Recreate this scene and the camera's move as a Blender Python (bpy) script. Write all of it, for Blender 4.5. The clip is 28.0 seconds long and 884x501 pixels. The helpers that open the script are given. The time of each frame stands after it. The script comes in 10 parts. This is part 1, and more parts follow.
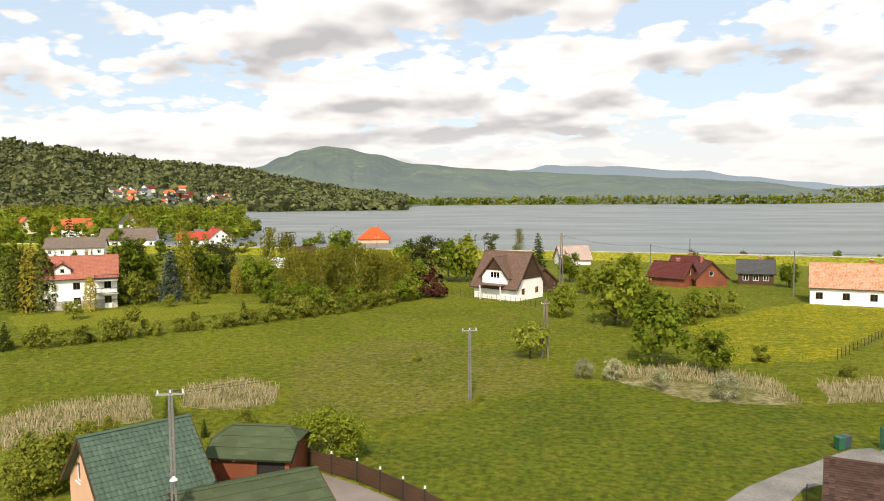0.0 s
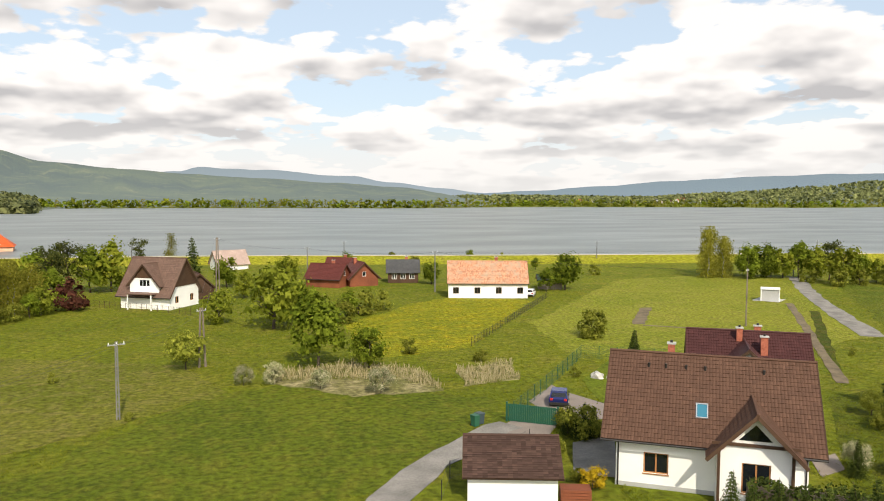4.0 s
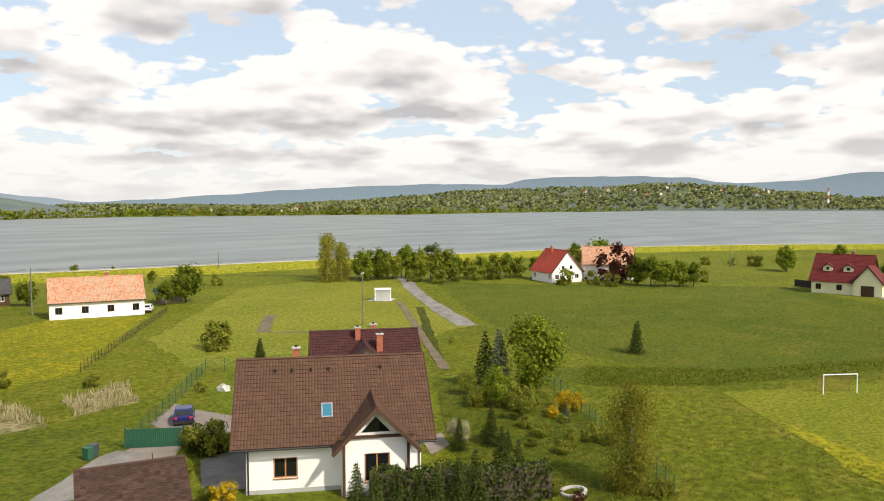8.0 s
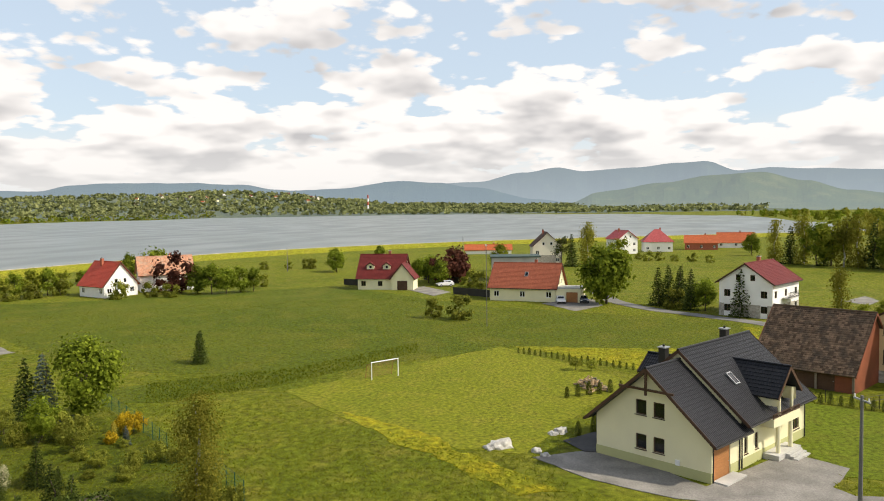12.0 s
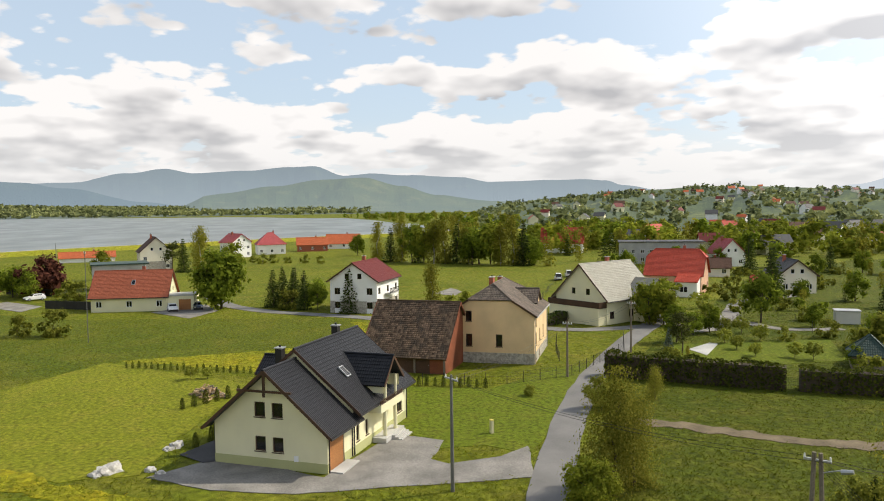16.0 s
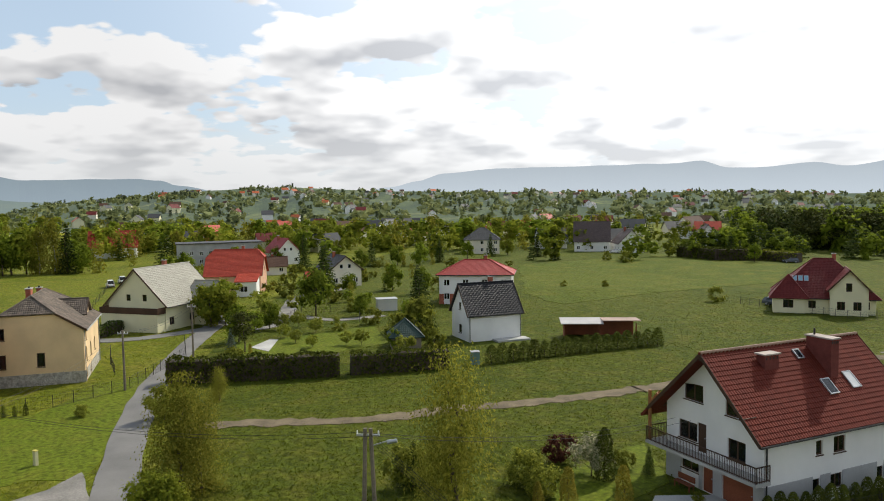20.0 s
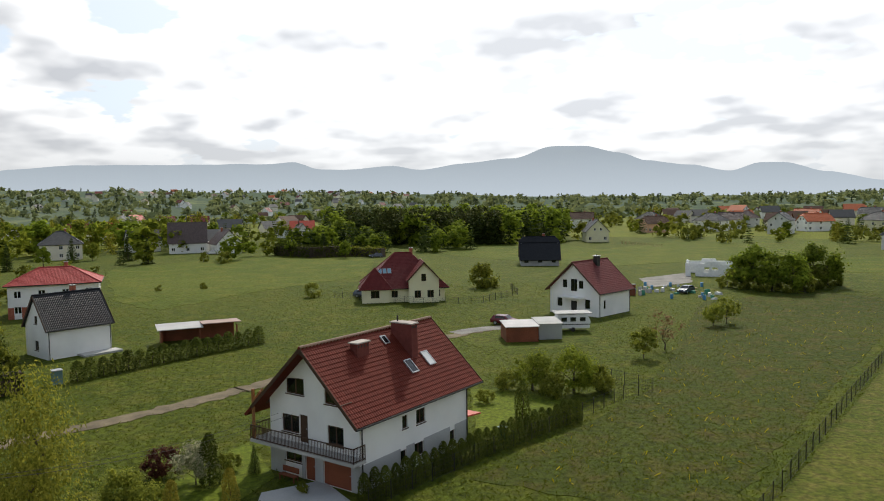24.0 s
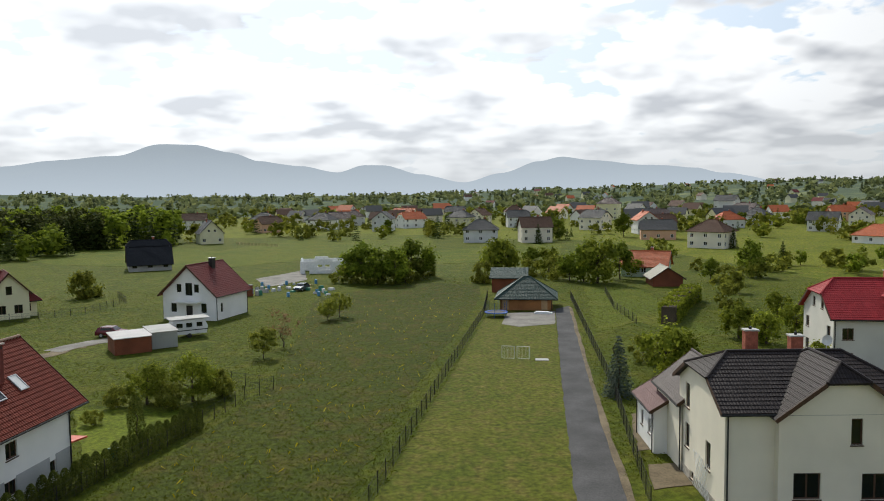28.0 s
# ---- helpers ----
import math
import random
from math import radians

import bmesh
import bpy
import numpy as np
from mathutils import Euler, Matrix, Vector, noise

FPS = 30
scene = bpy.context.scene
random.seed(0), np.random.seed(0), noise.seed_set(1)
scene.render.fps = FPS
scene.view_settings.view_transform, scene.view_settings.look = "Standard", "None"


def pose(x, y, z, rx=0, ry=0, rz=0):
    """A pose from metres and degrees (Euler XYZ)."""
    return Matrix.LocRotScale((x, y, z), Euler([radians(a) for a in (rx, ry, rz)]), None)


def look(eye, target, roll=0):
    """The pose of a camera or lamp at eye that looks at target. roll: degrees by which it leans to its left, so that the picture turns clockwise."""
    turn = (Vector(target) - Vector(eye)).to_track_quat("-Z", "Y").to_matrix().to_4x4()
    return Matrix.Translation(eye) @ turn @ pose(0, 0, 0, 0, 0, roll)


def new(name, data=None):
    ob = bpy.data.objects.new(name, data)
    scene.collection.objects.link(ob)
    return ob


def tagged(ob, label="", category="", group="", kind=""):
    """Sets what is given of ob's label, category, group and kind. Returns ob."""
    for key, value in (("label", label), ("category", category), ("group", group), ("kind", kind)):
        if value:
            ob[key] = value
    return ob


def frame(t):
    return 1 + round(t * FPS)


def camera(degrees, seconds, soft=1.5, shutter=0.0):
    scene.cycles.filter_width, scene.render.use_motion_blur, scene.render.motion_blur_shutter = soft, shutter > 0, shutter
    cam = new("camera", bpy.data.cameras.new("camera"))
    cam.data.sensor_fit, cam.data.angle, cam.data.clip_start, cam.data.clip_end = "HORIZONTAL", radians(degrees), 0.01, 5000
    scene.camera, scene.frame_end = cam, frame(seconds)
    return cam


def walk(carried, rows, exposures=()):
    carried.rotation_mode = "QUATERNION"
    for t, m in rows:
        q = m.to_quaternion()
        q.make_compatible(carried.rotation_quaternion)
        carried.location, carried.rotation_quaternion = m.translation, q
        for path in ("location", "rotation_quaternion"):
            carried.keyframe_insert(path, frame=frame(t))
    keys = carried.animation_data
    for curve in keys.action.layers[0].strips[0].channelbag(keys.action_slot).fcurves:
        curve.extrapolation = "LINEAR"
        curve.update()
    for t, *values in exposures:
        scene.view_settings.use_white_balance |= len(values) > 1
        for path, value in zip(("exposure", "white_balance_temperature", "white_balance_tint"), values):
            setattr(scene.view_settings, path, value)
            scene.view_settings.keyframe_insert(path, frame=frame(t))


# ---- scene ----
# ---- camera: a drone that hovers at one spot and turns to the right ----
H = 20.0
cam = camera(60.5, 28.0, 1.0)
TURN = [
    (0, 9.32, -4.29, 0.45), (0.5, 4.53, -4.17, 0.45), (1, 0.90, -4.11, 0.48), (1.5, -1.62, -4.11, 0.47),
    (2, -3.95, -4.14, 0.50), (2.5, -6.66, -4.16, 0.44), (3, -9.80, -4.19, 0.46), (3.5, -13.00, -4.17, 0.11),
    (5.5, -26.17, -3.73, -0.19), (6, -29.85, -3.66, -0.17), (6.5, -33.60, -3.66, -0.13), (7, -37.20, -3.63, -0.04),
    (7.5, -40.53, -3.54, 0.04), (8, -44.25, -3.43, 0.13), (8.5, -48.52, -3.30, 0.33), (9, -52.65, -3.21, 0.38),
    (9.5, -56.69, -3.14, 0.38), (10, -60.64, -3.11, 0.45), (10.5, -64.74, -3.14, 0.47), (11, -68.86, -3.17, 0.53),
    (11.5, -72.97, -3.17, 0.59), (12, -76.76, -3.16, 0.80), (12.5, -80.33, -3.14, 0.73), (13, -84.07, -3.11, 0.76),
    (13.5, -87.90, -3.13, 0.70), (15.5, -102.13, -3.28, 0.77), (16, -105.38, -3.32, 0.80), (16.5, -108.87, -3.36, 0.85),
    (17, -112.64, -3.41, 0.75), (17.5, -116.65, -3.45, 0.78), (18, -120.75, -3.49, 0.76), (18.5, -125.08, -3.54, 0.80),
    (19, -129.45, -3.61, 0.84), (19.5, -133.72, -3.68, 0.84), (20, -137.89, -3.74, 0.93), (20.5, -141.87, -3.79, 0.91),
    (21, -145.81, -3.91, 0.88), (21.5, -149.75, -3.99, 0.88), (23.5, -164.42, -4.10, 0.80), (24, -167.66, -4.19, 0.82),
    (24.5, -171.16, -4.26, 0.80), (25, -174.78, -4.32, 0.84), (25.5, -178.23, -4.37, 0.79), (26, -181.38, -4.45, 0.81),
    (26.5, -184.72, -4.54, 0.81), (27, -188.35, -4.57, 0.82), (27.5, -192.21, -4.55, 0.85), (28, -196.19, -4.54, 0.76),
]
EXPO = [(0.0, 0.13, 6800, 12), (8.0, 0.06, 6750, 12), (13.0, 0.06, 6750, 12), (17.0, -0.06, 6500, 11), (21.0, -0.22, 6350, 10), (25.0, -0.36, 6300, 10), (28.0, -0.38, 6200, 9)]
walk(cam, [(t, pose(0, 0, H, 90 + p, r, y)) for t, y, p, r in TURN], EXPO)

# ---- world and sun ----
SUN_YAW, SUN_EL = -178.0, 43.0          # yaw as the camera's: 0 is +y, negative to the right


def yaw_dir(a, r=1.0):
    return Vector((-math.sin(radians(a)) * r, math.cos(radians(a)) * r, 0.0))


def build_world():
    """Blue sky with a broken deck of cumulus: bright tops, grey bases, whiter towards the sun and the horizon."""
    w = bpy.data.worlds.new("sky")
    scene.world = w
    w.use_nodes = True
    nt = w.node_tree
    N, Lk = nt.nodes, nt.links
    N.clear()
    out, bg = N.new("ShaderNodeOutputWorld"), N.new("ShaderNodeBackground")
    sky = N.new("ShaderNodeTexSky")
    sky.sky_type, sky.sun_disc = "NISHITA", False
    sky.sun_elevation, sky.sun_rotation = radians(SUN_EL), radians(-SUN_YAW)
    sky.air_density, sky.dust_density, sky.ozone_density = 1.0, 1.2, 1.0
    tc = N.new("ShaderNodeTexCoord")

    def op(kind, a, b=None, c=None, clamp=False):
        n = N.new("ShaderNodeMath")
        n.operation, n.use_clamp = kind, clamp
        for i, v in enumerate((a, b, c)):
            if v is None:
                continue
            if isinstance(v, (int, float)):
                n.inputs[i].default_value = v
            else:
                Lk.new(v, n.inputs[i])
        return n.outputs[0]

    def ramp(v, lo, hi, a=0.0, b=1.0):
        n = N.new("ShaderNodeMapRange")
        n.interpolation_type = "SMOOTHSTEP"
        for key, val in (("From Min", lo), ("From Max", hi), ("To Min", a), ("To Max", b)):
            n.inputs[key].default_value = val
        Lk.new(v, n.inputs["Value"])
        return n.outputs[0]

    def mix(f, a, b):
        n = N.new("ShaderNodeMix")
        n.data_type = "RGBA"
        if isinstance(f, (int, float)):
            n.inputs["Factor"].default_value = f
        else:
            Lk.new(f, n.inputs["Factor"])
        for key, v in (("A", a), ("B", b)):
            if isinstance(v, tuple):
                n.inputs[key].default_value = (*v, 1)
            else:
                Lk.new(v, n.inputs[key])
        return n.outputs["Result"]
    sep = N.new("ShaderNodeSeparateXYZ")
    Lk.new(tc.outputs["Generated"], sep.inputs[0])
    X, Y, Z = sep.outputs

    def deck(dz, scale, seed, detail, squash=0.18, lobes=0.0):
        """Cloud density on a flat deck, looked at dz higher up; lobes adds round heads."""
        zz = op("ADD", op("MAXIMUM", op("ADD", Z, dz), 0.0), squash)
        v, n = N.new("ShaderNodeCombineXYZ"), N.new("ShaderNodeTexNoise")
        Lk.new(op("DIVIDE", X, zz), v.inputs[0])
        Lk.new(op("DIVIDE", Y, zz), v.inputs[1])
        Lk.new(op("MULTIPLY", op("ADD", Z, dz), 2.2), v.inputs[2])
        o = N.new("ShaderNodeVectorMath")
        o.operation = "ADD"
        Lk.new(v.outputs[0], o.inputs[0])
        o.inputs[1].default_value = (seed, seed * 0.7, seed)
        n.inputs["Scale"].default_value, n.inputs["Detail"].default_value = scale, detail
        n.inputs["Roughness"].default_value, n.inputs["Distortion"].default_value = 0.56, 0.1
        Lk.new(o.outputs[0], n.inputs["Vector"])
        d = n.outputs["Fac"]
        if lobes:
            zr = op("ADD", op("MAXIMUM", op("ADD", Z, dz), 0.0), 0.36)
            r = N.new("ShaderNodeCombineXYZ")
            Lk.new(op("DIVIDE", X, zr), r.inputs[0])
            Lk.new(op("DIVIDE", Y, zr), r.inputs[1])
            Lk.new(op("MULTIPLY", op("ADD", Z, dz), 1.5), r.inputs[2])
            for k, amount in ((5.0, lobes), (12.0, lobes * 0.6), (28.0, lobes * 0.35)):
                vo = N.new("ShaderNodeTexVoronoi")
                vo.feature, vo.inputs["Scale"].default_value = "SMOOTH_F1", k
                vo.inputs["Smoothness"].default_value = 0.3
                Lk.new(r.outputs[0], vo.inputs["Vector"])
                d = op("ADD", d, op("MULTIPLY", op("SUBTRACT", 0.45, vo.outputs["Distance"]), amount))
        return d
    d0 = deck(0.0, CLOUD_SCALE, CLOUD_SEED, 8, lobes=0.30)
    up = deck(0.034, CLOUD_SCALE, CLOUD_SEED, 2, lobes=0.17)
    down = deck(-0.026, CLOUD_SCALE, CLOUD_SEED, 2, lobes=0.17)
    soft = deck(0.0, CLOUD_SCALE, CLOUD_SEED, 1.5, lobes=0.08)
    broad = deck(0.0, 0.75, CLOUD_SEED + 4.0, 2)
    to_sun = N.new("ShaderNodeVectorMath")
    to_sun.operation = "DOT_PRODUCT"
    Lk.new(tc.outputs["Generated"], to_sun.inputs[0])
    e = radians(SUN_EL - 12)
    to_sun.inputs[1].default_value = (-math.sin(radians(SUN_YAW)) * math.cos(e), math.cos(radians(SUN_YAW)) * math.cos(e), math.sin(e))
    glare = ramp(to_sun.outputs["Value"], 0.45, 1.0)
    low = ramp(Z, 0.02, 0.24, 0.13, 0.0)                     # nearer the horizon the gaps close
    dens = op("ADD", op("ADD", d0, op("MULTIPLY", op("SUBTRACT", broad, 0.5), 0.30)), op("ADD", low, op("MULTIPLY", glare, 0.08)))
    dens = op("SUBTRACT", dens, ramp(Z, 0.36, 0.75, 0.0, 0.17))    # overhead the deck breaks up
    cover = ramp(dens, 0.425, 0.495)
    core = ramp(op("ADD", soft, op("SUBTRACT", dens, d0)), 0.50, 0.72)
    edge = op("MULTIPLY", op("SUBTRACT", up, down), 3.2)       # above zero at the bases
    grey = op("ADD", op("ADD", op("MULTIPLY", core, 0.40), 0.0), edge, None, True)
    grey = op("MULTIPLY", grey, op("SUBTRACT", 1.0, op("MULTIPLY", glare, 0.25)))
    white = mix(glare, (1.0, 0.985, 0.965), (1.75, 1.74, 1.71))
    cloud = mix(grey, white, mix(glare, (0.53, 0.535, 0.55), (0.80, 0.83, 0.88)))
    blue = N.new("ShaderNodeVectorMath")
    blue.operation = "SCALE"
    Lk.new(sky.outputs[0], blue.inputs[0])
    blue.inputs["Scale"].default_value = 0.14
    pale = mix(ramp(Z, 0.25, 0.6, 0.62, 0.2), blue.outputs[0], (0.70, 0.84, 0.97))
    pale = mix(ramp(Z, 0.0, 0.12, 0.8, 0.0), pale, (0.82, 0.86, 0.88))
    pale = mix(op("MULTIPLY", glare, 0.8), pale, (1.35, 1.42, 1.5))
    col = mix(cover, pale, cloud)
    haze = mix(ramp(Z, 0.0, 0.12, 0.75, 0.0), col, (0.86, 0.87, 0.86))
    ground = mix(ramp(Z, -0.03, 0.0), (0.16, 0.18, 0.10), haze)
    Lk.new(ground, bg.inputs["Color"])
    bg.inputs["Strength"].default_value = 1.0
    Lk.new(bg.outputs[0], out.inputs["Surface"])


CLOUD_SCALE, CLOUD_SEED = 2.0, 5.0
build_world()
sun = new("sun", bpy.data.lights.new("sun", "SUN"))
sun.data.energy, sun.data.angle, sun.data.color = 4.4, radians(0.6), (1.0, 0.93, 0.79)
sun_to = yaw_dir(SUN_YAW) * math.cos(radians(SUN_EL)) + Vector((0, 0, math.sin(radians(SUN_EL))))
sun.matrix_world = look(sun_to * 100, (0, 0, 0))


# ---- materials ----
MATS = {}


def mat(name, base, rough=0.8, metal=0.0, vary=0.18, scale=3.0, fine=40.0, bump=0.15, second=None, spec=0.3,
        coords="Object", per_object=0.0):
    """A surface with broad stains and fine grain round a base colour."""
    if name in MATS:
        return MATS[name]
    m = bpy.data.materials.new(name)
    MATS[name] = m
    m.use_nodes = True
    nt = m.node_tree
    N, Lk = nt.nodes, nt.links
    b = N["Principled BSDF"]
    b.inputs["Roughness"].default_value, b.inputs["Metallic"].default_value = rough, metal
    b.inputs["Specular IOR Level"].default_value = spec
    tc = N.new("ShaderNodeTexCoord")
    n1, n2 = N.new("ShaderNodeTexNoise"), N.new("ShaderNodeTexNoise")
    n1.inputs["Scale"].default_value, n1.inputs["Detail"].default_value = 1.0 / scale, 5.0
    n2.inputs["Scale"].default_value, n2.inputs["Detail"].default_value = fine, 3.0
    for n in (n1, n2):
        Lk.new(tc.outputs[coords], n.inputs["Vector"])
    ramp = N.new("ShaderNodeMix")
    ramp.data_type = "RGBA"
    dark = [c * (1 - vary) for c in base]
    light = second or [min(1, c * (1 + vary * 0.7)) for c in base]
    ramp.inputs["A"].default_value, ramp.inputs["B"].default_value = (*dark, 1), (*light, 1)
    st = N.new("ShaderNodeMapRange")
    st.inputs["From Min"].default_value, st.inputs["From Max"].default_value = 0.32, 0.68
    Lk.new(n1.outputs["Fac"], st.inputs["Value"])
    Lk.new(st.outputs[0], ramp.inputs["Factor"])
    grain = N.new("ShaderNodeMix")
    grain.data_type, grain.blend_type = "RGBA", "OVERLAY"
    grain.inputs["Factor"].default_value = min(1.0, vary * 1.6)
    Lk.new(ramp.outputs["Result"], grain.inputs["A"])
    Lk.new(n2.outputs["Fac"], grain.inputs["B"])
    last = grain.outputs["Result"]
    if per_object:
        oi, hv, mr = N.new("ShaderNodeObjectInfo"), N.new("ShaderNodeHueSaturation"), N.new("ShaderNodeMapRange")
        mr.inputs["To Min"].default_value, mr.inputs["To Max"].default_value = 1 - per_object, 1 + per_object
        Lk.new(oi.outputs["Random"], mr.inputs["Value"])
        Lk.new(mr.outputs[0], hv.inputs["Value"])
        Lk.new(last, hv.inputs["Color"])
        last = hv.outputs[0]
    Lk.new(last, b.inputs["Base Color"])
    if bump:
        bp = N.new("ShaderNodeBump")
        bp.inputs["Strength"].default_value, bp.inputs["Distance"].default_value = bump, 0.02
        Lk.new(n2.outputs["Fac"], bp.inputs["Height"])
        Lk.new(bp.outputs[0], b.inputs["Normal"])
    return m


def roof_mat(name, base, wave=0.22, course=0.36, vary=0.2, rough=0.55, worn=None, depth=0.03):
    """Tiles: columns run up the slope (u), courses across it (v); each tile has its own tone."""
    if name in MATS:
        return MATS[name]
    m = bpy.data.materials.new(name)
    MATS[name] = m
    m.use_nodes = True
    nt = m.node_tree
    N, Lk = nt.nodes, nt.links
    b = N["Principled BSDF"]
    b.inputs["Roughness"].default_value = rough
    b.inputs["Specular IOR Level"].default_value = 0.12
    uv, sep = N.new("ShaderNodeUVMap"), N.new("ShaderNodeSeparateXYZ")
    Lk.new(uv.outputs[0], sep.inputs[0])

    def math_node(op, a, val=None):
        n = N.new("ShaderNodeMath")
        n.operation = op
        Lk.new(a, n.inputs[0])
        if val is not None:
            n.inputs[1].default_value = val
        return n.outputs[0]
    cu = math_node("FLOOR", math_node("DIVIDE", sep.outputs["X"], wave))
    cv = math_node("FLOOR", math_node("DIVIDE", sep.outputs["Y"], course))
    cell, white = N.new("ShaderNodeCombineXYZ"), N.new("ShaderNodeTexWhiteNoise")
    Lk.new(cu, cell.inputs[0])
    Lk.new(cv, cell.inputs[1])
    Lk.new(cell.outputs[0], white.inputs["Vector"])
    mix = N.new("ShaderNodeMix")
    mix.data_type = "RGBA"
    mix.inputs["A"].default_value = (*[c * (1 - vary) for c in base], 1)
    mix.inputs["B"].default_value = (*[min(1, c * (1 + vary)) for c in base], 1)
    Lk.new(white.outputs["Value"], mix.inputs["Factor"])
    tc, nz = N.new("ShaderNodeTexCoord"), N.new("ShaderNodeTexNoise")
    nz.inputs["Scale"].default_value, nz.inputs["Detail"].default_value = 0.9, 6.0
    Lk.new(tc.outputs["Object"], nz.inputs["Vector"])
    st = N.new("ShaderNodeMapRange")
    st.inputs["From Min"].default_value, st.inputs["From Max"].default_value = (0.45, 0.7) if worn else (0.3, 0.8)
    Lk.new(nz.outputs["Fac"], st.inputs["Value"])
    mx2 = N.new("ShaderNodeMix")
    mx2.data_type = "RGBA"
    Lk.new(st.outputs[0], mx2.inputs["Factor"])
    Lk.new(mix.outputs["Result"], mx2.inputs["A"])
    mx2.inputs["B"].default_value = (*(worn or [c * 0.8 for c in base]), 1)
    Lk.new(mx2.outputs["Result"], b.inputs["Base Color"])
    w = math_node("ABSOLUTE", math_node("SINE", math_node("MULTIPLY", sep.outputs["X"], math.pi / wave)))
    bp = N.new("ShaderNodeBump")
    bp.inputs["Strength"].default_value, bp.inputs["Distance"].default_value = 0.9, depth
    Lk.new(w, bp.inputs["Height"])
    Lk.new(bp.outputs[0], b.inputs["Normal"])
    return m


def leaf_mat(name, base, second, trans=0.46):
    if name in MATS:
        return MATS[name]
    m = bpy.data.materials.new(name)
    MATS[name] = m
    m.use_nodes = True
    nt = m.node_tree
    N, Lk = nt.nodes, nt.links
    b, out = N["Principled BSDF"], N["Material Output"]
    b.inputs["Roughness"].default_value, b.inputs["Specular IOR Level"].default_value = 0.85, 0.06
    geo, oi = N.new("ShaderNodeNewGeometry"), N.new("ShaderNodeObjectInfo")
    mix = N.new("ShaderNodeMix")
    mix.data_type = "RGBA"
    mix.inputs["A"].default_value, mix.inputs["B"].default_value = (*base, 1), (*second, 1)
    Lk.new(geo.outputs["Random Per Island"], mix.inputs["Factor"])
    hv, mr = N.new("ShaderNodeHueSaturation"), N.new("ShaderNodeMapRange")
    mr.inputs["To Min"].default_value, mr.inputs["To Max"].default_value = 0.72, 1.25
    Lk.new(oi.outputs["Random"], mr.inputs["Value"])
    Lk.new(mr.outputs[0], hv.inputs["Value"])
    Lk.new(mix.outputs["Result"], hv.inputs["Color"])
    Lk.new(hv.outputs[0], b.inputs["Base Color"])
    tr, ms = N.new("ShaderNodeBsdfTranslucent"), N.new("ShaderNodeMixShader")
    Lk.new(hv.outputs[0], tr.inputs["Color"])
    ms.inputs[0].default_value = trans
    Lk.new(b.outputs[0], ms.inputs[1])
    Lk.new(tr.outputs[0], ms.inputs[2])
    Lk.new(ms.outputs[0], out.inputs["Surface"])
    return m


def glass_mat():
    m = mat("window_glass", (0.02, 0.025, 0.03), 0.04, vary=0.02, bump=0, spec=0.7)
    b = m.node_tree.nodes["Principled BSDF"]
    b.inputs["Transmission Weight"].default_value = 0.55
    b.inputs["IOR"].default_value = 1.45
    return m


PLASTER_WHITE = mat("plaster_white", (0.84, 0.83, 0.79), 0.9, vary=0.07, fine=25)
PLASTER_CREAM = mat("plaster_cream", (0.74, 0.70, 0.46), 0.9, vary=0.06, fine=25)
PLASTER_OLIVE = mat("plaster_olive", (0.44, 0.44, 0.21), 0.9, vary=0.08, fine=25)
PLASTER_BEIGE = mat("plaster_beige", (0.80, 0.74, 0.60), 0.9, vary=0.07, fine=25)
PLASTER_OCHRE = mat("plaster_ochre", (0.72, 0.53, 0.30), 0.9, vary=0.12, fine=25)
PLASTER_GREY = mat("plaster_grey", (0.40, 0.40, 0.39), 0.9, vary=0.15, fine=25)
PLASTER_SALMON = mat("plaster_salmon", (0.66, 0.40, 0.26), 0.9, vary=0.1, fine=25)
STONE = mat("stone_plinth", (0.40, 0.37, 0.31), 0.9, vary=0.35, scale=0.4, fine=6, bump=0.5)
CONCRETE = mat("concrete", (0.45, 0.44, 0.41), 0.9, vary=0.2, fine=20)
WOOD_DARK = mat("wood_dark", (0.075, 0.04, 0.022), 0.7, vary=0.3, fine=14)
WOOD_RED = mat("wood_red_brown", (0.21, 0.065, 0.03), 0.7, vary=0.3, fine=14)
WOOD_WARM = mat("wood_warm", (0.36, 0.16, 0.055), 0.6, vary=0.25, fine=14)
WOOD_GREY = mat("wood_grey", (0.20, 0.165, 0.125), 0.85, vary=0.35, fine=12)
TIMBER = mat("timber_light", (0.45, 0.31, 0.17), 0.75, vary=0.3, fine=12)
METAL_GREY = mat("metal_grey", (0.42, 0.43, 0.44), 0.45, 0.6, vary=0.1, fine=20)
METAL_DARK = mat("metal_dark", (0.035, 0.033, 0.03), 0.5, 0.3, vary=0.2)
WHITE_PAINT = mat("white_paint", (0.8, 0.8, 0.78), 0.5, vary=0.05)
FENCE_GREEN = mat("fence_green", (0.018, 0.085, 0.05), 0.5, vary=0.15)
BRICK_RED = mat("brick_red", (0.38, 0.12, 0.07), 0.9, vary=0.25, scale=0.3, fine=9, bump=0.4)
GLASS = glass_mat()
R_BROWN = roof_mat("tiles_brown", (0.105, 0.057, 0.038), rough=0.7)
R_RED = roof_mat("tiles_red", (0.140, 0.028, 0.017), rough=0.8)
R_WINE = roof_mat("tiles_wine", (0.15, 0.028, 0.025))
R_ORANGE = roof_mat("tiles_orange", (0.50, 0.135, 0.055))
R_BRIGHT = roof_mat("tiles_bright_red", (0.46, 0.075, 0.045))
R_ROSE = roof_mat("tiles_rose", (0.44, 0.10, 0.10))
R_BLACK = roof_mat("tiles_black", (0.022, 0.023, 0.026), rough=0.42)
R_GREY = roof_mat("tiles_grey", (0.085, 0.085, 0.085), rough=0.6)
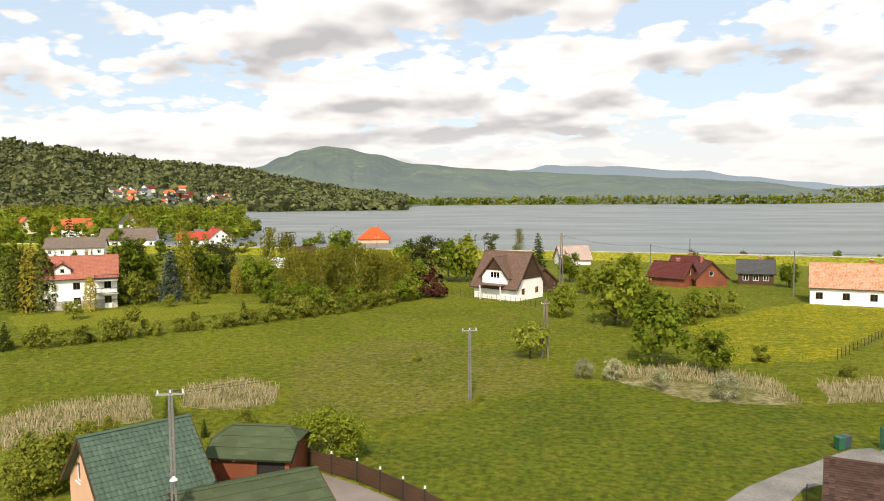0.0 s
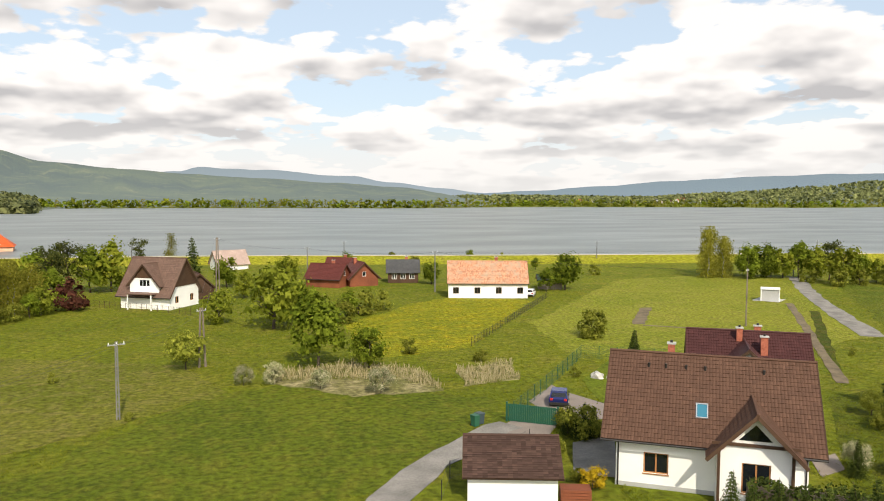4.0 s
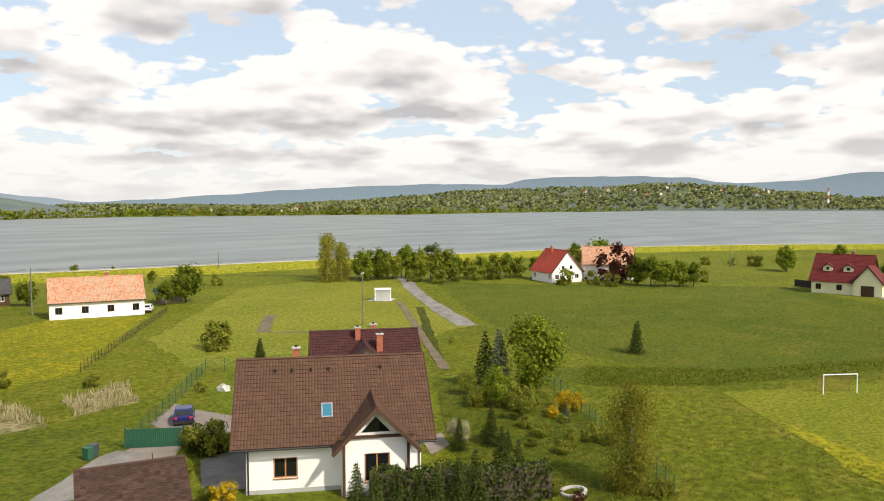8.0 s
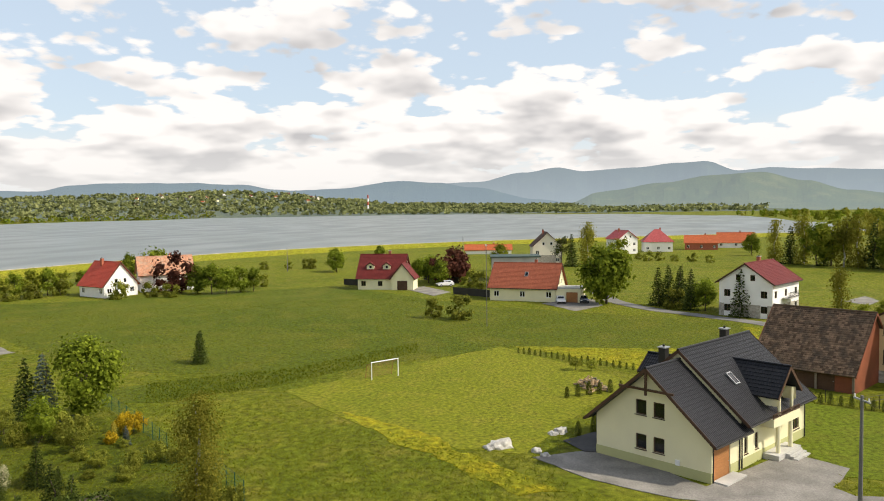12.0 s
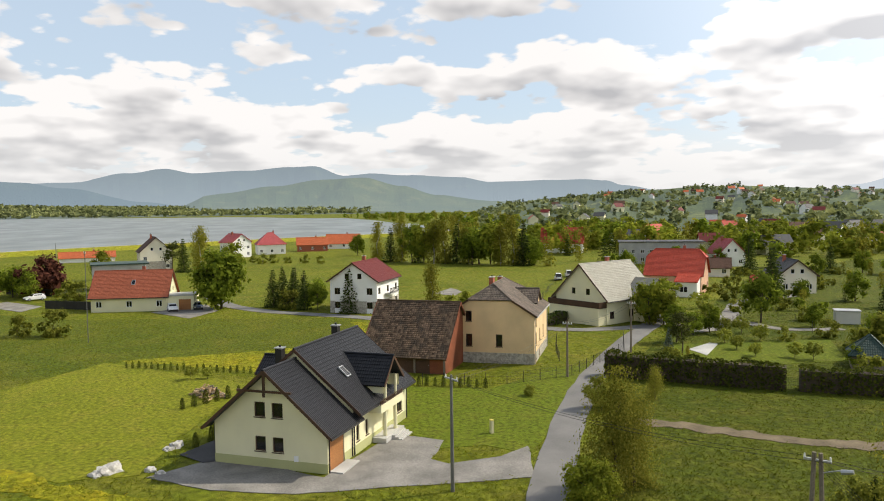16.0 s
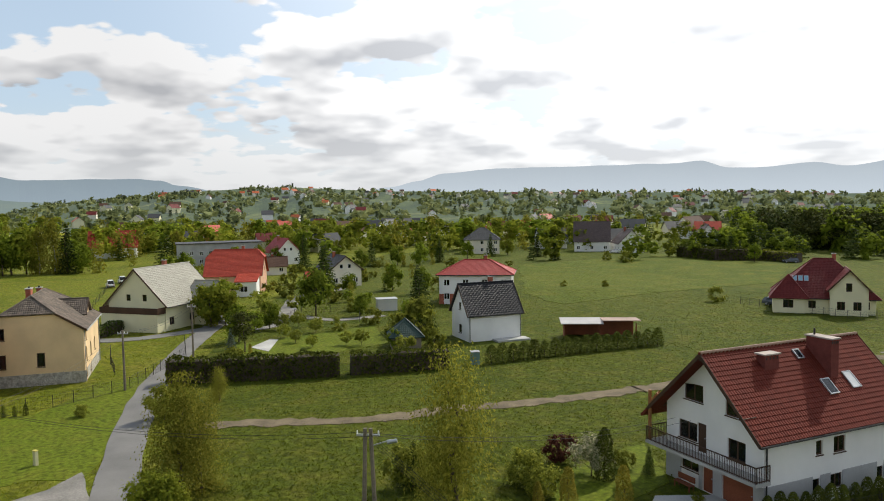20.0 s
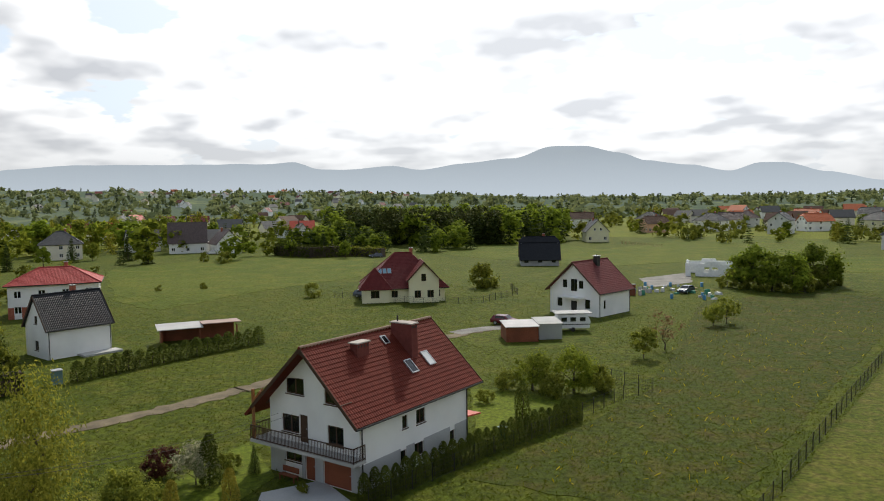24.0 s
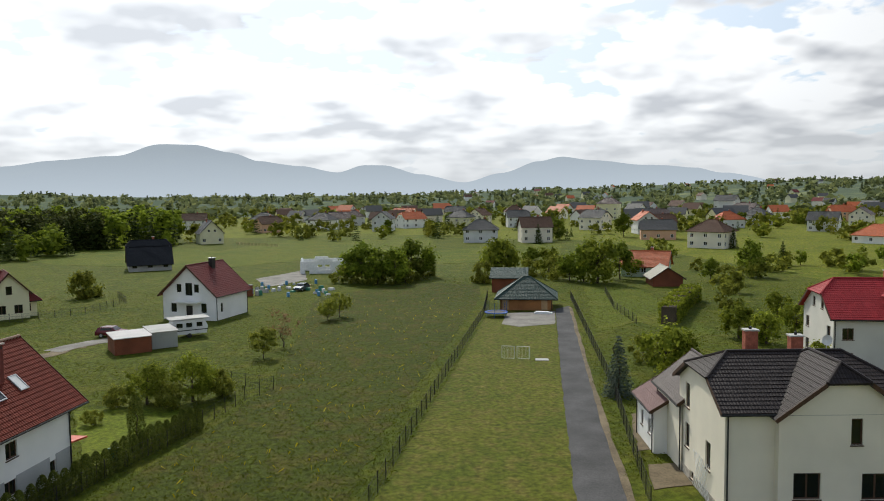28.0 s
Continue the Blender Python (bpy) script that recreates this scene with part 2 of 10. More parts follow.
R_OLD = roof_mat("shingles_old", (0.11, 0.075, 0.05), wave=0.3, course=0.3, vary=0.55, rough=0.95, worn=(0.05, 0.04, 0.03))
R_CLAY = roof_mat("tiles_weathered_clay", (0.50, 0.25, 0.15), vary=0.3, rough=0.9, worn=(0.42, 0.31, 0.22))
R_GREEN = roof_mat("tiles_green", (0.078, 0.116, 0.082), wave=0.32, rough=0.5)
R_GREENFELT = roof_mat("felt_green", (0.07, 0.09, 0.045), wave=1.0, rough=0.9, depth=0.004)
R_SHEETPALE = roof_mat("sheet_pale", (0.42, 0.40, 0.33), wave=0.18, vary=0.08, rough=0.6)
R_SHINGLE = roof_mat("shingle_brown", (0.075, 0.045, 0.035), wave=0.33, course=0.2, vary=0.5, rough=0.95, depth=0.004)
R_TEAL = roof_mat("sheet_teal", (0.042, 0.072, 0.060), wave=0.25, rough=0.5)


# ---- mesh helpers ----
class Mesh:
    """Collects corners and faces, and links them as one mesh object."""

    def __init__(self):
        self.v, self.f, self.uv = [], [], []

    def face(self, pts, uv=None):
        i = len(self.v)
        self.v.extend([tuple(p) for p in pts])
        self.f.append(tuple(range(i, i + len(pts))))
        self.uv.append(uv)

    def box(self, x0, y0, z0, x1, y1, z1, m=None):
        c = [(x0, y0, z0), (x1, y0, z0), (x1, y1, z0), (x0, y1, z0), (x0, y0, z1), (x1, y0, z1), (x1, y1, z1), (x0, y1, z1)]
        self.solid(c, [(0, 3, 2, 1), (4, 5, 6, 7), (0, 1, 5, 4), (1, 2, 6, 5), (2, 3, 7, 6), (3, 0, 4, 7)], m)
        return self

    def solid(self, corners, faces, m=None):
        i = len(self.v)
        self.v.extend([tuple(m @ Vector(c)) if m else tuple(c) for c in corners])
        for f in faces:
            self.f.append(tuple(i + k for k in f))
            self.uv.append(None)
        return self

    def tube(self, a, b, r0, r1=None, n=8, caps=True):
        a, b = Vector(a), Vector(b)
        r1 = r0 if r1 is None else r1
        q = (b - a).to_track_quat("Z", "Y")
        ring = [q @ Vector((math.cos(2 * math.pi * k / n), math.sin(2 * math.pi * k / n), 0)) for k in range(n)]
        c = [a + p * r0 for p in ring] + [b + p * r1 for p in ring]
        f = [(k, (k + 1) % n, n + (k + 1) % n, n + k) for k in range(n)]
        if caps:
            f += [tuple(range(n - 1, -1, -1)), tuple(range(n, 2 * n))]
        return self.solid(c, f)

    def sweep(self, pts, r, n=4):
        """One unbroken tube through points."""
        i = len(self.v)
        for p in pts:
            d = (Vector(pts[-1]) - Vector(pts[0])).normalized()
            q = d.to_track_quat("Z", "Y")
            for k in range(n):
                a = 2 * math.pi * k / n
                self.v.append(tuple(Vector(p) + q @ Vector((math.cos(a) * r, math.sin(a) * r, 0))))
        for j in range(len(pts) - 1):
            for k in range(n):
                a, b = i + j * n + k, i + j * n + (k + 1) % n
                self.f.append((a, b, b + n, a + n))
                self.uv.append(None)
        return self

    def bar(self, a, b, w, h=None):
        """A square bar from a to b."""
        a, b = Vector(a), Vector(b)
        h = h or w
        d = (b - a)
        q = d.to_track_quat("Y", "Z")
        n = d.length
        m = Matrix.Translation(a) @ q.to_matrix().to_4x4()
        return self.box(-w / 2, 0, -h / 2, w / 2, n, h / 2, m)

    def weld(self):
        """Join corners that lie on one another, so that the mesh hangs together."""
        seen, v, idx = {}, [], []
        for p in self.v:
            k = (round(p[0], 4), round(p[1], 4), round(p[2], 4))
            if k not in seen:
                seen[k] = len(v)
                v.append(p)
            idx.append(seen[k])
        keep = [(tuple(idx[i] for i in f), u) for f, u in zip(self.f, self.uv) if len({idx[i] for i in f}) == len(f)]
        self.v, self.f, self.uv = v, [k[0] for k in keep], [k[1] for k in keep]
        return self

    def data(self, name, smooth=False):
        me = bpy.data.meshes.new(name)
        me.from_pydata(self.v, [], self.f)
        if any(u is not None for u in self.uv):
            layer = me.uv_layers.new(name="UVMap").data
            k = 0
            for f, u in zip(self.f, self.uv):
                for j in range(len(f)):
                    if u is not None:
                        layer[k].uv = u[j]
                    k += 1
        if smooth:
            me.shade_smooth()
        me.update()
        return me


def part(name, mesh, material, parent=None, label="", smooth=False):
    me = mesh.data(name, smooth) if isinstance(mesh, Mesh) else mesh
    if material and not me.materials:
        me.materials.append(material)
    ob = new(name, me)
    ob.parent = parent
    return tagged(ob, label)


def thing(name, label, category, x=0, y=0, ang=0, z=0, group="", kind=""):
    ob = new(name)
    ob.empty_display_size = 0.2
    ob.matrix_basis = pose(x, y, z, 0, 0, ang)
    return tagged(ob, label, category, group, kind)


def structure(name, mesh, material, label="", category="", smooth=False):
    return tagged(part(name, mesh, material, None, label, smooth), "", category or "", "", "structure")


def sheet(name, pts, z, material, label="", thick=0.02, wob=0.35):
    """A flat patch of ground cover with a small uneven edge, through the given outline."""
    m = Mesh()
    out = []
    for i in range(len(pts)):
        (ax, ay), (bx, by) = pts[i], pts[(i + 1) % len(pts)]
        ln = math.hypot(bx - ax, by - ay)
        n = max(1, min(60, int(ln / 1.1)))
        for k in range(n):
            px, py = ax + (bx - ax) * k / n, ay + (by - ay) * k / n
            j = noise.noise_vector(Vector((px * 0.45, py * 0.45, z * 50))) + noise.noise_vector(Vector((px * 1.7, py * 1.7, z * 50))) * 0.5
            out.append((px + j.x * wob, py + j.y * wob))
    pts = out
    m.face([(x, y, z) for x, y in pts])
    n = len(pts)
    for i in range(n):
        (ax, ay), (bx, by) = pts[i], pts[(i + 1) % n]
        m.face([(ax, ay, z), (ax, ay, z - thick - 0.02), (bx, by, z - thick - 0.02), (bx, by, z)])
    if material.name not in GRASSY:
        BLOCKED.append([p for p in pts])
    return structure(name, m, material, label)


BLOCKED = []                                  # outlines where no tall grass grows
GRASSY = {"meadow", "young_crop", "buttercup_meadow", "dry_grass", "brown_grass", "shaded_meadow"}


def ribbon(pts, width, seg=3.0, wob=0.0, seed=1):
    """Outline of a strip along a smooth line through pts."""
    P = [Vector((*p, 0)) for p in pts]
    line = []
    for i in range(len(P) - 1):
        p0, p1, p2, p3 = P[max(i - 1, 0)], P[i], P[i + 1], P[min(i + 2, len(P) - 1)]
        n = max(2, int((p2 - p1).length / seg))
        for k in range(n):
            s = k / n
            line.append(0.5 * (2 * p1 + (p2 - p0) * s + (2 * p0 - 5 * p1 + 4 * p2 - p3) * s * s + (3 * p1 - p0 - 3 * p2 + p3) * s ** 3))
    line.append(P[-1])
    rnd = random.Random(seed)
    L, R = [], []
    for i, p in enumerate(line):
        d = (line[min(i + 1, len(line) - 1)] - line[max(i - 1, 0)]).normalized()
        nrm = Vector((-d.y, d.x, 0))
        w0 = width / 2 + rnd.uniform(-wob, wob)
        w1 = width / 2 + rnd.uniform(-wob, wob)
        L.append(p + nrm * w0)
        R.append(p - nrm * w1)
    return L, R


def strip(name, pts, width, z, material, label, seg=3.0, wob=0.0):
    L, R = ribbon(pts, width, seg, wob)
    m = Mesh()
    for i in range(len(L) - 1):
        m.face([(*R[i].xy, z), (*R[i + 1].xy, z), (*L[i + 1].xy, z), (*L[i].xy, z)])
        m.face([(*R[i].xy, z - 0.05), (*R[i + 1].xy, z - 0.05), (*R[i + 1].xy, z), (*R[i].xy, z)])
        m.face([(*L[i + 1].xy, z - 0.05), (*L[i].xy, z - 0.05), (*L[i].xy, z), (*L[i + 1].xy, z)])
    if material.name not in GRASSY:
        BLOCKED.append([p.xy[:] for p in L] + [p.xy[:] for p in R[::-1]])
    return structure(name, m, material, label)


# ---- buildings ----
def wall_panel(mesh, m, length, top, holes, th=0.3, z0=0.0):
    """One wall, outer face in the plane y = 0 and looking to -y, cut by rectangular holes (u, z, w, h).
    top: [(u, z)...], the wall's upper line."""
    def top_at(u):
        for (u0, a), (u1, b) in zip(top, top[1:]):
            if u0 - 1e-6 <= u <= u1 + 1e-6:
                return a + (b - a) * (u - u0) / max(1e-9, u1 - u0)
        return top[-1][1]
    us = sorted({0.0, length, *[p[0] for p in top], *[h[0] for h in holes], *[h[0] + h[2] for h in holes]})
    us = [u for u in us if -1e-6 <= u <= length + 1e-6]
    tr = lambda u, y, z: m @ Vector((u, y, z))
    for u0, u1 in zip(us, us[1:]):
        if u1 - u0 < 1e-5:
            continue
        mid = (u0 + u1) / 2
        inside = sorted([(h[1], h[1] + h[3]) for h in holes if h[0] < mid < h[0] + h[2]])
        t0, t1 = top_at(u0 + 1e-7), top_at(u1 - 1e-7)
        z = z0
        for a, b in inside + [(None, None)]:
            if a is None:
                za, zb = t0, t1
            else:
                za = zb = a
            for y, flip in ((0.0, False), (th, True)):
                q = [tr(u0, y, z), tr(u1, y, z), tr(u1, y, zb), tr(u0, y, za)]
                mesh.face(q[::-1] if flip else q)
            if b is not None:
                z = b
    for u, z, w, h in holes:
        mesh.face([tr(u, 0, z), tr(u, 0, z + h), tr(u, th, z + h), tr(u, th, z)][::-1])
        mesh.face([tr(u + w, 0, z), tr(u + w, 0, z + h), tr(u + w, th, z + h), tr(u + w, th, z)])
        mesh.face([tr(u, 0, z), tr(u + w, 0, z), tr(u + w, th, z), tr(u, th, z)])
        mesh.face([tr(u, 0, z + h), tr(u + w, 0, z + h), tr(u + w, th, z + h), tr(u, th, z + h)][::-1])
    for (u0, a), (u1, b) in zip(top, top[1:]):
        mesh.face([tr(u0, 0, a), tr(u1, 0, b), tr(u1, th, b), tr(u0, th, a)])


def clip(poly, axis, value, keep_less):
    """Clip a flat polygon [(a, b)] at a = value or b = value."""
    out = []
    for i in range(len(poly)):
        p, q = poly[i], poly[(i + 1) % len(poly)]
        ip = (p[axis] <= value) == keep_less or abs(p[axis] - value) < 1e-9
        iq = (q[axis] <= value) == keep_less or abs(q[axis] - value) < 1e-9
        if ip:
            out.append(p)
        if ip != iq:
            s = (value - p[axis]) / (q[axis] - p[axis])
            out.append((p[0] + (q[0] - p[0]) * s, p[1] + (q[1] - p[1]) * s))
    return out


def slope(mesh, pts, course=0.36, thick=0.16, step=0.035):
    """A roof slope with stepped courses on top and a slab below, over a convex outline (anticlockwise from above)."""
    P = [Vector(p) for p in pts]
    n = (P[1] - P[0]).cross(P[2] - P[0]).normalized()
    if n.z < 0:
        P.reverse()
        n = -n
    h = Vector((-n.y, n.x, 0))
    h = h.normalized() if h.length > 1e-6 else Vector((1, 0, 0))
    v = n.cross(h)
    if v.z < 0:
        v, h = -v, -h
    o = P[0]
    flat = [((p - o).dot(h), (p - o).dot(v)) for p in P]
    lo, hi = min(b for a, b in flat), max(b for a, b in flat)
    rows = max(1, round((hi - lo) / course))
    c = (hi - lo) / rows
    for k in range(rows):
        b0, b1 = lo + k * c, lo + (k + 1) * c
        q = clip(clip(flat, 1, b0, False), 1, b1, True)
        if len(q) < 3:
            continue
        lift = lambda b: step * (1 - (b - b0) / c) + 0.004
        mesh.face([o + h * a + v * b + n * lift(b) for a, b in q], [(a, b) for a, b in q])
        low = [p for p in q if abs(p[1] - b0) < 1e-5]
        if len(low) >= 2:
            a0, a1 = min(p[0] for p in low), max(p[0] for p in low)
            w = lambda a, z: o + h * a + v * b0 + n * z
            mesh.face([w(a0, 0.004), w(a1, 0.004), w(a1, step + 0.004), w(a0, step + 0.004)], [(a0, b0)] * 4)
    under = [p - n * thick for p in P]
    mesh.face(under[::-1])
    for i in range(len(P)):
        j = (i + 1) % len(P)
        mesh.face([under[i], under[j], P[j] + n * 0.004, P[i] + n * 0.004])
    mesh.weld()


def window(parent, m, u, z, w, h, frame_mat, style="two", sill=True, th=0.3):
    """A window in a wall: frame, panes and sill, set back in its opening."""
    distant = math.hypot(*parent.matrix_basis.translation.xy) > 120
    t = 0.09 if w > 0.5 else 0.06
    y0, y1 = 0.10, 0.17
    fr = Mesh()
    fr.box(u, y0, z, u + t, y1, z + h, m).box(u + w - t, y0, z, u + w, y1, z + h, m)
    fr.box(u + t, y0, z, u + w - t, y1, z + t, m).box(u + t, y0, z + h - t, u + w - t, y1, z + h, m)
    cuts = {"one": 1, "two": 2, "three": 3}.get(style, 2)
    for k in range(1, cuts):
        c = u + w * k / cuts
        fr.box(c - t * 0.6, y0, z + t, c + t * 0.6, y1, z + h - t, m)
    win = part("window", fr, frame_mat, parent)
    if distant:
        part("pane", Mesh().box(u + t, 0.125, z + t, u + w - t, 0.14, z + h - t, m), GLASS, win)
        return win
    for k in range(cuts):
        a, b = u + w * k / cuts + t * 0.6, u + w * (k + 1) / cuts - t * 0.6
        part("pane", Mesh().box(a, 0.125, z + t, b, 0.14, z + h - t, m), GLASS, win)
    if sill:
        part("sill", Mesh().box(u - 0.06, -0.07, z - 0.06, u + w + 0.06, 0.1, z - 0.003, m), frame_mat, win)
    return win


def door(parent, m, u, z, w, h, material, name="door"):
    d = Mesh().box(u + 0.02, 0.08, z, u + w - 0.02, 0.14, z + h - 0.02, m)
    for k in range(1, 4):
        d.box(u + 0.12, 0.065, z + h * k / 4 - h * 0.1, u + w - 0.12, 0.079, z + h * k / 4 + h * 0.1, m)
    ob = part(name, d, material, parent)
    part("handle", Mesh().box(u + w - 0.2, 0.02, z + 1.0, u + w - 0.1, 0.064, z + 1.04, m), METAL_GREY, ob)
    return ob


def block(parent, L, W, eave, ridge, wall, roof, kind="gable", over=0.55, gover=0.5, wins=None, doors=None, frame=WHITE_PAINT,
          plinth=None, m=None, hip=0.35, trim=WOOD_DARK, gutter=METAL_DARK, course=0.36, z0=0.0, ridge_at=0.0, open_under=False,
          walls="fblr", wname="wall"):
    """Walls with openings and a roof. Ridge along local x; walls f (-y), b (+y), l (-x), r (+x).
    wins / doors: {wall: [(u, z, w, h, style)]}, u from the left as seen from outside."""
    m = m or Matrix()
    wins, doors = wins or {}, doors or {}
    s = (ridge - eave) / (W / 2)
    t = 0.17
    hz = eave + (ridge - eave) * (1 - hip)          # where a half hip begins
    place = {"f": (pose(-L / 2, -W / 2, 0), L), "r": (pose(L / 2, -W / 2, 0, 0, 0, 90), W),
             "b": (pose(L / 2, W / 2, 0, 0, 0, 180), L), "l": (pose(-L / 2, W / 2, 0, 0, 0, -90), W)}
    wm = Mesh()
    for key in walls:
        pm, n = place[key]
        e = eave - t
        top = [(0, e), (n, e)]
        if key in "lr":
            if kind == "gable":
                top = [(0, e), (W / 2, ridge - t), (W, e)]
            elif kind == "half":
                a = W / 2 * (1 - hip)
                top = [(0, e), (a, hz - t), (W - a, hz - t), (W, e)]
            elif kind == "shed":
                top = [(0, eave - t), (W, ridge - t)] if key == "r" else [(0, ridge - t), (W, eave - t)]
        if kind == "shed" and key == "b":
            top = [(0, ridge - t), (n, ridge - t)]
        if kind == "flat":
            top = [(0, eave), (n, eave)]
        holes = [tuple(q[:4]) for q in wins.get(key, [])] + [tuple(q[:4]) for q in doors.get(key, [])]
        wall_panel(wm, m @ pm, n, top, holes, z0=z0)
    body = part(wname, wm, wall, parent)
    for key, items in wins.items():
        for q in items:
            window(parent, m @ place[key][0], *q[:4], frame, q[4] if len(q) > 4 else "two")
    for key, items in doors.items():
        for q in items:
            door(parent, m @ place[key][0], *q[:4], q[4] if len(q) > 4 else WOOD_WARM, "garage_door" if q[2] > 2 else "door")
    if plinth:
        h, pmat = plinth
        pl = Mesh()
        for key in walls:
            pm, n = place[key]
            gaps = sorted([(q[0], q[0] + q[2]) for q in list(doors.get(key, [])) + list(wins.get(key, [])) if q[1] < h - 0.05])
            u = -0.03
            for a, b in gaps + [(n + 0.03, None)]:
                if a - u > 0.05:
                    pl.box(u, -0.035, 0, a, -0.003, h, m @ pm)
                u = b
        part("plinth", pl.weld(), pmat, parent)
    x, y = L / 2 + gover, W / 2 + over
    ez = eave - over * s

    def put(name, pts, **k):
        sm = Mesh()
        slope(sm, [m @ Vector(p) for p in pts], course, **k)
        return part(name, sm, roof, parent)
    if kind == "gable":
        put("roof_slope", [(-x, -y, ez), (x, -y, ez), (x, 0, ridge), (-x, 0, ridge)])
        put("roof_slope", [(x, y, ez), (-x, y, ez), (-x, 0, ridge), (x, 0, ridge)])
        rl = [((-x, 0, ridge), (x, 0, ridge))]
    elif kind == "half":
        a = W / 2 * hip                               # half width of the hip's foot
        run = (ridge - hz) / max(0.3, s) * 0.9
        f = lambda sx: [(sx * x, -a, hz), (sx * x, a, hz), (sx * (x - run), 0, ridge)]
        put("roof_slope", [(-x, -y, ez), (x, -y, ez), (x, -a, hz), (x - run, 0, ridge), (-x + run, 0, ridge), (-x, -a, hz)])
        put("roof_slope", [(x, y, ez), (-x, y, ez), (-x, a, hz), (-x + run, 0, ridge), (x - run, 0, ridge), (x, a, hz)])
        put("roof_hip", f(1))
        put("roof_hip", f(-1))
        rl = [((-x + run, 0, ridge), (x - run, 0, ridge))]
        for sx in (1, -1):
            for sy in (1, -1):
                rl.append(((sx * x, sy * a, hz), (sx * (x - run), 0, ridge)))
    elif kind == "hip":
        x, run = L / 2 + over, (W / 2 + over)
        q = max(0.0, x - run)
        put("roof_slope", [(-x, -y, ez), (x, -y, ez), (q, 0, ridge), (-q, 0, ridge)] if q > 0.02 else [(-x, -y, ez), (x, -y, ez), (0, 0, ridge)])
        put("roof_slope", [(x, y, ez), (-x, y, ez), (-q, 0, ridge), (q, 0, ridge)] if q > 0.02 else [(x, y, ez), (-x, y, ez), (0, 0, ridge)])
        put("roof_hip", [(x, -y, ez), (x, y, ez), (q, 0, ridge)])
        put("roof_hip", [(-x, y, ez), (-x, -y, ez), (-q, 0, ridge)])
        rl = [((-q, 0, ridge), (q, 0, ridge))] if q > 0.02 else []
        rl += [((sx * x, sy * y, ez), (sx * q, 0, ridge)) for sx in (1, -1) for sy in (1, -1)]
    elif kind == "shed":
        k = (ridge - eave) / W
        put("roof_slope", [(-x, -y, eave - over * k), (x, -y, eave - over * k), (x, y, ridge + over * k), (-x, y, ridge + over * k)])
        rl = []
    else:
        sm = Mesh().box(-x, -y, eave, x, y, eave + 0.28, m)
        part("roof_deck", sm, roof, parent)
        return body
    rm = Mesh()
    for a, b in rl:
        a, b = m @ Vector(a), m @ Vector(b)
        rm.tube(a + Vector((0, 0, 0.03)), b + Vector((0, 0, 0.03)), 0.11, n=6)
    if rl:
        part("ridge_tiles", rm, roof, parent)
    away = math.hypot(*parent.matrix_basis.translation.xy)
    if kind in ("gable", "half") and away < 230:
        for sx in (1, -1):
            for sy in (1, -1):
                bz, by = (ridge, 0.0) if kind == "gable" else (hz, W / 2 * hip)
                a, b = m @ Vector((sx * (x - 0.02), sy * y, ez - 0.08)), m @ Vector((sx * (x - 0.02), sy * by, bz - 0.08))
                part("bargeboard", Mesh().bar(a, b, 0.045, 0.24), trim, parent)
    if gutter and away < 170:
        sides = [((-x, -y), (x, -y)), ((-x, y), (x, y))]
        if kind == "hip":
            sides += [((-x, -y), (-x, y)), ((x, -y), (x, y))]
        for (ax, ay), (bx, by) in sides if kind != "shed" else sides[:1]:
            g = ez - 0.09 if kind != "shed" else eave - over * (ridge - eave) / W - 0.09
            part("gutter", Mesh().tube(m @ Vector((ax, ay * 1.006, g)), m @ Vector((bx, by * 1.006, g)), 0.075, n=6), gutter, parent)
        if eave - z0 > 2.2 and kind != "shed" and away < 130:
            for sx, sy in ((1, -1), (-1, -1), (1, 1), (-1, 1)):
                a = m @ Vector((sx * (L / 2 - 0.15), sy * (W / 2 + 0.09), z0 + 0.05))
                b = m @ Vector((sx * (L / 2 - 0.15), sy * (W / 2 + 0.09), eave - 0.35))
                c = m @ Vector((sx * (L / 2 - 0.15), sy * (y + 0.02), ez - 0.15))
                part("downpipe", Mesh().tube(a, b, 0.05, n=6).tube(b, c, 0.05, n=6), gutter, parent)
    return body


def chimney(parent, x, y, z0, z1, w=0.6, d=0.6, material=BRICK_RED, cap=CONCRETE, m=None):
    m = m or Matrix()
    c = part("chimney", Mesh().box(x - w / 2, y - d / 2, z0, x + w / 2, y + d / 2, z1, m), material, parent)
    part("cap", Mesh().box(x - w / 2 - 0.08, y - d / 2 - 0.08, z1 + 0.002, x + w / 2 + 0.08, y + d / 2 + 0.08, z1 + 0.1, m), cap, c)
    part("flue", Mesh().tube(m @ Vector((x, y, z1 + 0.1)), m @ Vector((x, y, z1 + 0.28)), 0.1, n=8), METAL_DARK, c)


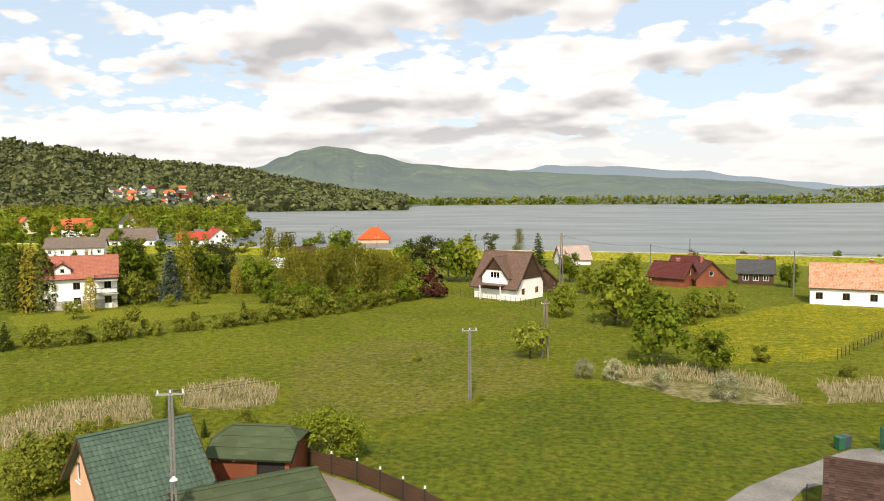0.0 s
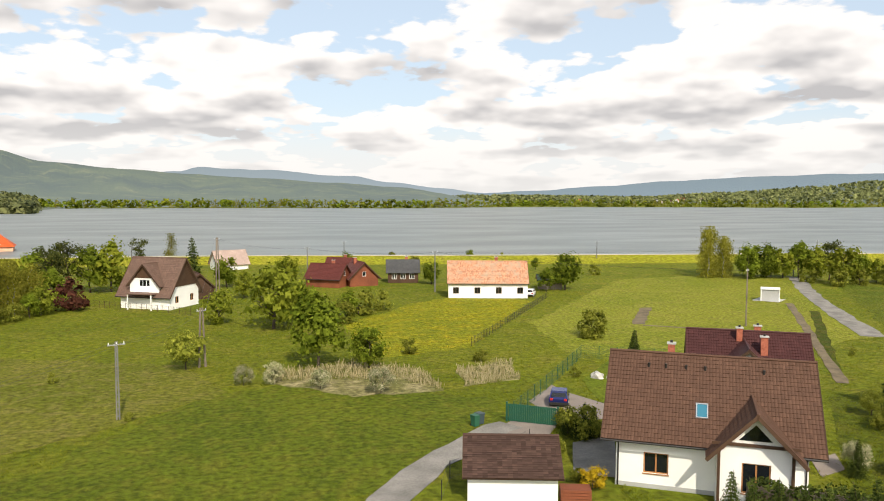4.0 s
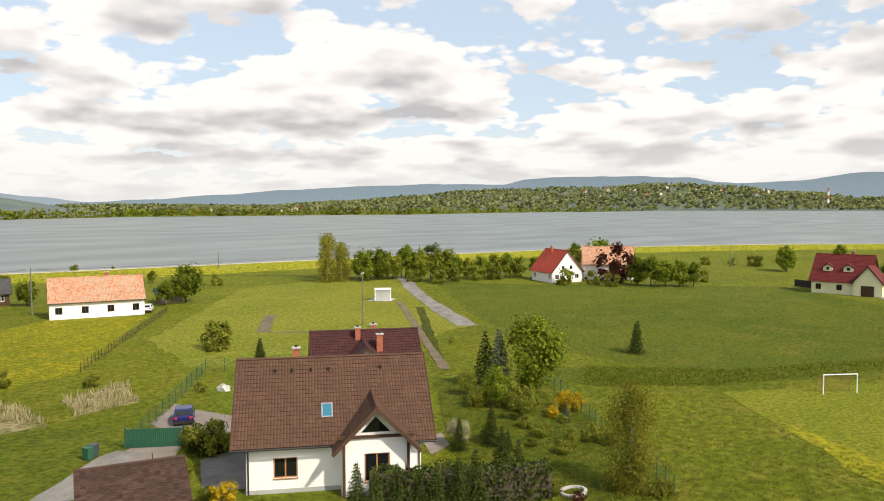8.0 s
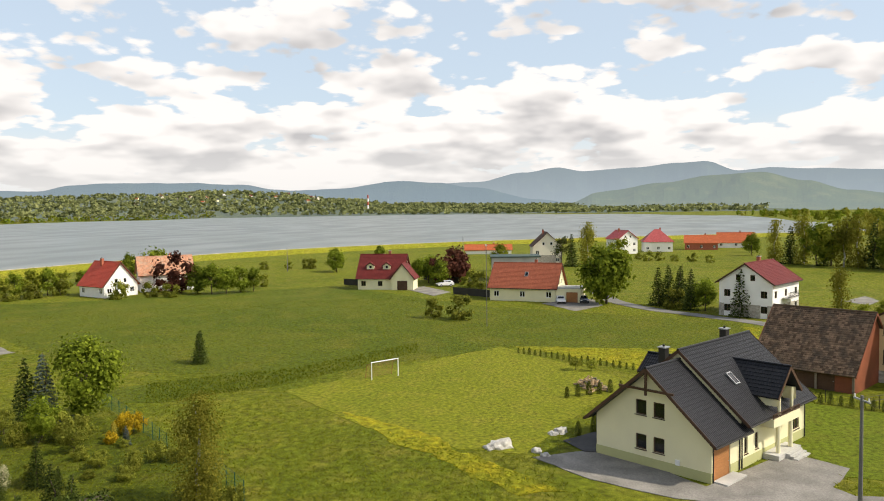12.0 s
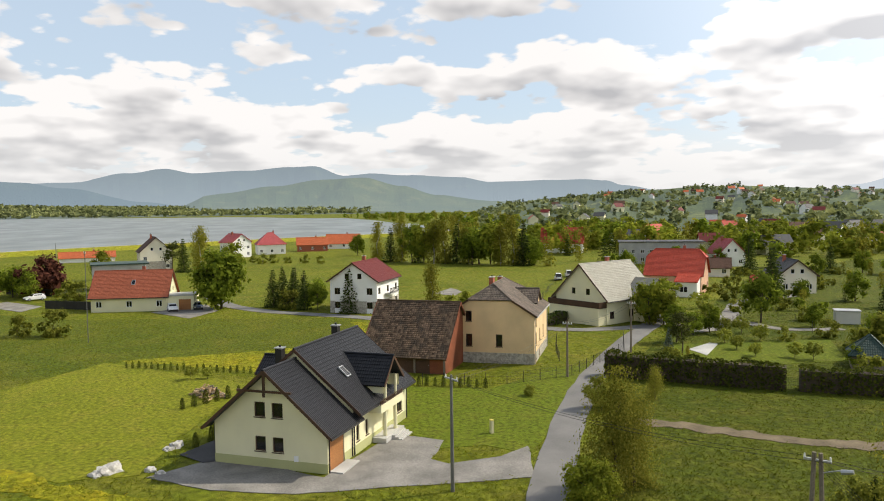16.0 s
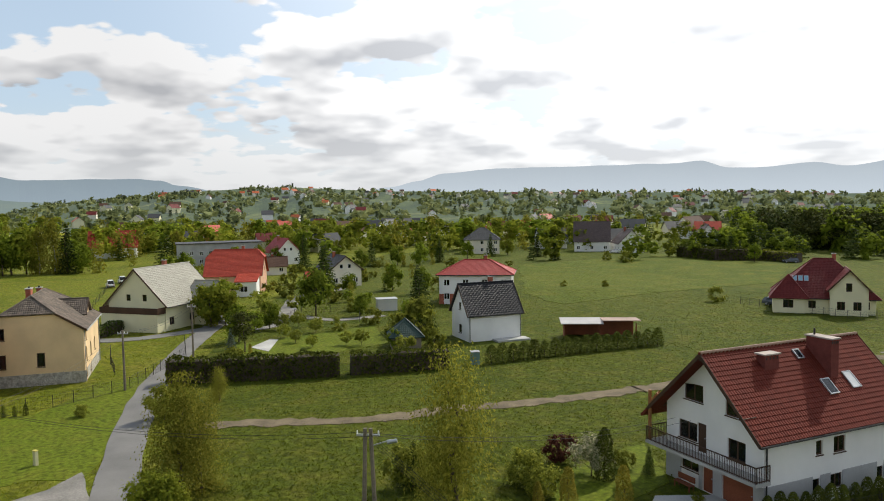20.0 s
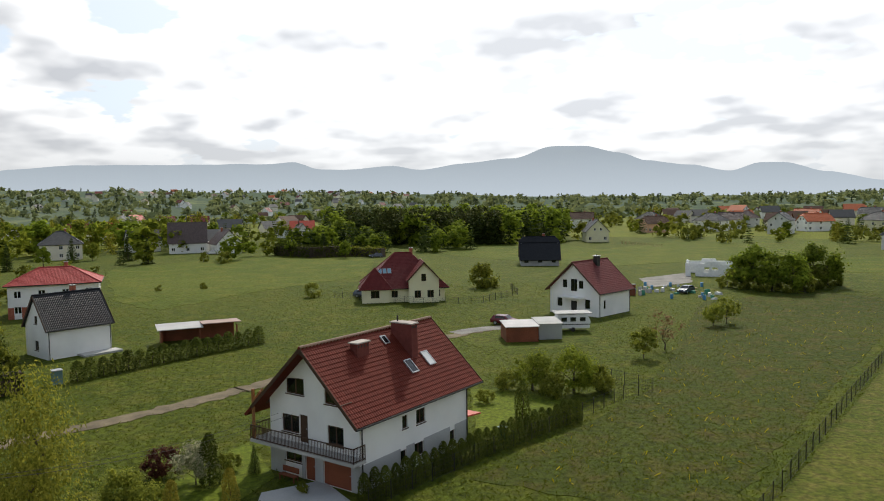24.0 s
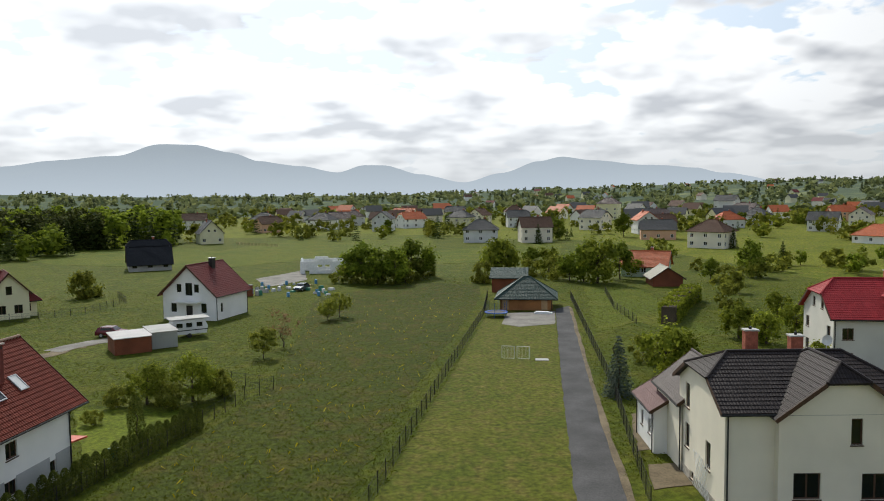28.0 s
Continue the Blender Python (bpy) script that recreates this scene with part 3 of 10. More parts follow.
def roof_window(parent, W, eave, ridge, x, v, side=-1, w=0.78, h=1.2, m=None, glass=GLASS):
    """A skylight on a slope: x along the ridge, v the share of the way up from the wall."""
    m = m or Matrix()
    s = (ridge - eave) / (W / 2)
    a = math.degrees(math.atan(s))
    y = side * W / 2 * (1 - v)
    q = m @ pose(x, y, eave + (ridge - eave) * v, 0, 0, 0 if side < 0 else 180) @ pose(0, 0, 0, a)
    fr = Mesh()
    fr.box(-w / 2, -h / 2, 0, -w / 2 + 0.08, h / 2, 0.12, q).box(w / 2 - 0.08, -h / 2, 0, w / 2, h / 2, 0.12, q)
    fr.box(-w / 2 + 0.08, -h / 2, 0, w / 2 - 0.08, -h / 2 + 0.08, 0.12, q).box(-w / 2 + 0.08, h / 2 - 0.08, 0, w / 2 - 0.08, h / 2, 0.12, q)
    f = part("roof_window", fr, METAL_GREY, parent)
    part("pane", Mesh().box(-w / 2 + 0.08, -h / 2 + 0.08, 0.05, w / 2 - 0.08, h / 2 - 0.08, 0.085, q), glass, f)


def seat(a, b, depth, gable=False):
    """Centre and turn of a building whose side towards the lane runs from a (left) to b (right): eaves side, or gable."""
    a, b = Vector((*a, 0)), Vector((*b, 0))
    d = (b - a).normalized()
    away = Vector((-d.y, d.x, 0))
    c = (a + b) / 2 + away * depth / 2
    ang = math.degrees(math.atan2(d.y, d.x)) + (90 if gable else 0)
    return c.x, c.y, ang


def rows_of(n, u0, u1, z, w, h, style="two"):
    """n windows at even steps between u0 and u1."""
    return [(u0 + (u1 - u0 - w) * (k / max(1, n - 1) if n > 1 else 0.5), z, w, h, style) for k in range(n)]

# ---- ground, lake, hills ----
def grass_mat(name, a, b, c, patch=9.0, fine=2.2, bump=0.5):
    """Meadow: three tones of grass in patches, with tufts."""
    m = bpy.data.materials.new(name)
    MATS[name] = m
    m.use_nodes = True
    nt = m.node_tree
    N, Lk = nt.nodes, nt.links
    p = N["Principled BSDF"]
    p.inputs["Roughness"].default_value, p.inputs["Specular IOR Level"].default_value = 0.9, 0.1
    tc = N.new("ShaderNodeTexCoord")

    def nz(scale, detail, dist=0.0, sy=1.0):
        mp, n = N.new("ShaderNodeMapping"), N.new("ShaderNodeTexNoise")
        mp.inputs["Scale"].default_value = (1, sy, 1)
        n.inputs["Scale"].default_value, n.inputs["Detail"].default_value, n.inputs["Distortion"].default_value = scale, detail, dist
        Lk.new(tc.outputs["Object"], mp.inputs["Vector"])
        Lk.new(mp.outputs[0], n.inputs["Vector"])
        return n.outputs["Fac"]

    def rng(src, lo, hi):
        r = N.new("ShaderNodeMapRange")
        r.inputs["From Min"].default_value, r.inputs["From Max"].default_value = lo, hi
        Lk.new(src, r.inputs["Value"])
        return r.outputs[0]

    def mx(fac, x, y, mode="MIX"):
        k = N.new("ShaderNodeMix")
        k.data_type, k.blend_type = "RGBA", mode
        if isinstance(fac, float):
            k.inputs["Factor"].default_value = fac
        else:
            Lk.new(fac, k.inputs["Factor"])
        for s, v in (("A", x), ("B", y)):
            if isinstance(v, tuple):
                k.inputs[s].default_value = (*v, 1)
            else:
                Lk.new(v, k.inputs[s])
        return k.outputs["Result"]
    big, mid, tuft, blade = nz(1 / patch / 3, 4, 0.6), nz(1 / patch * 2.2, 5, 0.4), nz(fine * 0.6, 6, 0.3), nz(fine * 6, 3)
    col = mx(rng(big, 0.38, 0.62), a, b)
    col = mx(rng(mid, 0.46, 0.72), col, c)
    tone = N.new("ShaderNodeVectorMath")
    tone.operation = "SCALE"
    Lk.new(col, tone.inputs[0])
    mul = N.new("ShaderNodeMath")
    mul.operation = "MULTIPLY"
    for slot, src, lo, hi in ((0, tuft, 0.55, 1.5), (1, blade, 0.6, 1.45)):
        r = N.new("ShaderNodeMapRange")
        r.inputs["From Min"].default_value, r.inputs["From Max"].default_value = 0.3, 0.7
        r.inputs["To Min"].default_value, r.inputs["To Max"].default_value = lo, hi
        Lk.new(src, r.inputs["Value"])
        Lk.new(r.outputs[0], mul.inputs[slot])
    Lk.new(mul.outputs[0], tone.inputs["Scale"])
    col = tone.outputs[0]
    Lk.new(col, p.inputs["Base Color"])
    bp = N.new("ShaderNodeBump")
    bp.inputs["Strength"].default_value, bp.inputs["Distance"].default_value = bump, 0.25
    add = N.new("ShaderNodeMath")
    Lk.new(tuft, add.inputs[0])
    Lk.new(blade, add.inputs[1])
    Lk.new(add.outputs[0], bp.inputs["Height"])
    Lk.new(bp.outputs[0], p.inputs["Normal"])
    return m


MEADOW = grass_mat("meadow", (0.098, 0.120, 0.0075), (0.130, 0.146, 0.0095), (0.158, 0.150, 0.0180))
ROUGH = grass_mat("rough_grass", (0.105, 0.117, 0.0095), (0.135, 0.136, 0.0160), (0.165, 0.146, 0.0330), patch=4, fine=3, bump=0.6)
LAWN = grass_mat("lawn", (0.081, 0.110, 0.0062), (0.101, 0.127, 0.0074), (0.110, 0.122, 0.0105), patch=5, fine=4, bump=0.2)
# greener than the meadow, and darkened to hold a cloud's shade
LUSH_SHADED = grass_mat("lush_grass", (0.076, 0.100, 0.0060), (0.098, 0.120, 0.0078), (0.125, 0.127, 0.0120), patch=4, fine=3, bump=0.6)
# brightened so that the lakeside field carries sunshine in its colour
PALE = grass_mat("pale_field", (0.150, 0.170, 0.014), (0.188, 0.195, 0.019), (0.21, 0.20, 0.032), patch=8, fine=3)
FIELD = grass_mat("young_crop", (0.072, 0.098, 0.0074), (0.092, 0.112, 0.0093), (0.123, 0.125, 0.0136), patch=14, fine=3)
YELLOW = grass_mat("buttercup_meadow", (0.161, 0.173, 0.0093), (0.210, 0.205, 0.0101), (0.280, 0.231, 0.0093), patch=6)
DRY = grass_mat("dry_grass", (0.21, 0.185, 0.075), (0.13, 0.135, 0.030), (0.38, 0.32, 0.17), patch=5, fine=3, bump=0.7)
BROWNISH = grass_mat("brown_grass", (0.045, 0.061, 0.0056), (0.056, 0.070, 0.0068), (0.084, 0.070, 0.0136), patch=6, fine=3)
ASPHALT = mat("asphalt", (0.185, 0.178, 0.165), 0.9, vary=0.2, scale=4, fine=30)
GRAVEL = mat("gravel", (0.225, 0.21, 0.185), 0.95, vary=0.3, scale=2.5, fine=9, bump=0.5)
GRAVEL_DARK = mat("gravel_dark", (0.075, 0.073, 0.072), 0.95, vary=0.3, scale=3, fine=9, bump=0.5)
DIRT = mat("dirt", (0.155, 0.12, 0.072), 0.95, vary=0.35, scale=2, fine=8, bump=0.4)
PITCH = grass_mat("pitch_grass", (0.125, 0.142, 0.0085), (0.152, 0.162, 0.0100), (0.165, 0.160, 0.0150), patch=6, fine=4, bump=0.2)
THIN = grass_mat("thin_grass", (0.069, 0.085, 0.0074), (0.087, 0.095, 0.0093), (0.118, 0.101, 0.0211), patch=3, fine=4, bump=0.3)
# a darker copy of the meadow: shade is put into its colour
SHADED_GRASS = grass_mat("shaded_meadow", (0.058, 0.078, 0.0056), (0.074, 0.091, 0.0062), (0.103, 0.104, 0.0112), patch=7, fine=2.6)
PAVING = mat("paving", (0.24, 0.20, 0.17), 0.9, vary=0.2, scale=3, fine=12)


def build_ground():
    m = Mesh()
    radii = [0.0] + [12 * 1.17 ** k for k in range(39)]
    n = 96
    for i in range(len(radii) - 1):
        r0, r1 = radii[i], radii[i + 1]
        for k in range(n):
            a0, a1 = 2 * math.pi * k / n, 2 * math.pi * (k + 1) / n
            q = [(r0 * math.cos(a0), r0 * math.sin(a0), 0), (r1 * math.cos(a0), r1 * math.sin(a0), 0),
                 (r1 * math.cos(a1), r1 * math.sin(a1), 0), (r0 * math.cos(a1), r0 * math.sin(a1), 0)]
            m.face(q if i else q[1:])
    structure("ground", m, MEADOW, "wide green meadow with rough tufted grass")


build_ground()


def water_mat():
    m = bpy.data.materials.new("lake_water")
    m.use_nodes = True
    nt = m.node_tree
    N, Lk = nt.nodes, nt.links
    p = N["Principled BSDF"]
    p.inputs["Base Color"].default_value = (0.17, 0.19, 0.18, 1)
    p.inputs["Specular IOR Level"].default_value = 0.32
    p.inputs["Roughness"].default_value = 0.28
    p.inputs["IOR"].default_value = 1.33
    tc, mp = N.new("ShaderNodeTexCoord"), N.new("ShaderNodeMapping")
    mp.inputs["Rotation"].default_value = (0, 0, radians(35))
    mp.inputs["Scale"].default_value = (1, 2.6, 1)
    Lk.new(tc.outputs["Object"], mp.inputs["Vector"])
    w1, w2 = N.new("ShaderNodeTexNoise"), N.new("ShaderNodeTexNoise")
    w1.inputs["Scale"].default_value, w1.inputs["Detail"].default_value = 0.35, 6
    w2.inputs["Scale"].default_value, w2.inputs["Detail"].default_value = 0.012, 4
    for w in (w1, w2):
        Lk.new(mp.outputs[0], w.inputs["Vector"])
    bp = N.new("ShaderNodeBump")
    bp.inputs["Strength"].default_value, bp.inputs["Distance"].default_value = 0.25, 0.5
    Lk.new(w1.outputs["Fac"], bp.inputs["Height"])
    Lk.new(bp.outputs[0], p.inputs["Normal"])
    r = N.new("ShaderNodeMapRange")
    r.inputs["From Min"].default_value, r.inputs["From Max"].default_value = 0.35, 0.65
    r.inputs["To Min"].default_value, r.inputs["To Max"].default_value = 0.32, 0.45
    Lk.new(w2.outputs["Fac"], r.inputs["Value"])
    Lk.new(r.outputs[0], p.inputs["Roughness"])
    return m


DIKE = [(-430, 330), (-250, 272), (-95, 246), (0, 236), (80, 219), (246, 186), (330, 150), (395, 92), (440, 30), (508, -92), (560, -220)]
SHORE = [(34, 760), (26, 840), (22, 1050), (17, 1250), (0, 1270), (-12, 1240), (-24, 1450), (-40, 1560), (-55, 2100), (-63, 2700), (-74, 2600), (-88, 2050), (-97, 1500),
         (-103, 900), (-106, 640)]


def smooth_at(pairs, x):
    """Value at x on a curve through (x, y) pairs that run downwards in x."""
    for (x0, y0), (x1, y1) in zip(pairs, pairs[1:]):
        if x0 >= x >= x1:
            s = (x0 - x) / (x0 - x1)
            s = s * s * (3 - 2 * s)
            return y0 + (y1 - y0) * s
    return pairs[0][1] if x > pairs[0][0] else pairs[-1][1]


def build_lake():
    L, R = ribbon(DIKE, 0.1, 6)
    crest, foot, back = 2.0, 9.0, 7.0
    m, top = Mesh(), Mesh()
    for i in range(len(L) - 1):
        a, b = L[i], L[i + 1]
        d = (b - a).normalized()
        nr = Vector((-d.y, d.x, 0))                 # towards the water
        def prof(p, o, z):
            q = p + nr * o
            return (q.x, q.y, z)
        sec = [(-foot, -0.1), (-2.2, crest), (2.2, crest), (back, -0.1)]
        for (o0, z0), (o1, z1) in zip(sec, sec[1:]):
            m.face([prof(b, o0, z0), prof(a, o0, z0), prof(a, o1, z1), prof(b, o1, z1)][::-1])
        top.face([prof(a, -1.5, crest + 0.03), prof(a, 1.5, crest + 0.03), prof(b, 1.5, crest + 0.03), prof(b, -1.5, crest + 0.03)][::-1])
    structure("embankment", m, grass_mat("bank_grass", (0.20, 0.205, 0.014), (0.23, 0.225, 0.016), (0.24, 0.22, 0.026), patch=12), "grassy flood bank along the lake", "embankment")
    structure("embankment_path", top, mat("pale_path", (0.55, 0.50, 0.38), 0.9, vary=0.15), "pale path on top of the flood bank", "path")
    near = [p for p in L]
    far = []
    rnd = random.Random(4)
    a = 34.0
    while a >= -106:
        far.append(yaw_dir(a, smooth_at(SHORE, a) * (1 + 0.012 * math.sin(a * 2.3) + 0.006 * rnd.uniform(-1, 1))))
        a -= 0.5
    w = Mesh()
    # fan between bank and far shore, matched by bearing
    def bearing(p):
        return math.degrees(math.atan2(-p.x, p.y))
    near = [p for p in near if -106 < bearing(p) < 40]
    pts = []
    for f in far:
        b = bearing(f)
        n = min(near, key=lambda p: abs(bearing(p) - b))
        rr = n.length
        pts.append((f, yaw_dir(b, rr)))
    for (f0, n0), (f1, n1) in zip(pts, pts[1:]):
        w.face([(n0.x, n0.y, 0.35), (f0.x, f0.y, 0.35), (f1.x, f1.y, 0.35), (n1.x, n1.y, 0.35)][::-1])
    structure("lake_water", w, water_mat(), "grey-blue lake water ruffled by wind", "water")


build_lake()


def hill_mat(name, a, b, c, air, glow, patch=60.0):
    """Far wooded hills: tones of wood and clearing, air haze painted on as emission."""
    m = bpy.data.materials.new(name)
    MATS[name] = m
    m.use_nodes = True
    nt = m.node_tree
    N, Lk = nt.nodes, nt.links
    p, out = N["Principled BSDF"], N["Material Output"]
    p.inputs["Roughness"].default_value, p.inputs["Specular IOR Level"].default_value = 1.0, 0.0
    tc = N.new("ShaderNodeTexCoord")
    n1, n2, n3 = (N.new("ShaderNodeTexNoise") for _ in range(3))
    for n, sc, de in ((n1, 1 / patch / 4, 5), (n2, 1 / patch, 5), (n3, 0.12, 4)):
        n.inputs["Scale"].default_value, n.inputs["Detail"].default_value = sc, de
        Lk.new(tc.outputs["Object"], n.inputs["Vector"])

    def mx(fac, lo, hi, x, y):
        r, k = N.new("ShaderNodeMapRange"), N.new("ShaderNodeMix")
        r.inputs["From Min"].default_value, r.inputs["From Max"].default_value = lo, hi
        Lk.new(fac, r.inputs["Value"])
        k.data_type = "RGBA"
        Lk.new(r.outputs[0], k.inputs["Factor"])
        for s, v in (("A", x), ("B", y)):
            if isinstance(v, tuple):
                k.inputs[s].default_value = (*v, 1)
            else:
                Lk.new(v, k.inputs[s])
        return k.outputs["Result"]
    col = mx(n1.outputs["Fac"], 0.4, 0.6, a, b)
    col = mx(n2.outputs["Fac"], 0.55, 0.75, col, c)
    dark = N.new("ShaderNodeMix")
    dark.data_type, dark.blend_type = "RGBA", "OVERLAY"
    dark.inputs["Factor"].default_value = 0.8
    Lk.new(col, dark.inputs["A"])
    Lk.new(n3.outputs["Fac"], dark.inputs["B"])
    Lk.new(dark.outputs["Result"], p.inputs["Base Color"])
    bp = N.new("ShaderNodeBump")
    bp.inputs["Strength"].default_value, bp.inputs["Distance"].default_value = 0.8, 6.0
    Lk.new(n3.outputs["Fac"], bp.inputs["Height"])
    Lk.new(bp.outputs[0], p.inputs["Normal"])
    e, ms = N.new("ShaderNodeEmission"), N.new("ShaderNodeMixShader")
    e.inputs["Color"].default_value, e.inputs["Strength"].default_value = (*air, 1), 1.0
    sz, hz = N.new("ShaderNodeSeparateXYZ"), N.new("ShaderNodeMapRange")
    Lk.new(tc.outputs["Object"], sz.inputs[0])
    Lk.new(sz.outputs["Z"], hz.inputs["Value"])            # the painted haze is thicker low down
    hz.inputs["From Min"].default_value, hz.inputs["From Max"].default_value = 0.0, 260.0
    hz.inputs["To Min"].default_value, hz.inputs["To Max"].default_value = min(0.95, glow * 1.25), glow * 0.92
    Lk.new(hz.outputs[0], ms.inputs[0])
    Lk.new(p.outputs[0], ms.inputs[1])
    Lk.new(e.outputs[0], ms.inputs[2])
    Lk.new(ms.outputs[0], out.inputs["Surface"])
    return m


def crest(line, a):
    """Height of a skyline in degrees at bearing a, on a smooth curve through (bearing, degrees) that runs downwards in bearing."""
    return smooth_at(line, a)


def rise(a, s, p, top, rough, seed, ease):
    """Height of a hillside at bearing a, s of the way up to a crest of height top, with its spurs and hollows."""
    w = noise.fractal(Vector((p.x / 420, p.y / 420, seed)), 1.0, 2.1, 5)
    spur = noise.fractal(Vector((a * 0.35, s * 1.2, seed + 3)), 1.0, 2.0, 4)
    return top * s ** ease * (1 + 0.45 * spur * math.sin(math.pi * s)) + w * top * rough * math.sin(math.pi * min(1.0, s + 0.12))


def ridge_range(name, label, material, peaks, a0, a1, r0, r1, rough=0.12, seed=0, base=-1.0, step=0.3, deep=24, ease=1.4):
    m = Mesh()
    grid = []
    n = int((a0 - a1) / step)
    for i in range(n + 1):
        a = a0 + (a1 - a0) * i / n
        el = crest(peaks, a) + 0.05 * noise.fractal(Vector((a * 0.5, seed * 1.7, 0.0)), 1.0, 2.0, 6)
        edge = min(1.0, (a0 - a) / 4, (a - a1) / 4) if a0 - a1 < 359 else 1.0
        row = []
        for k in range(deep + 1):
            s = k / deep
            r = r0 + (r1 - r0) * s
            p = yaw_dir(a, r)
            top = H + r1 * math.tan(radians(el))
            z = rise(a, s, p, top, rough, seed, ease) * max(0.0, edge) + base
            row.append((p.x, p.y, z))
        p = yaw_dir(a, r1 + 150)
        row.append((p.x, p.y, -2.0))
        grid.append(row)
    for i in range(n):
        for k in range(deep + 1):
            m.face([grid[i][k], grid[i][k + 1], grid[i + 1][k + 1], grid[i + 1][k]])
    HILLS.append((a0, a1, r0, r1, peaks, ease, rough, seed))
    HILL_NAMES.append(name)
    return structure(name, m, material, label, "hills", smooth=True)


HILLS, HILL_NAMES = [], []


def hill_no(name):
    return HILL_NAMES.index(name)


def hill_height(i, a, s):
    """Place and height on hill i at bearing a, s of the way up."""
    a0, a1, r0, r1, peaks, ease, rough, seed = HILLS[i]
    r = r0 + (r1 - r0) * s
    p = yaw_dir(a, r)
    edge = max(0.0, min(1.0, (a0 - a) / 4, (a - a1) / 4))
    return p.x, p.y, max(0.0, rise(a, s, p, H + r1 * math.tan(radians(crest(peaks, a))), rough, seed, ease) * edge)


# haze colours that the hills themselves give off; the sunward south is brighter
HAZE_GLOW = (0.44, 0.53, 0.60)
FAR_BLUE = hill_mat("far_mountain", (0.03, 0.05, 0.045), (0.04, 0.06, 0.05), (0.06, 0.08, 0.05), HAZE_GLOW, 0.66, 150)
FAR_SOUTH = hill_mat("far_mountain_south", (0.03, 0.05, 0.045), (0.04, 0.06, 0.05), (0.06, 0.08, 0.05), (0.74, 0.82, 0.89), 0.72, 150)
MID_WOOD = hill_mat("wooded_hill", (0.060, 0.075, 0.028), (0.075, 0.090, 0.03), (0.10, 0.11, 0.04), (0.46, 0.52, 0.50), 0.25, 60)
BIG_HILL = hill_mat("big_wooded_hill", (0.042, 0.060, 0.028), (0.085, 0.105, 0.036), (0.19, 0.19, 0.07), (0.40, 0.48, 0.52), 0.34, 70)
LOW_SHORE = hill_mat("shore_wood", (0.066, 0.085, 0.022), (0.09, 0.105, 0.03), (0.17, 0.17, 0.06), HAZE_GLOW, 0.20, 45)
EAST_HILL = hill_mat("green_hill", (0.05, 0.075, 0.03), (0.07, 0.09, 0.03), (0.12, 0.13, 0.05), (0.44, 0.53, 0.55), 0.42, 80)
VILLAGE_HILL = hill_mat("village_slope", (0.06, 0.08, 0.018), (0.085, 0.105, 0.022), (0.24, 0.24, 0.07), HAZE_GLOW, 0.16, 55)

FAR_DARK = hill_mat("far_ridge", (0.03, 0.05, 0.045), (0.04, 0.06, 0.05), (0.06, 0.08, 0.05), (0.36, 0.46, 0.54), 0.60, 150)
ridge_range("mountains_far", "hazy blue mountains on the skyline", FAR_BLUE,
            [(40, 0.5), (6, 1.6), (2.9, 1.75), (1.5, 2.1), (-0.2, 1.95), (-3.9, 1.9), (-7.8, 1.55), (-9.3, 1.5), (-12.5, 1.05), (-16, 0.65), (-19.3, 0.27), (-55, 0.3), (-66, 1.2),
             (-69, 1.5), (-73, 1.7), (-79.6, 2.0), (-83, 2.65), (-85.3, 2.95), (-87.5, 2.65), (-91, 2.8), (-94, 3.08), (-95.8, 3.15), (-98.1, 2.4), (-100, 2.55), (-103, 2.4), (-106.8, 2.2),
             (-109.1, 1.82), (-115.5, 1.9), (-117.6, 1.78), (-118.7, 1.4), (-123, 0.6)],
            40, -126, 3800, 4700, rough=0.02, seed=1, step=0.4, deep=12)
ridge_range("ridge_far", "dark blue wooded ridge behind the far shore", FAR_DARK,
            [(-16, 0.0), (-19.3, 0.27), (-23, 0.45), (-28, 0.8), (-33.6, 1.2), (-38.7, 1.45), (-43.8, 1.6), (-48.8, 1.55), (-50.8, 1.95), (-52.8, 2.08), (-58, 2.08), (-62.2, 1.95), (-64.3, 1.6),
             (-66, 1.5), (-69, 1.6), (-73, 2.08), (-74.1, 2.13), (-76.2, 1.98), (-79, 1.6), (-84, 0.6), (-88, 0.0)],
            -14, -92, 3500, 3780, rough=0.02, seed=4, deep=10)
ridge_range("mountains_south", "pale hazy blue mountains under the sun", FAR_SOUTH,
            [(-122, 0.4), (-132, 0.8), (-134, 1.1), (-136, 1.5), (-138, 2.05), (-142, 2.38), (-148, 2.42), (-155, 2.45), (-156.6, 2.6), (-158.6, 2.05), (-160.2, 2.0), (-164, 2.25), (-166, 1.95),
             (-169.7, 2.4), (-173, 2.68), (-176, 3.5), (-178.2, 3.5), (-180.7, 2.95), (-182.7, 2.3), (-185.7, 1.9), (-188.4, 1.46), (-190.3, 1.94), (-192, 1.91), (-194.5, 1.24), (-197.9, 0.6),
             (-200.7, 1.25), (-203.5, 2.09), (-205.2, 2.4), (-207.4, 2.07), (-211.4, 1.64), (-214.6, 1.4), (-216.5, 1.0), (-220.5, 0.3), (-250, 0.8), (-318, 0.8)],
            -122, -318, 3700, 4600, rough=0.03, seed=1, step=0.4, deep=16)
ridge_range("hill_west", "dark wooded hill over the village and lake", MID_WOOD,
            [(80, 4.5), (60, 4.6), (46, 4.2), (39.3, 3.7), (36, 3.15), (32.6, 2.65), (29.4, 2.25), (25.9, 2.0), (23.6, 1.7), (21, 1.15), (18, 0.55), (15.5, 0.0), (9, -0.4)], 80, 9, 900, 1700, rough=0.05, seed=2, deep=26)
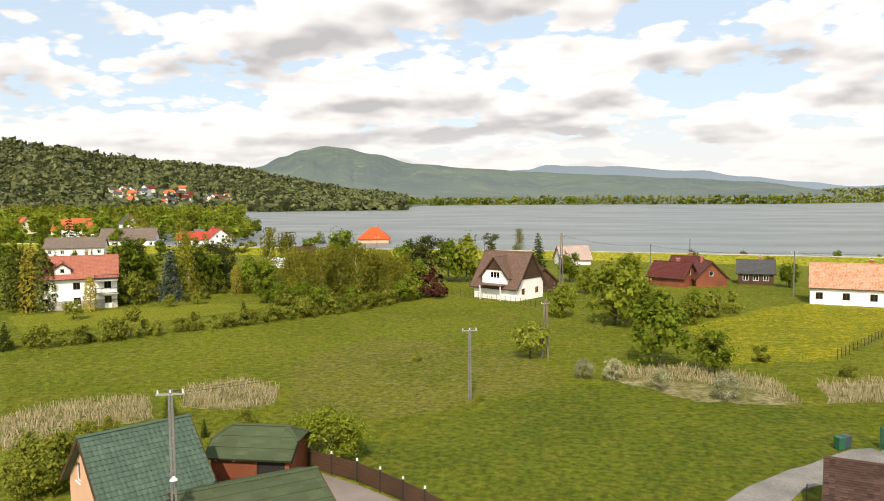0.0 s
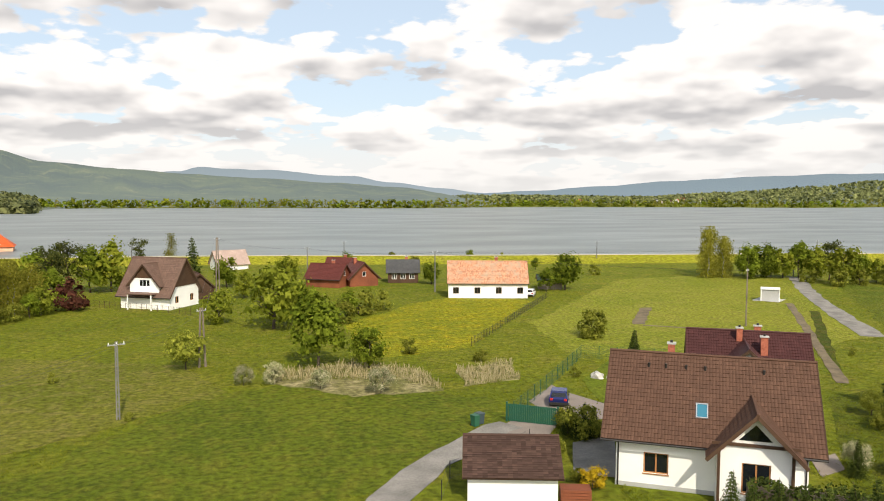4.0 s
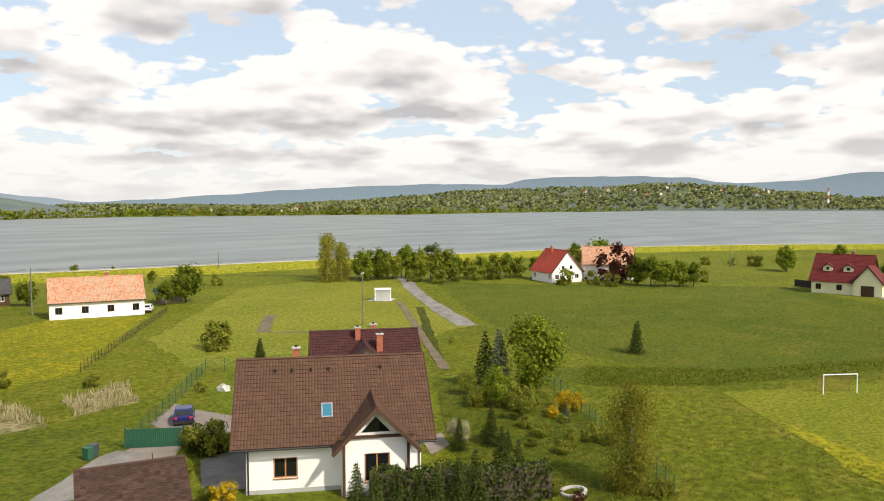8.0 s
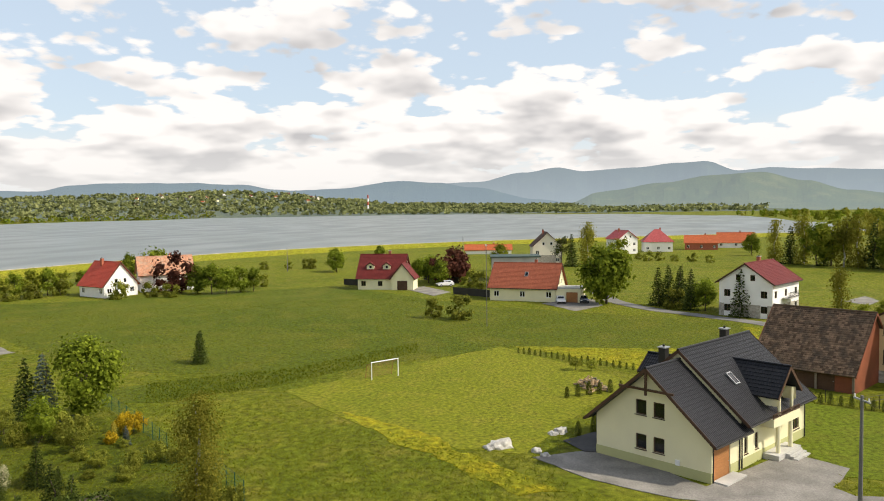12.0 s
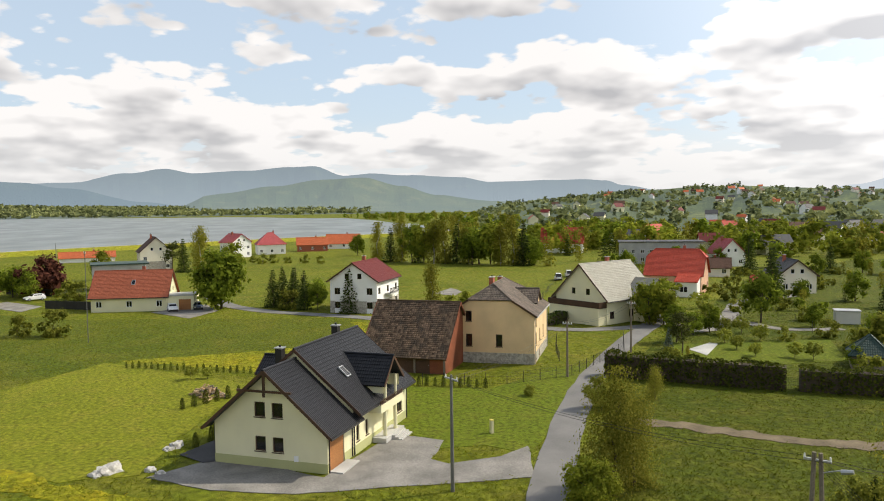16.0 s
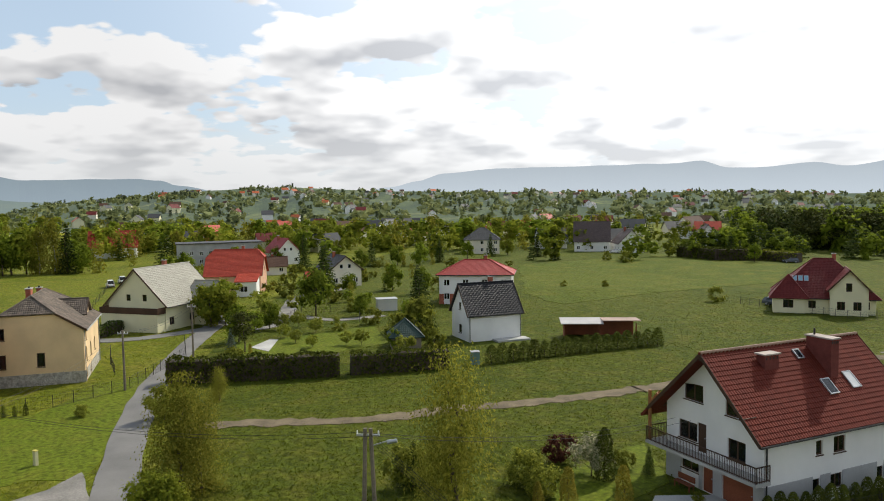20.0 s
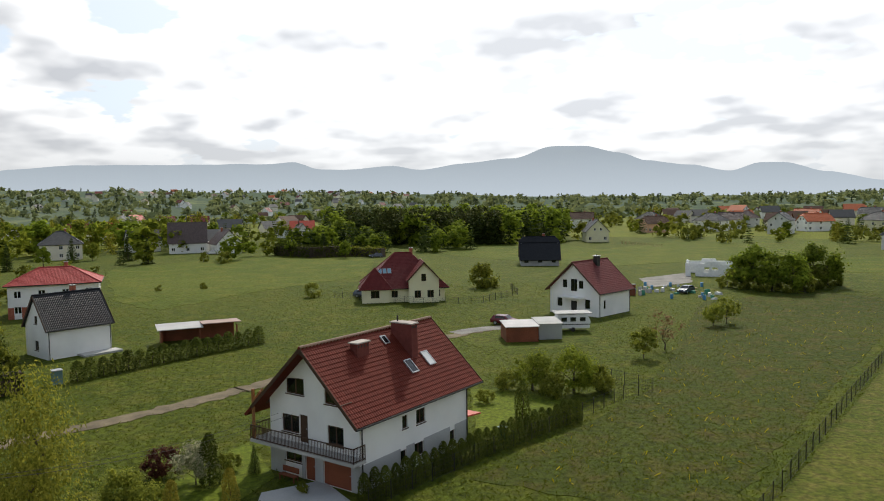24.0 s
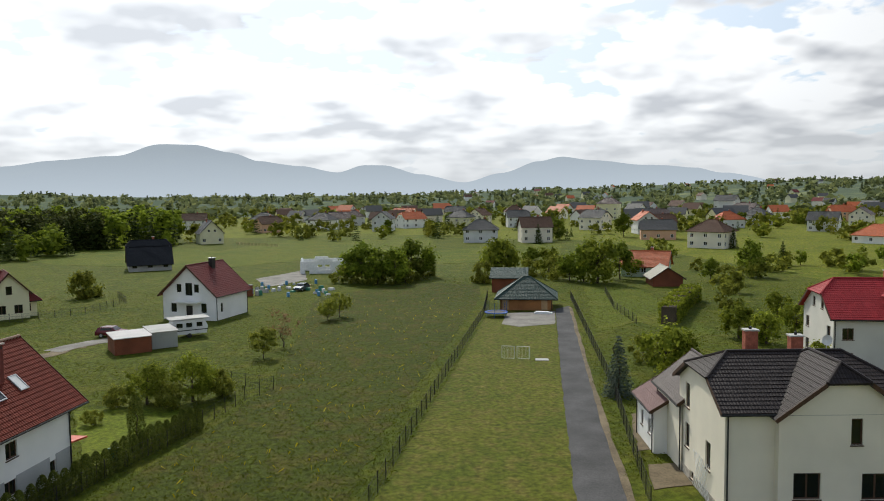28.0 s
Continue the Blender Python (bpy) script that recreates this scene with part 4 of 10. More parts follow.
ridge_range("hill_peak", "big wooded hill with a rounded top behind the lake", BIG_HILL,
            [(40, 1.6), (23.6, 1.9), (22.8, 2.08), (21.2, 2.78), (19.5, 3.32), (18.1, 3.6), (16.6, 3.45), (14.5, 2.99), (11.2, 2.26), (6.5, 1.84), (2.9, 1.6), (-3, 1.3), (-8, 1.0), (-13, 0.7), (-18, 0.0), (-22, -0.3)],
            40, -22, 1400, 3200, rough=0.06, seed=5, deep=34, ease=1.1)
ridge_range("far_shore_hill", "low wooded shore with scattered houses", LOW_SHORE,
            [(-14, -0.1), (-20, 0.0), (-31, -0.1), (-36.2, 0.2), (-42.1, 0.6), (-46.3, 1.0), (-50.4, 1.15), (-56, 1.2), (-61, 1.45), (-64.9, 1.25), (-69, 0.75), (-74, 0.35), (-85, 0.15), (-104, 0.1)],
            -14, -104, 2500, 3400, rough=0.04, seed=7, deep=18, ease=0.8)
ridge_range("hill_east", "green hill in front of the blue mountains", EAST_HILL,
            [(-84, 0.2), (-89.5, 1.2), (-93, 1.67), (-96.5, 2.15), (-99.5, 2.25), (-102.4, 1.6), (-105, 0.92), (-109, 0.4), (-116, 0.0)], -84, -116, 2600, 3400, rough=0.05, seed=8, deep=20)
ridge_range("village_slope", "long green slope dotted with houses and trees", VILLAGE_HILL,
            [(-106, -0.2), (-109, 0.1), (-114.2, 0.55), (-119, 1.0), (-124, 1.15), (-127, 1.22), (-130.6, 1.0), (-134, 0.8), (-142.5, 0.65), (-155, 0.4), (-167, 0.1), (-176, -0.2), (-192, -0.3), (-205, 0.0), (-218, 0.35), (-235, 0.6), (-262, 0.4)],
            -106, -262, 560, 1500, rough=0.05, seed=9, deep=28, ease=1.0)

# ---- houses near the drone ----
def railing(parent, pts, z, h=0.95, material=None, gap=0.14, name="railing", m=None):
    """Posts, rails and bars along a line."""
    material = material or WOOD_DARK
    m = m or Matrix()
    r = Mesh()
    for (ax, ay), (bx, by) in zip(pts, pts[1:]):
        ln = math.hypot(bx - ax, by - ay)
        P = lambda s, zz: m @ Vector((ax + (bx - ax) * s, ay + (by - ay) * s, zz))
        r.bar(P(0, z + h), P(1, z + h), 0.07, 0.06)
        r.bar(P(0, z + 0.1), P(1, z + 0.1), 0.05, 0.05)
        n = max(1, int(ln / gap))
        for k in range(n + 1):
            r.bar(P(k / n, z), P(k / n, z + h), 0.055 if k in (0, n) else 0.028)
    return part(name, r, material, parent)


def brown_house():
    x, y, a = seat((26.05, 46.2), (36.15, 39.3), 10.0)
    h = thing("house", "white house with a brown tiled roof and a porch gable", "house", x, y, a)
    W = 10.0
    block(h, 12.2, W, 4.15, 8.45, PLASTER_WHITE, R_BROWN, over=0.8, gover=1.0, frame=WOOD_WARM,
          wins={"f": [(1.85, 1.05, 1.65, 1.45, "two")], "l": rows_of(2, 1.5, 8.5, 1.0, 1.2, 1.3), "r": rows_of(2, 1.5, 8.5, 1.0, 1.2, 1.3),
                "b": rows_of(4, 1, 11, 1.0, 1.3, 1.3)}, plinth=(0.3, PLASTER_GREY))
    # porch wing: its ridge runs towards the lane
    pm = pose(2.75, -3.55, 0, 0, 0, -90)
    block(h, 5.9, 4.7, 3.95, 6.35, PLASTER_WHITE, R_BROWN, over=0.65, gover=1.0, frame=WOOD_WARM, m=pm, walls="fbr",
          wins={"r": [(1.55, 0.95, 1.75, 2.0, "two")]}, plinth=(0.3, PLASTER_GREY), gutter=None)
    gm = pm @ pose(2.95, -2.35, 0, 0, 0, 90)
    part("gable_glass", Mesh().solid([(1.35, -0.04, 4.45), (3.35, -0.04, 4.45), (2.35, -0.04, 5.5), (1.35, -0.01, 4.45), (3.35, -0.01, 4.45), (2.35, -0.01, 5.5)],
                                     [(0, 1, 2), (5, 4, 3), (0, 3, 4, 1), (1, 4, 5, 2), (2, 5, 3, 0)], gm), GLASS, h)
    beam = Mesh()
    beam.box(-0.3, -0.14, 4.05, 5.0, -0.02, 4.25, gm)
    part("beam", beam, WOOD_DARK, h)
    for u in (0.06, 4.5):
        part("post", Mesh().box(u, -0.2, 0, u + 0.18, -0.02, 4.05, gm), WOOD_DARK, h)
    roof_window(h, W, 4.15, 8.45, -0.5, 0.27, -1, 0.8, 1.2, glass=mat("blue_blind", (0.04, 0.17, 0.24), 0.25, vary=0.05, bump=0))
    for u in (-4.2, -3.0, -1.6, -0.3, 3.6):
        part("vent", Mesh().tube((u, -1.0, 7.5), (u, -1.0, 7.9), 0.07, 0.09, n=8), METAL_DARK, h)
    chimney(h, -2.7, 1.1, 6.8, 9.0, 0.5, 0.5)
    return h


def brown_house_rear():
    """The twin house behind it, of which the roof shows."""
    h = thing("house", "neighbouring house with a wine brown tiled roof", "house", 46.6, 59.0, -33)
    rw = roof_mat("tiles_wine_brown", (0.070, 0.028, 0.026))
    block(h, 9.6, 10.0, 4.0, 7.6, PLASTER_WHITE, rw, over=0.8, gover=0.6, wins={"b": rows_of(3, 1, 9, 1, 1.3, 1.3), "l": rows_of(2, 1, 9, 1, 1.2, 1.3),
                                                                              "f": rows_of(3, 1, 9, 1, 1.3, 1.3)})
    block(h, 5.0, 4.4, 5.1, 7.0, PLASTER_WHITE, rw, over=0.4, gover=0.4, m=pose(-0.3, -3.4, 0, 0, 0, -90), walls="fbr", z0=4.0, gutter=None)
    chimney(h, -0.7, -0.9, 6.4, 8.0, 0.5, 0.5)
    chimney(h, 1.3, -2.2, 5.6, 7.5, 0.6, 0.5)
    chimney(h, 1.0, 0.7, 6.6, 8.0, 0.6, 0.4)


def garage():
    x, y, a = seat((15.2, 46.0), (20.7, 44.2), 5.6)
    h = thing("garage", "small white garage with a brown shingle roof", "garage", x, y, a)
    block(h, 5.9, 5.6, 2.05, 3.6, PLASTER_WHITE, R_SHINGLE, over=0.45, gover=0.35, course=0.2, doors={"l": [(1.3, 0, 2.6, 1.95, WOOD_DARK)]},
          wins={"r": [(2.2, 0.85, 1.1, 0.9, "two")]}, frame=WHITE_PAINT, gutter=None)


def cream_house():
    # ridge away from the lane; lower wing in front, taller wing behind, entrance gable on the yard side
    near = Vector((56.3, -6.3, 0))
    e, left = Vector((math.cos(radians(-34)), math.sin(radians(-34)), 0)), Vector((math.sin(radians(34)), math.cos(radians(34)), 0))
    o = near + left * 4.95
    h = thing("house", "cream house with black tiled roofs and a columned porch", "house", o.x, o.y, -34)
    fr = WOOD_DARK
    block(h, 4.3, 9.9, 3.55, 7.75, PLASTER_CREAM, R_BLACK, over=0.7, gover=0.75, m=pose(2.15, 0, 0), walls="fbl", frame=fr,
          wins={"l": [(3.65, 3.95, 0.95, 1.18, "one"), (5.2, 3.95, 0.95, 1.18, "one"), (3.65, 1.27, 0.95, 1.18, "one"), (5.2, 1.27, 0.95, 1.18, "one")]},
          doors={"f": [(0.35, 0.05, 2.5, 2.35, WOOD_WARM)]}, plinth=(0.75, PLASTER_OLIVE))
    block(h, 11.8, 10.1, 4.25, 8.5, PLASTER_CREAM, R_BLACK, over=0.85, gover=0.25, m=pose(10.2, 0.05, 0), frame=fr,
          wins={"f": [(0.7, 1.0, 0.55, 1.3, "one"), (2.5, 1.0, 0.55, 1.3, "one"), (9.4, 1.0, 1.3, 1.3, "two")], "b": rows_of(3, 1, 10, 1, 1.3, 1.3), "r": rows_of(3, 1, 9, 1, 1.2, 1.3)},
          plinth=(0.75, PLASTER_OLIVE))
    # entrance gable over balcony
    q = pose(10.2, -3.75, 0, 0, 0, -90)
    block(h, 4.4, 3.6, 5.35, 7.15, PLASTER_CREAM, R_BLACK, over=0.4, gover=0.35, m=q, walls="fb", z0=4.2, gutter=None, wname="dormer_wall")
    w = Mesh()
    wall_panel(w, q @ pose(1.25, -1.8, 0, 0, 0, 90), 3.6, [(0, 5.18), (1.8, 6.98), (3.6, 5.18)], [(0.8, 3.6, 2.0, 1.85)], z0=3.5)
    part("dormer_front", w, PLASTER_CREAM, h)
    window(h, q @ pose(1.25, -1.8, 0, 0, 0, 90), 0.8, 3.6, 2.0, 1.85, WOOD_WARM, "three")
    part("balcony", Mesh().box(7.4, -6.2, 2.75, 12.3, -5.05, 3.4), PLASTER_CREAM, h, "cream balcony slab over the entrance")
    railing(h, [(7.45, -6.12), (12.25, -6.12)], 3.4, 0.35, WOOD_DARK)
    for u in (8.85, 11.15):
        part("column", Mesh().tube((u, -5.9, 0.45), (u, -5.9, 2.75), 0.17, n=14), PLASTER_CREAM, h)
        part("column", Mesh().tube((u, -5.95, 3.4), (u, -5.95, 5.3), 0.13, n=14), PLASTER_CREAM, h)
    part("porch_floor", Mesh().box(8.0, -6.35, 0, 12.1, -5.08, 0.45), CONCRETE, h)
    st = Mesh()
    for k in range(3):
        st.box(9.2, -6.35 - 0.32 * (k + 1), 0, 11.6, -6.35 - 0.32 * k - 0.002, 0.45 - 0.14 * (k + 1) + 0.1)
    part("steps", st, CONCRETE, h)
    door(h, pose(4.3, -5.02, 0), 5.1, 0.45, 1.3, 2.2, WOOD_DARK)
    roof_window(h, 10.1, 4.25, 8.75, 7.3, 0.42, -1, 0.75, 1.15, m=pose(0, 0.05, 0))
    # rear dormer on the far slope, with tiled top
    block(h, 3.4, 2.8, 6.1, 7.2, PLASTER_CREAM, R_BLACK, over=0.35, gover=0.35, m=pose(7.6, 2.9, 0, 0, 0, 90), walls="fbr", z0=4.2, gutter=None, wname="dormer_wall")
    for cx, cy, z1 in ((12.8, 0.6, 9.1), (5.2, 2.0, 8.3)):
        chimney(h, cx, cy, 6.4, z1, 0.6, 0.6, METAL_DARK, METAL_GREY)
    fb = Mesh()
    fb.box(-0.74, -2.35, 6.05, -0.6, 2.35, 6.22).box(-0.74, -0.09, 5.7, -0.6, 0.09, 7.6)
    part("gable_truss", fb, WOOD_DARK, h)
    part("step", Mesh().box(0.2, -6.1, 0, 3.2, -5.0, 0.16), CONCRETE, h)
    part("meter_box", Mesh().box(-0.12, -2.5, 0.75, -0.003, -2.15, 1.15), WHITE_PAINT, h)


def old_barn_and_house():
    b = thing("barn", "old red-brown barn with a weathered shingle roof", "barn", 93.7, -22.5, -33)
    # eaves towards the lane
    bm = pose(0, 0, 0, 0, 0, -90)
    block(b, 10.6, 11.5, 2.6, 8.0, WOOD_RED, R_OLD, over=0.7, gover=0.35, m=bm, gutter=None, course=0.3, trim=WOOD_RED,
          doors={"f": [(0.8, 0, 2.4, 2.2, WOOD_DARK), (4.4, 0, 4.2, 2.2, WOOD_DARK)]}, wins={"r": [(7.6, 3.8, 0.6, 0.8, "one")]})
    for u in (-5.2, -1.9, 1.4, 5.15):
        part("post", Mesh().box(u - 0.12, -0.1, 0, u + 0.12, 0.0, 2.4, bm @ pose(0, -5.76, 0)), WOOD_GREY, b)
    x, y, a = seat((93.4, -26.2), (87.8, -35.9), 13.0, True)
    h = thing("house", "ochre rendered house with a half-hipped grey tile roof", "house", x, y, a)
    old = roof_mat("tiles_old_grey", (0.155, 0.125, 0.10), vary=0.35, rough=0.85, worn=(0.10, 0.085, 0.07))
    block(h, 13.0, 11.2, 6.35, 9.9, PLASTER_OCHRE, old, "half", over=0.4, gover=0.3, hip=0.5, frame=WOOD_DARK, plinth=(1.35, STONE), gutter=METAL_GREY,
          wins={"l": [(2.4, 2.1, 0.85, 1.6, "one"), (6.3, 2.1, 0.85, 1.6, "one"), (2.4, 5.3, 0.8, 1.35, "one")],
                "f": [(1.4, 2.2, 0.85, 1.6, "one"), (5.0, 2.2, 0.85, 1.6, "one"), (8.5, 2.2, 0.85, 1.6, "one"), (1.4, 4.6, 0.8, 1.3, "one"), (0.9, 0.5, 0.7, 0.5, "one"), (4.2, 0.5, 0.7, 0.5, "one")],
                "b": rows_of(2, 2, 10, 2.2, 0.85, 1.5, "one")})
    block(h, 3.4, 4.2, 7.2, 8.7, PLASTER_OCHRE, old, over=0.3, gover=0.3, m=pose(2.2, -3.2, 0, 0, 0, -90), walls="fbr", z0=6.2, gutter=None,
          wins={"r": [(1.5, 6.5, 1.1, 0.9, "two")]}, frame=WOOD_DARK, wname="dormer_wall")
    # lean-to between house and barn
    block(h, 2.4, 2.2, 2.7, 3.5, PLASTER_OCHRE, R_RED, "shed", over=0.25, gover=0.15, m=pose(-5.3, 5.75, 0, 0, 0, -90), gutter=None, course=0.3, wname="porch_wall")
    block(h, 9.5, 3.0, 5.2, 6.2, PLASTER_OCHRE, old, "shed", over=0.2, gover=0.2, m=pose(0.5, 6.1, 0, 0, 0, 180), gutter=None, wname="wing_wall", walls="frl")
    chimney(h, -1.4, 0.7, 8.2, 10.5, 1.2, 0.55)
    chimney(h, 3.5, 0.5, 8.2, 10.1, 0.6, 0.55)


def red_roof_house():
    near = Vector((16.2, -47.2, 0))
    a = -113
    e = Vector((math.cos(radians(a)), math.sin(radians(a)), 0))
    left = Vector((-e.y, e.x, 0))
    o = near + left * 4.35 + e * 6.5
    h = thing("house", "white house with a dark red tiled roof and a long balcony", "house", o.x, o.y, a)
    L, W = 13.0, 8.7
    roof_over = 0.75
    block(h, L, W, 5.6, 9.65, PLASTER_WHITE, R_RED, over=roof_over, gover=1.15, frame=WOOD_DARK, plinth=(1.92, PLASTER_GREY),
          wins={"l": [(1.25, 3.15, 1.75, 1.3, "two"), (5.75, 2.95, 1.5, 1.35, "two"), (1.75, 6.0, 1.8, 1.2, "two"), (5.55, 5.75, 1.2, 1.2, "one"), (1.5, 1.05, 1.7, 0.75, "two")],
                "f": [(4.6, 3.25, 0.6, 0.95, "one"), (6.25, 3.15, 1.1, 1.1, "two"), (4.3, 0.82, 0.72, 0.9, "one"), (5.95, 0.78, 1.15, 1.0, "two"), (10.5, 0.65, 0.7, 0.9, "one")],
                "b": rows_of(3, 1.5, 11, 3.2, 1.4, 1.3), "r": rows_of(2, 1.5, 7, 3.2, 1.3, 1.3)},
          doors={"l": [(3.55, 0.02, 0.95, 2.05, WOOD_RED), (5.3, 0.02, 2.6, 1.98, WOOD_RED), (3.05, 2.62, 0.8, 2.0, WOOD_DARK)]})
    # balcony along the gable, turned round its corner
    x0 = -L / 2
    part("balcony", Mesh().box(x0 - 1.25, -4.9, 2.3, x0 - 0.003, 5.2, 2.52).box(x0, W / 2 + 0.004, 2.3, x0 + 2.6, 5.2, 2.52), CONCRETE, h, "grey concrete balcony slab")
    railing(h, [(x0 - 0.05, -4.85), (x0 - 1.2, -4.85), (x0 - 1.2, 5.15), (x0 + 2.5, 5.15)], 2.52, 1.0, WOOD_DARK)
    post = Mesh().bar((x0 - 1.0, 5.0, 2.52), (x0 - 1.0, 5.0, 6.15), 0.17).bar((x0 - 1.0, 5.0, 5.2), (x0 - 0.2, 4.9, 6.0), 0.12).bar((x0 - 1.0, 5.0, 5.2), (x0 - 1.0, 4.2, 6.1), 0.12)
    part("roof_post", post, WOOD_WARM, h)
    # roof runs on over the balcony's side
    s = (9.65 - 5.6) / (W / 2)
    y0, y1 = W / 2 + roof_over - 0.04, W / 2 + 1.5
    ext = Mesh()
    slope(ext, [(x0 - 1.15, y0, 9.65 - y0 * s), (x0 - 1.15, y1, 9.65 - y1 * s), (x0 + 3.4, y1, 9.65 - y1 * s), (x0 + 3.4, y0, 9.65 - y0 * s)])
    part("roof_extension", ext, R_RED, h)
    part("purlin", Mesh().box(x0 - 1.1, 3.6, 6.05, x0 - 0.003, 3.75, 6.25).box(x0 - 1.1, -3.75, 6.05, x0 - 0.003, -3.6, 6.25).box(x0 - 1.1, -0.08, 9.2, x0 - 0.003, 0.08, 9.4), WOOD_DARK, h)
    brick = mat("chimney_red", (0.17, 0.045, 0.035), 0.9, vary=0.15, scale=0.4, fine=9)
    pale = mat("chimney_cap", (0.42, 0.36, 0.31), 0.9, vary=0.2)
    for cx, cy, w, d, z0, z1 in ((-2.6, -1.05, 1.3, 0.7, 7.6, 9.35), (2.3, -1.35, 0.75, 2.0, 7.0, 10.1)):
        c = part("chimney", Mesh().box(cx - w / 2, cy - d / 2, z0, cx + w / 2, cy + d / 2, z1), brick, h)
        part("cap", Mesh().box(cx - w / 2 - 0.1, cy - d / 2 - 0.1, z1 + 0.003, cx + w / 2 + 0.1, cy + d / 2 + 0.1, z1 + 0.1), pale, c)
        for k in range(4):
            u = cx - w / 2 + w * (k + 0.5) / 4
            part("opening", Mesh().box(u - 0.06, cy - d / 2 - 0.012, z1 - 0.3, u + 0.06, cy - d / 2 - 0.002, z1 - 0.12), METAL_DARK, c)
    part("flue", Mesh().tube((2.3, -0.7, 10.1), (2.3, -0.7, 10.65), 0.07, n=8), METAL_DARK, h)
    blind = mat("white_blind", (0.66, 0.66, 0.64), 0.3, vary=0.05, bump=0)
    roof_window(h, W, 5.6, 9.65, 1.2, 0.36, -1, 0.85, 1.25)
    roof_window(h, W, 5.6, 9.65, 3.6, 0.40, -1, 0.85, 1.35, glass=blind)
    roof_window(h, W, 5.6, 9.65, 0.6, 0.83, -1, 0.6, 0.8)
    # verge tiles along the ridge
    vt = Mesh()
    for k in range(44):
        u = -L / 2 - 1.1 + k * (L + 2.2) / 44
        vt.tube((u, 0, 9.7), (u + 0.33, 0, 9.72), 0.14, 0.12, n=6)
    part("ridge_cap", vt, roof_mat("ridge_pale", (0.30, 0.19, 0.13), vary=0.2), h)
    part("meter_box", Mesh().box(-5.6, -W / 2 - 0.2, 0.6, -5.1, -W / 2 - 0.038, 1.25), METAL_GREY, h)
    part("canopy", Mesh().box(6.7, -4.2, 2.3, 8.6, 0.6, 2.42, pose(0, 0, 0.35, 0, 6, 0)), mat("canopy_red", (0.42, 0.06, 0.03), 0.5, vary=0.1), h, "bright red canopy over the rear door")
    bench = thing("bench", "brown wooden bench by the house door", "bench", *(o + e * (-L / 2 - 0.9) + left * 1.6).xy, a - 90)
    part("seat", Mesh().box(-0.8, -0.25, 0.4, 0.8, 0.2, 0.46), WOOD_RED, bench)
    part("backrest", Mesh().box(-0.8, 0.2, 0.55, 0.8, 0.25, 0.95), WOOD_RED, bench)
    for u in (-0.7, 0.7):
        for v in (-0.2, 0.18):
            part("leg", Mesh().box(u - 0.04, v - 0.03, 0, u + 0.04, v + 0.03, 0.4), WOOD_RED, bench)


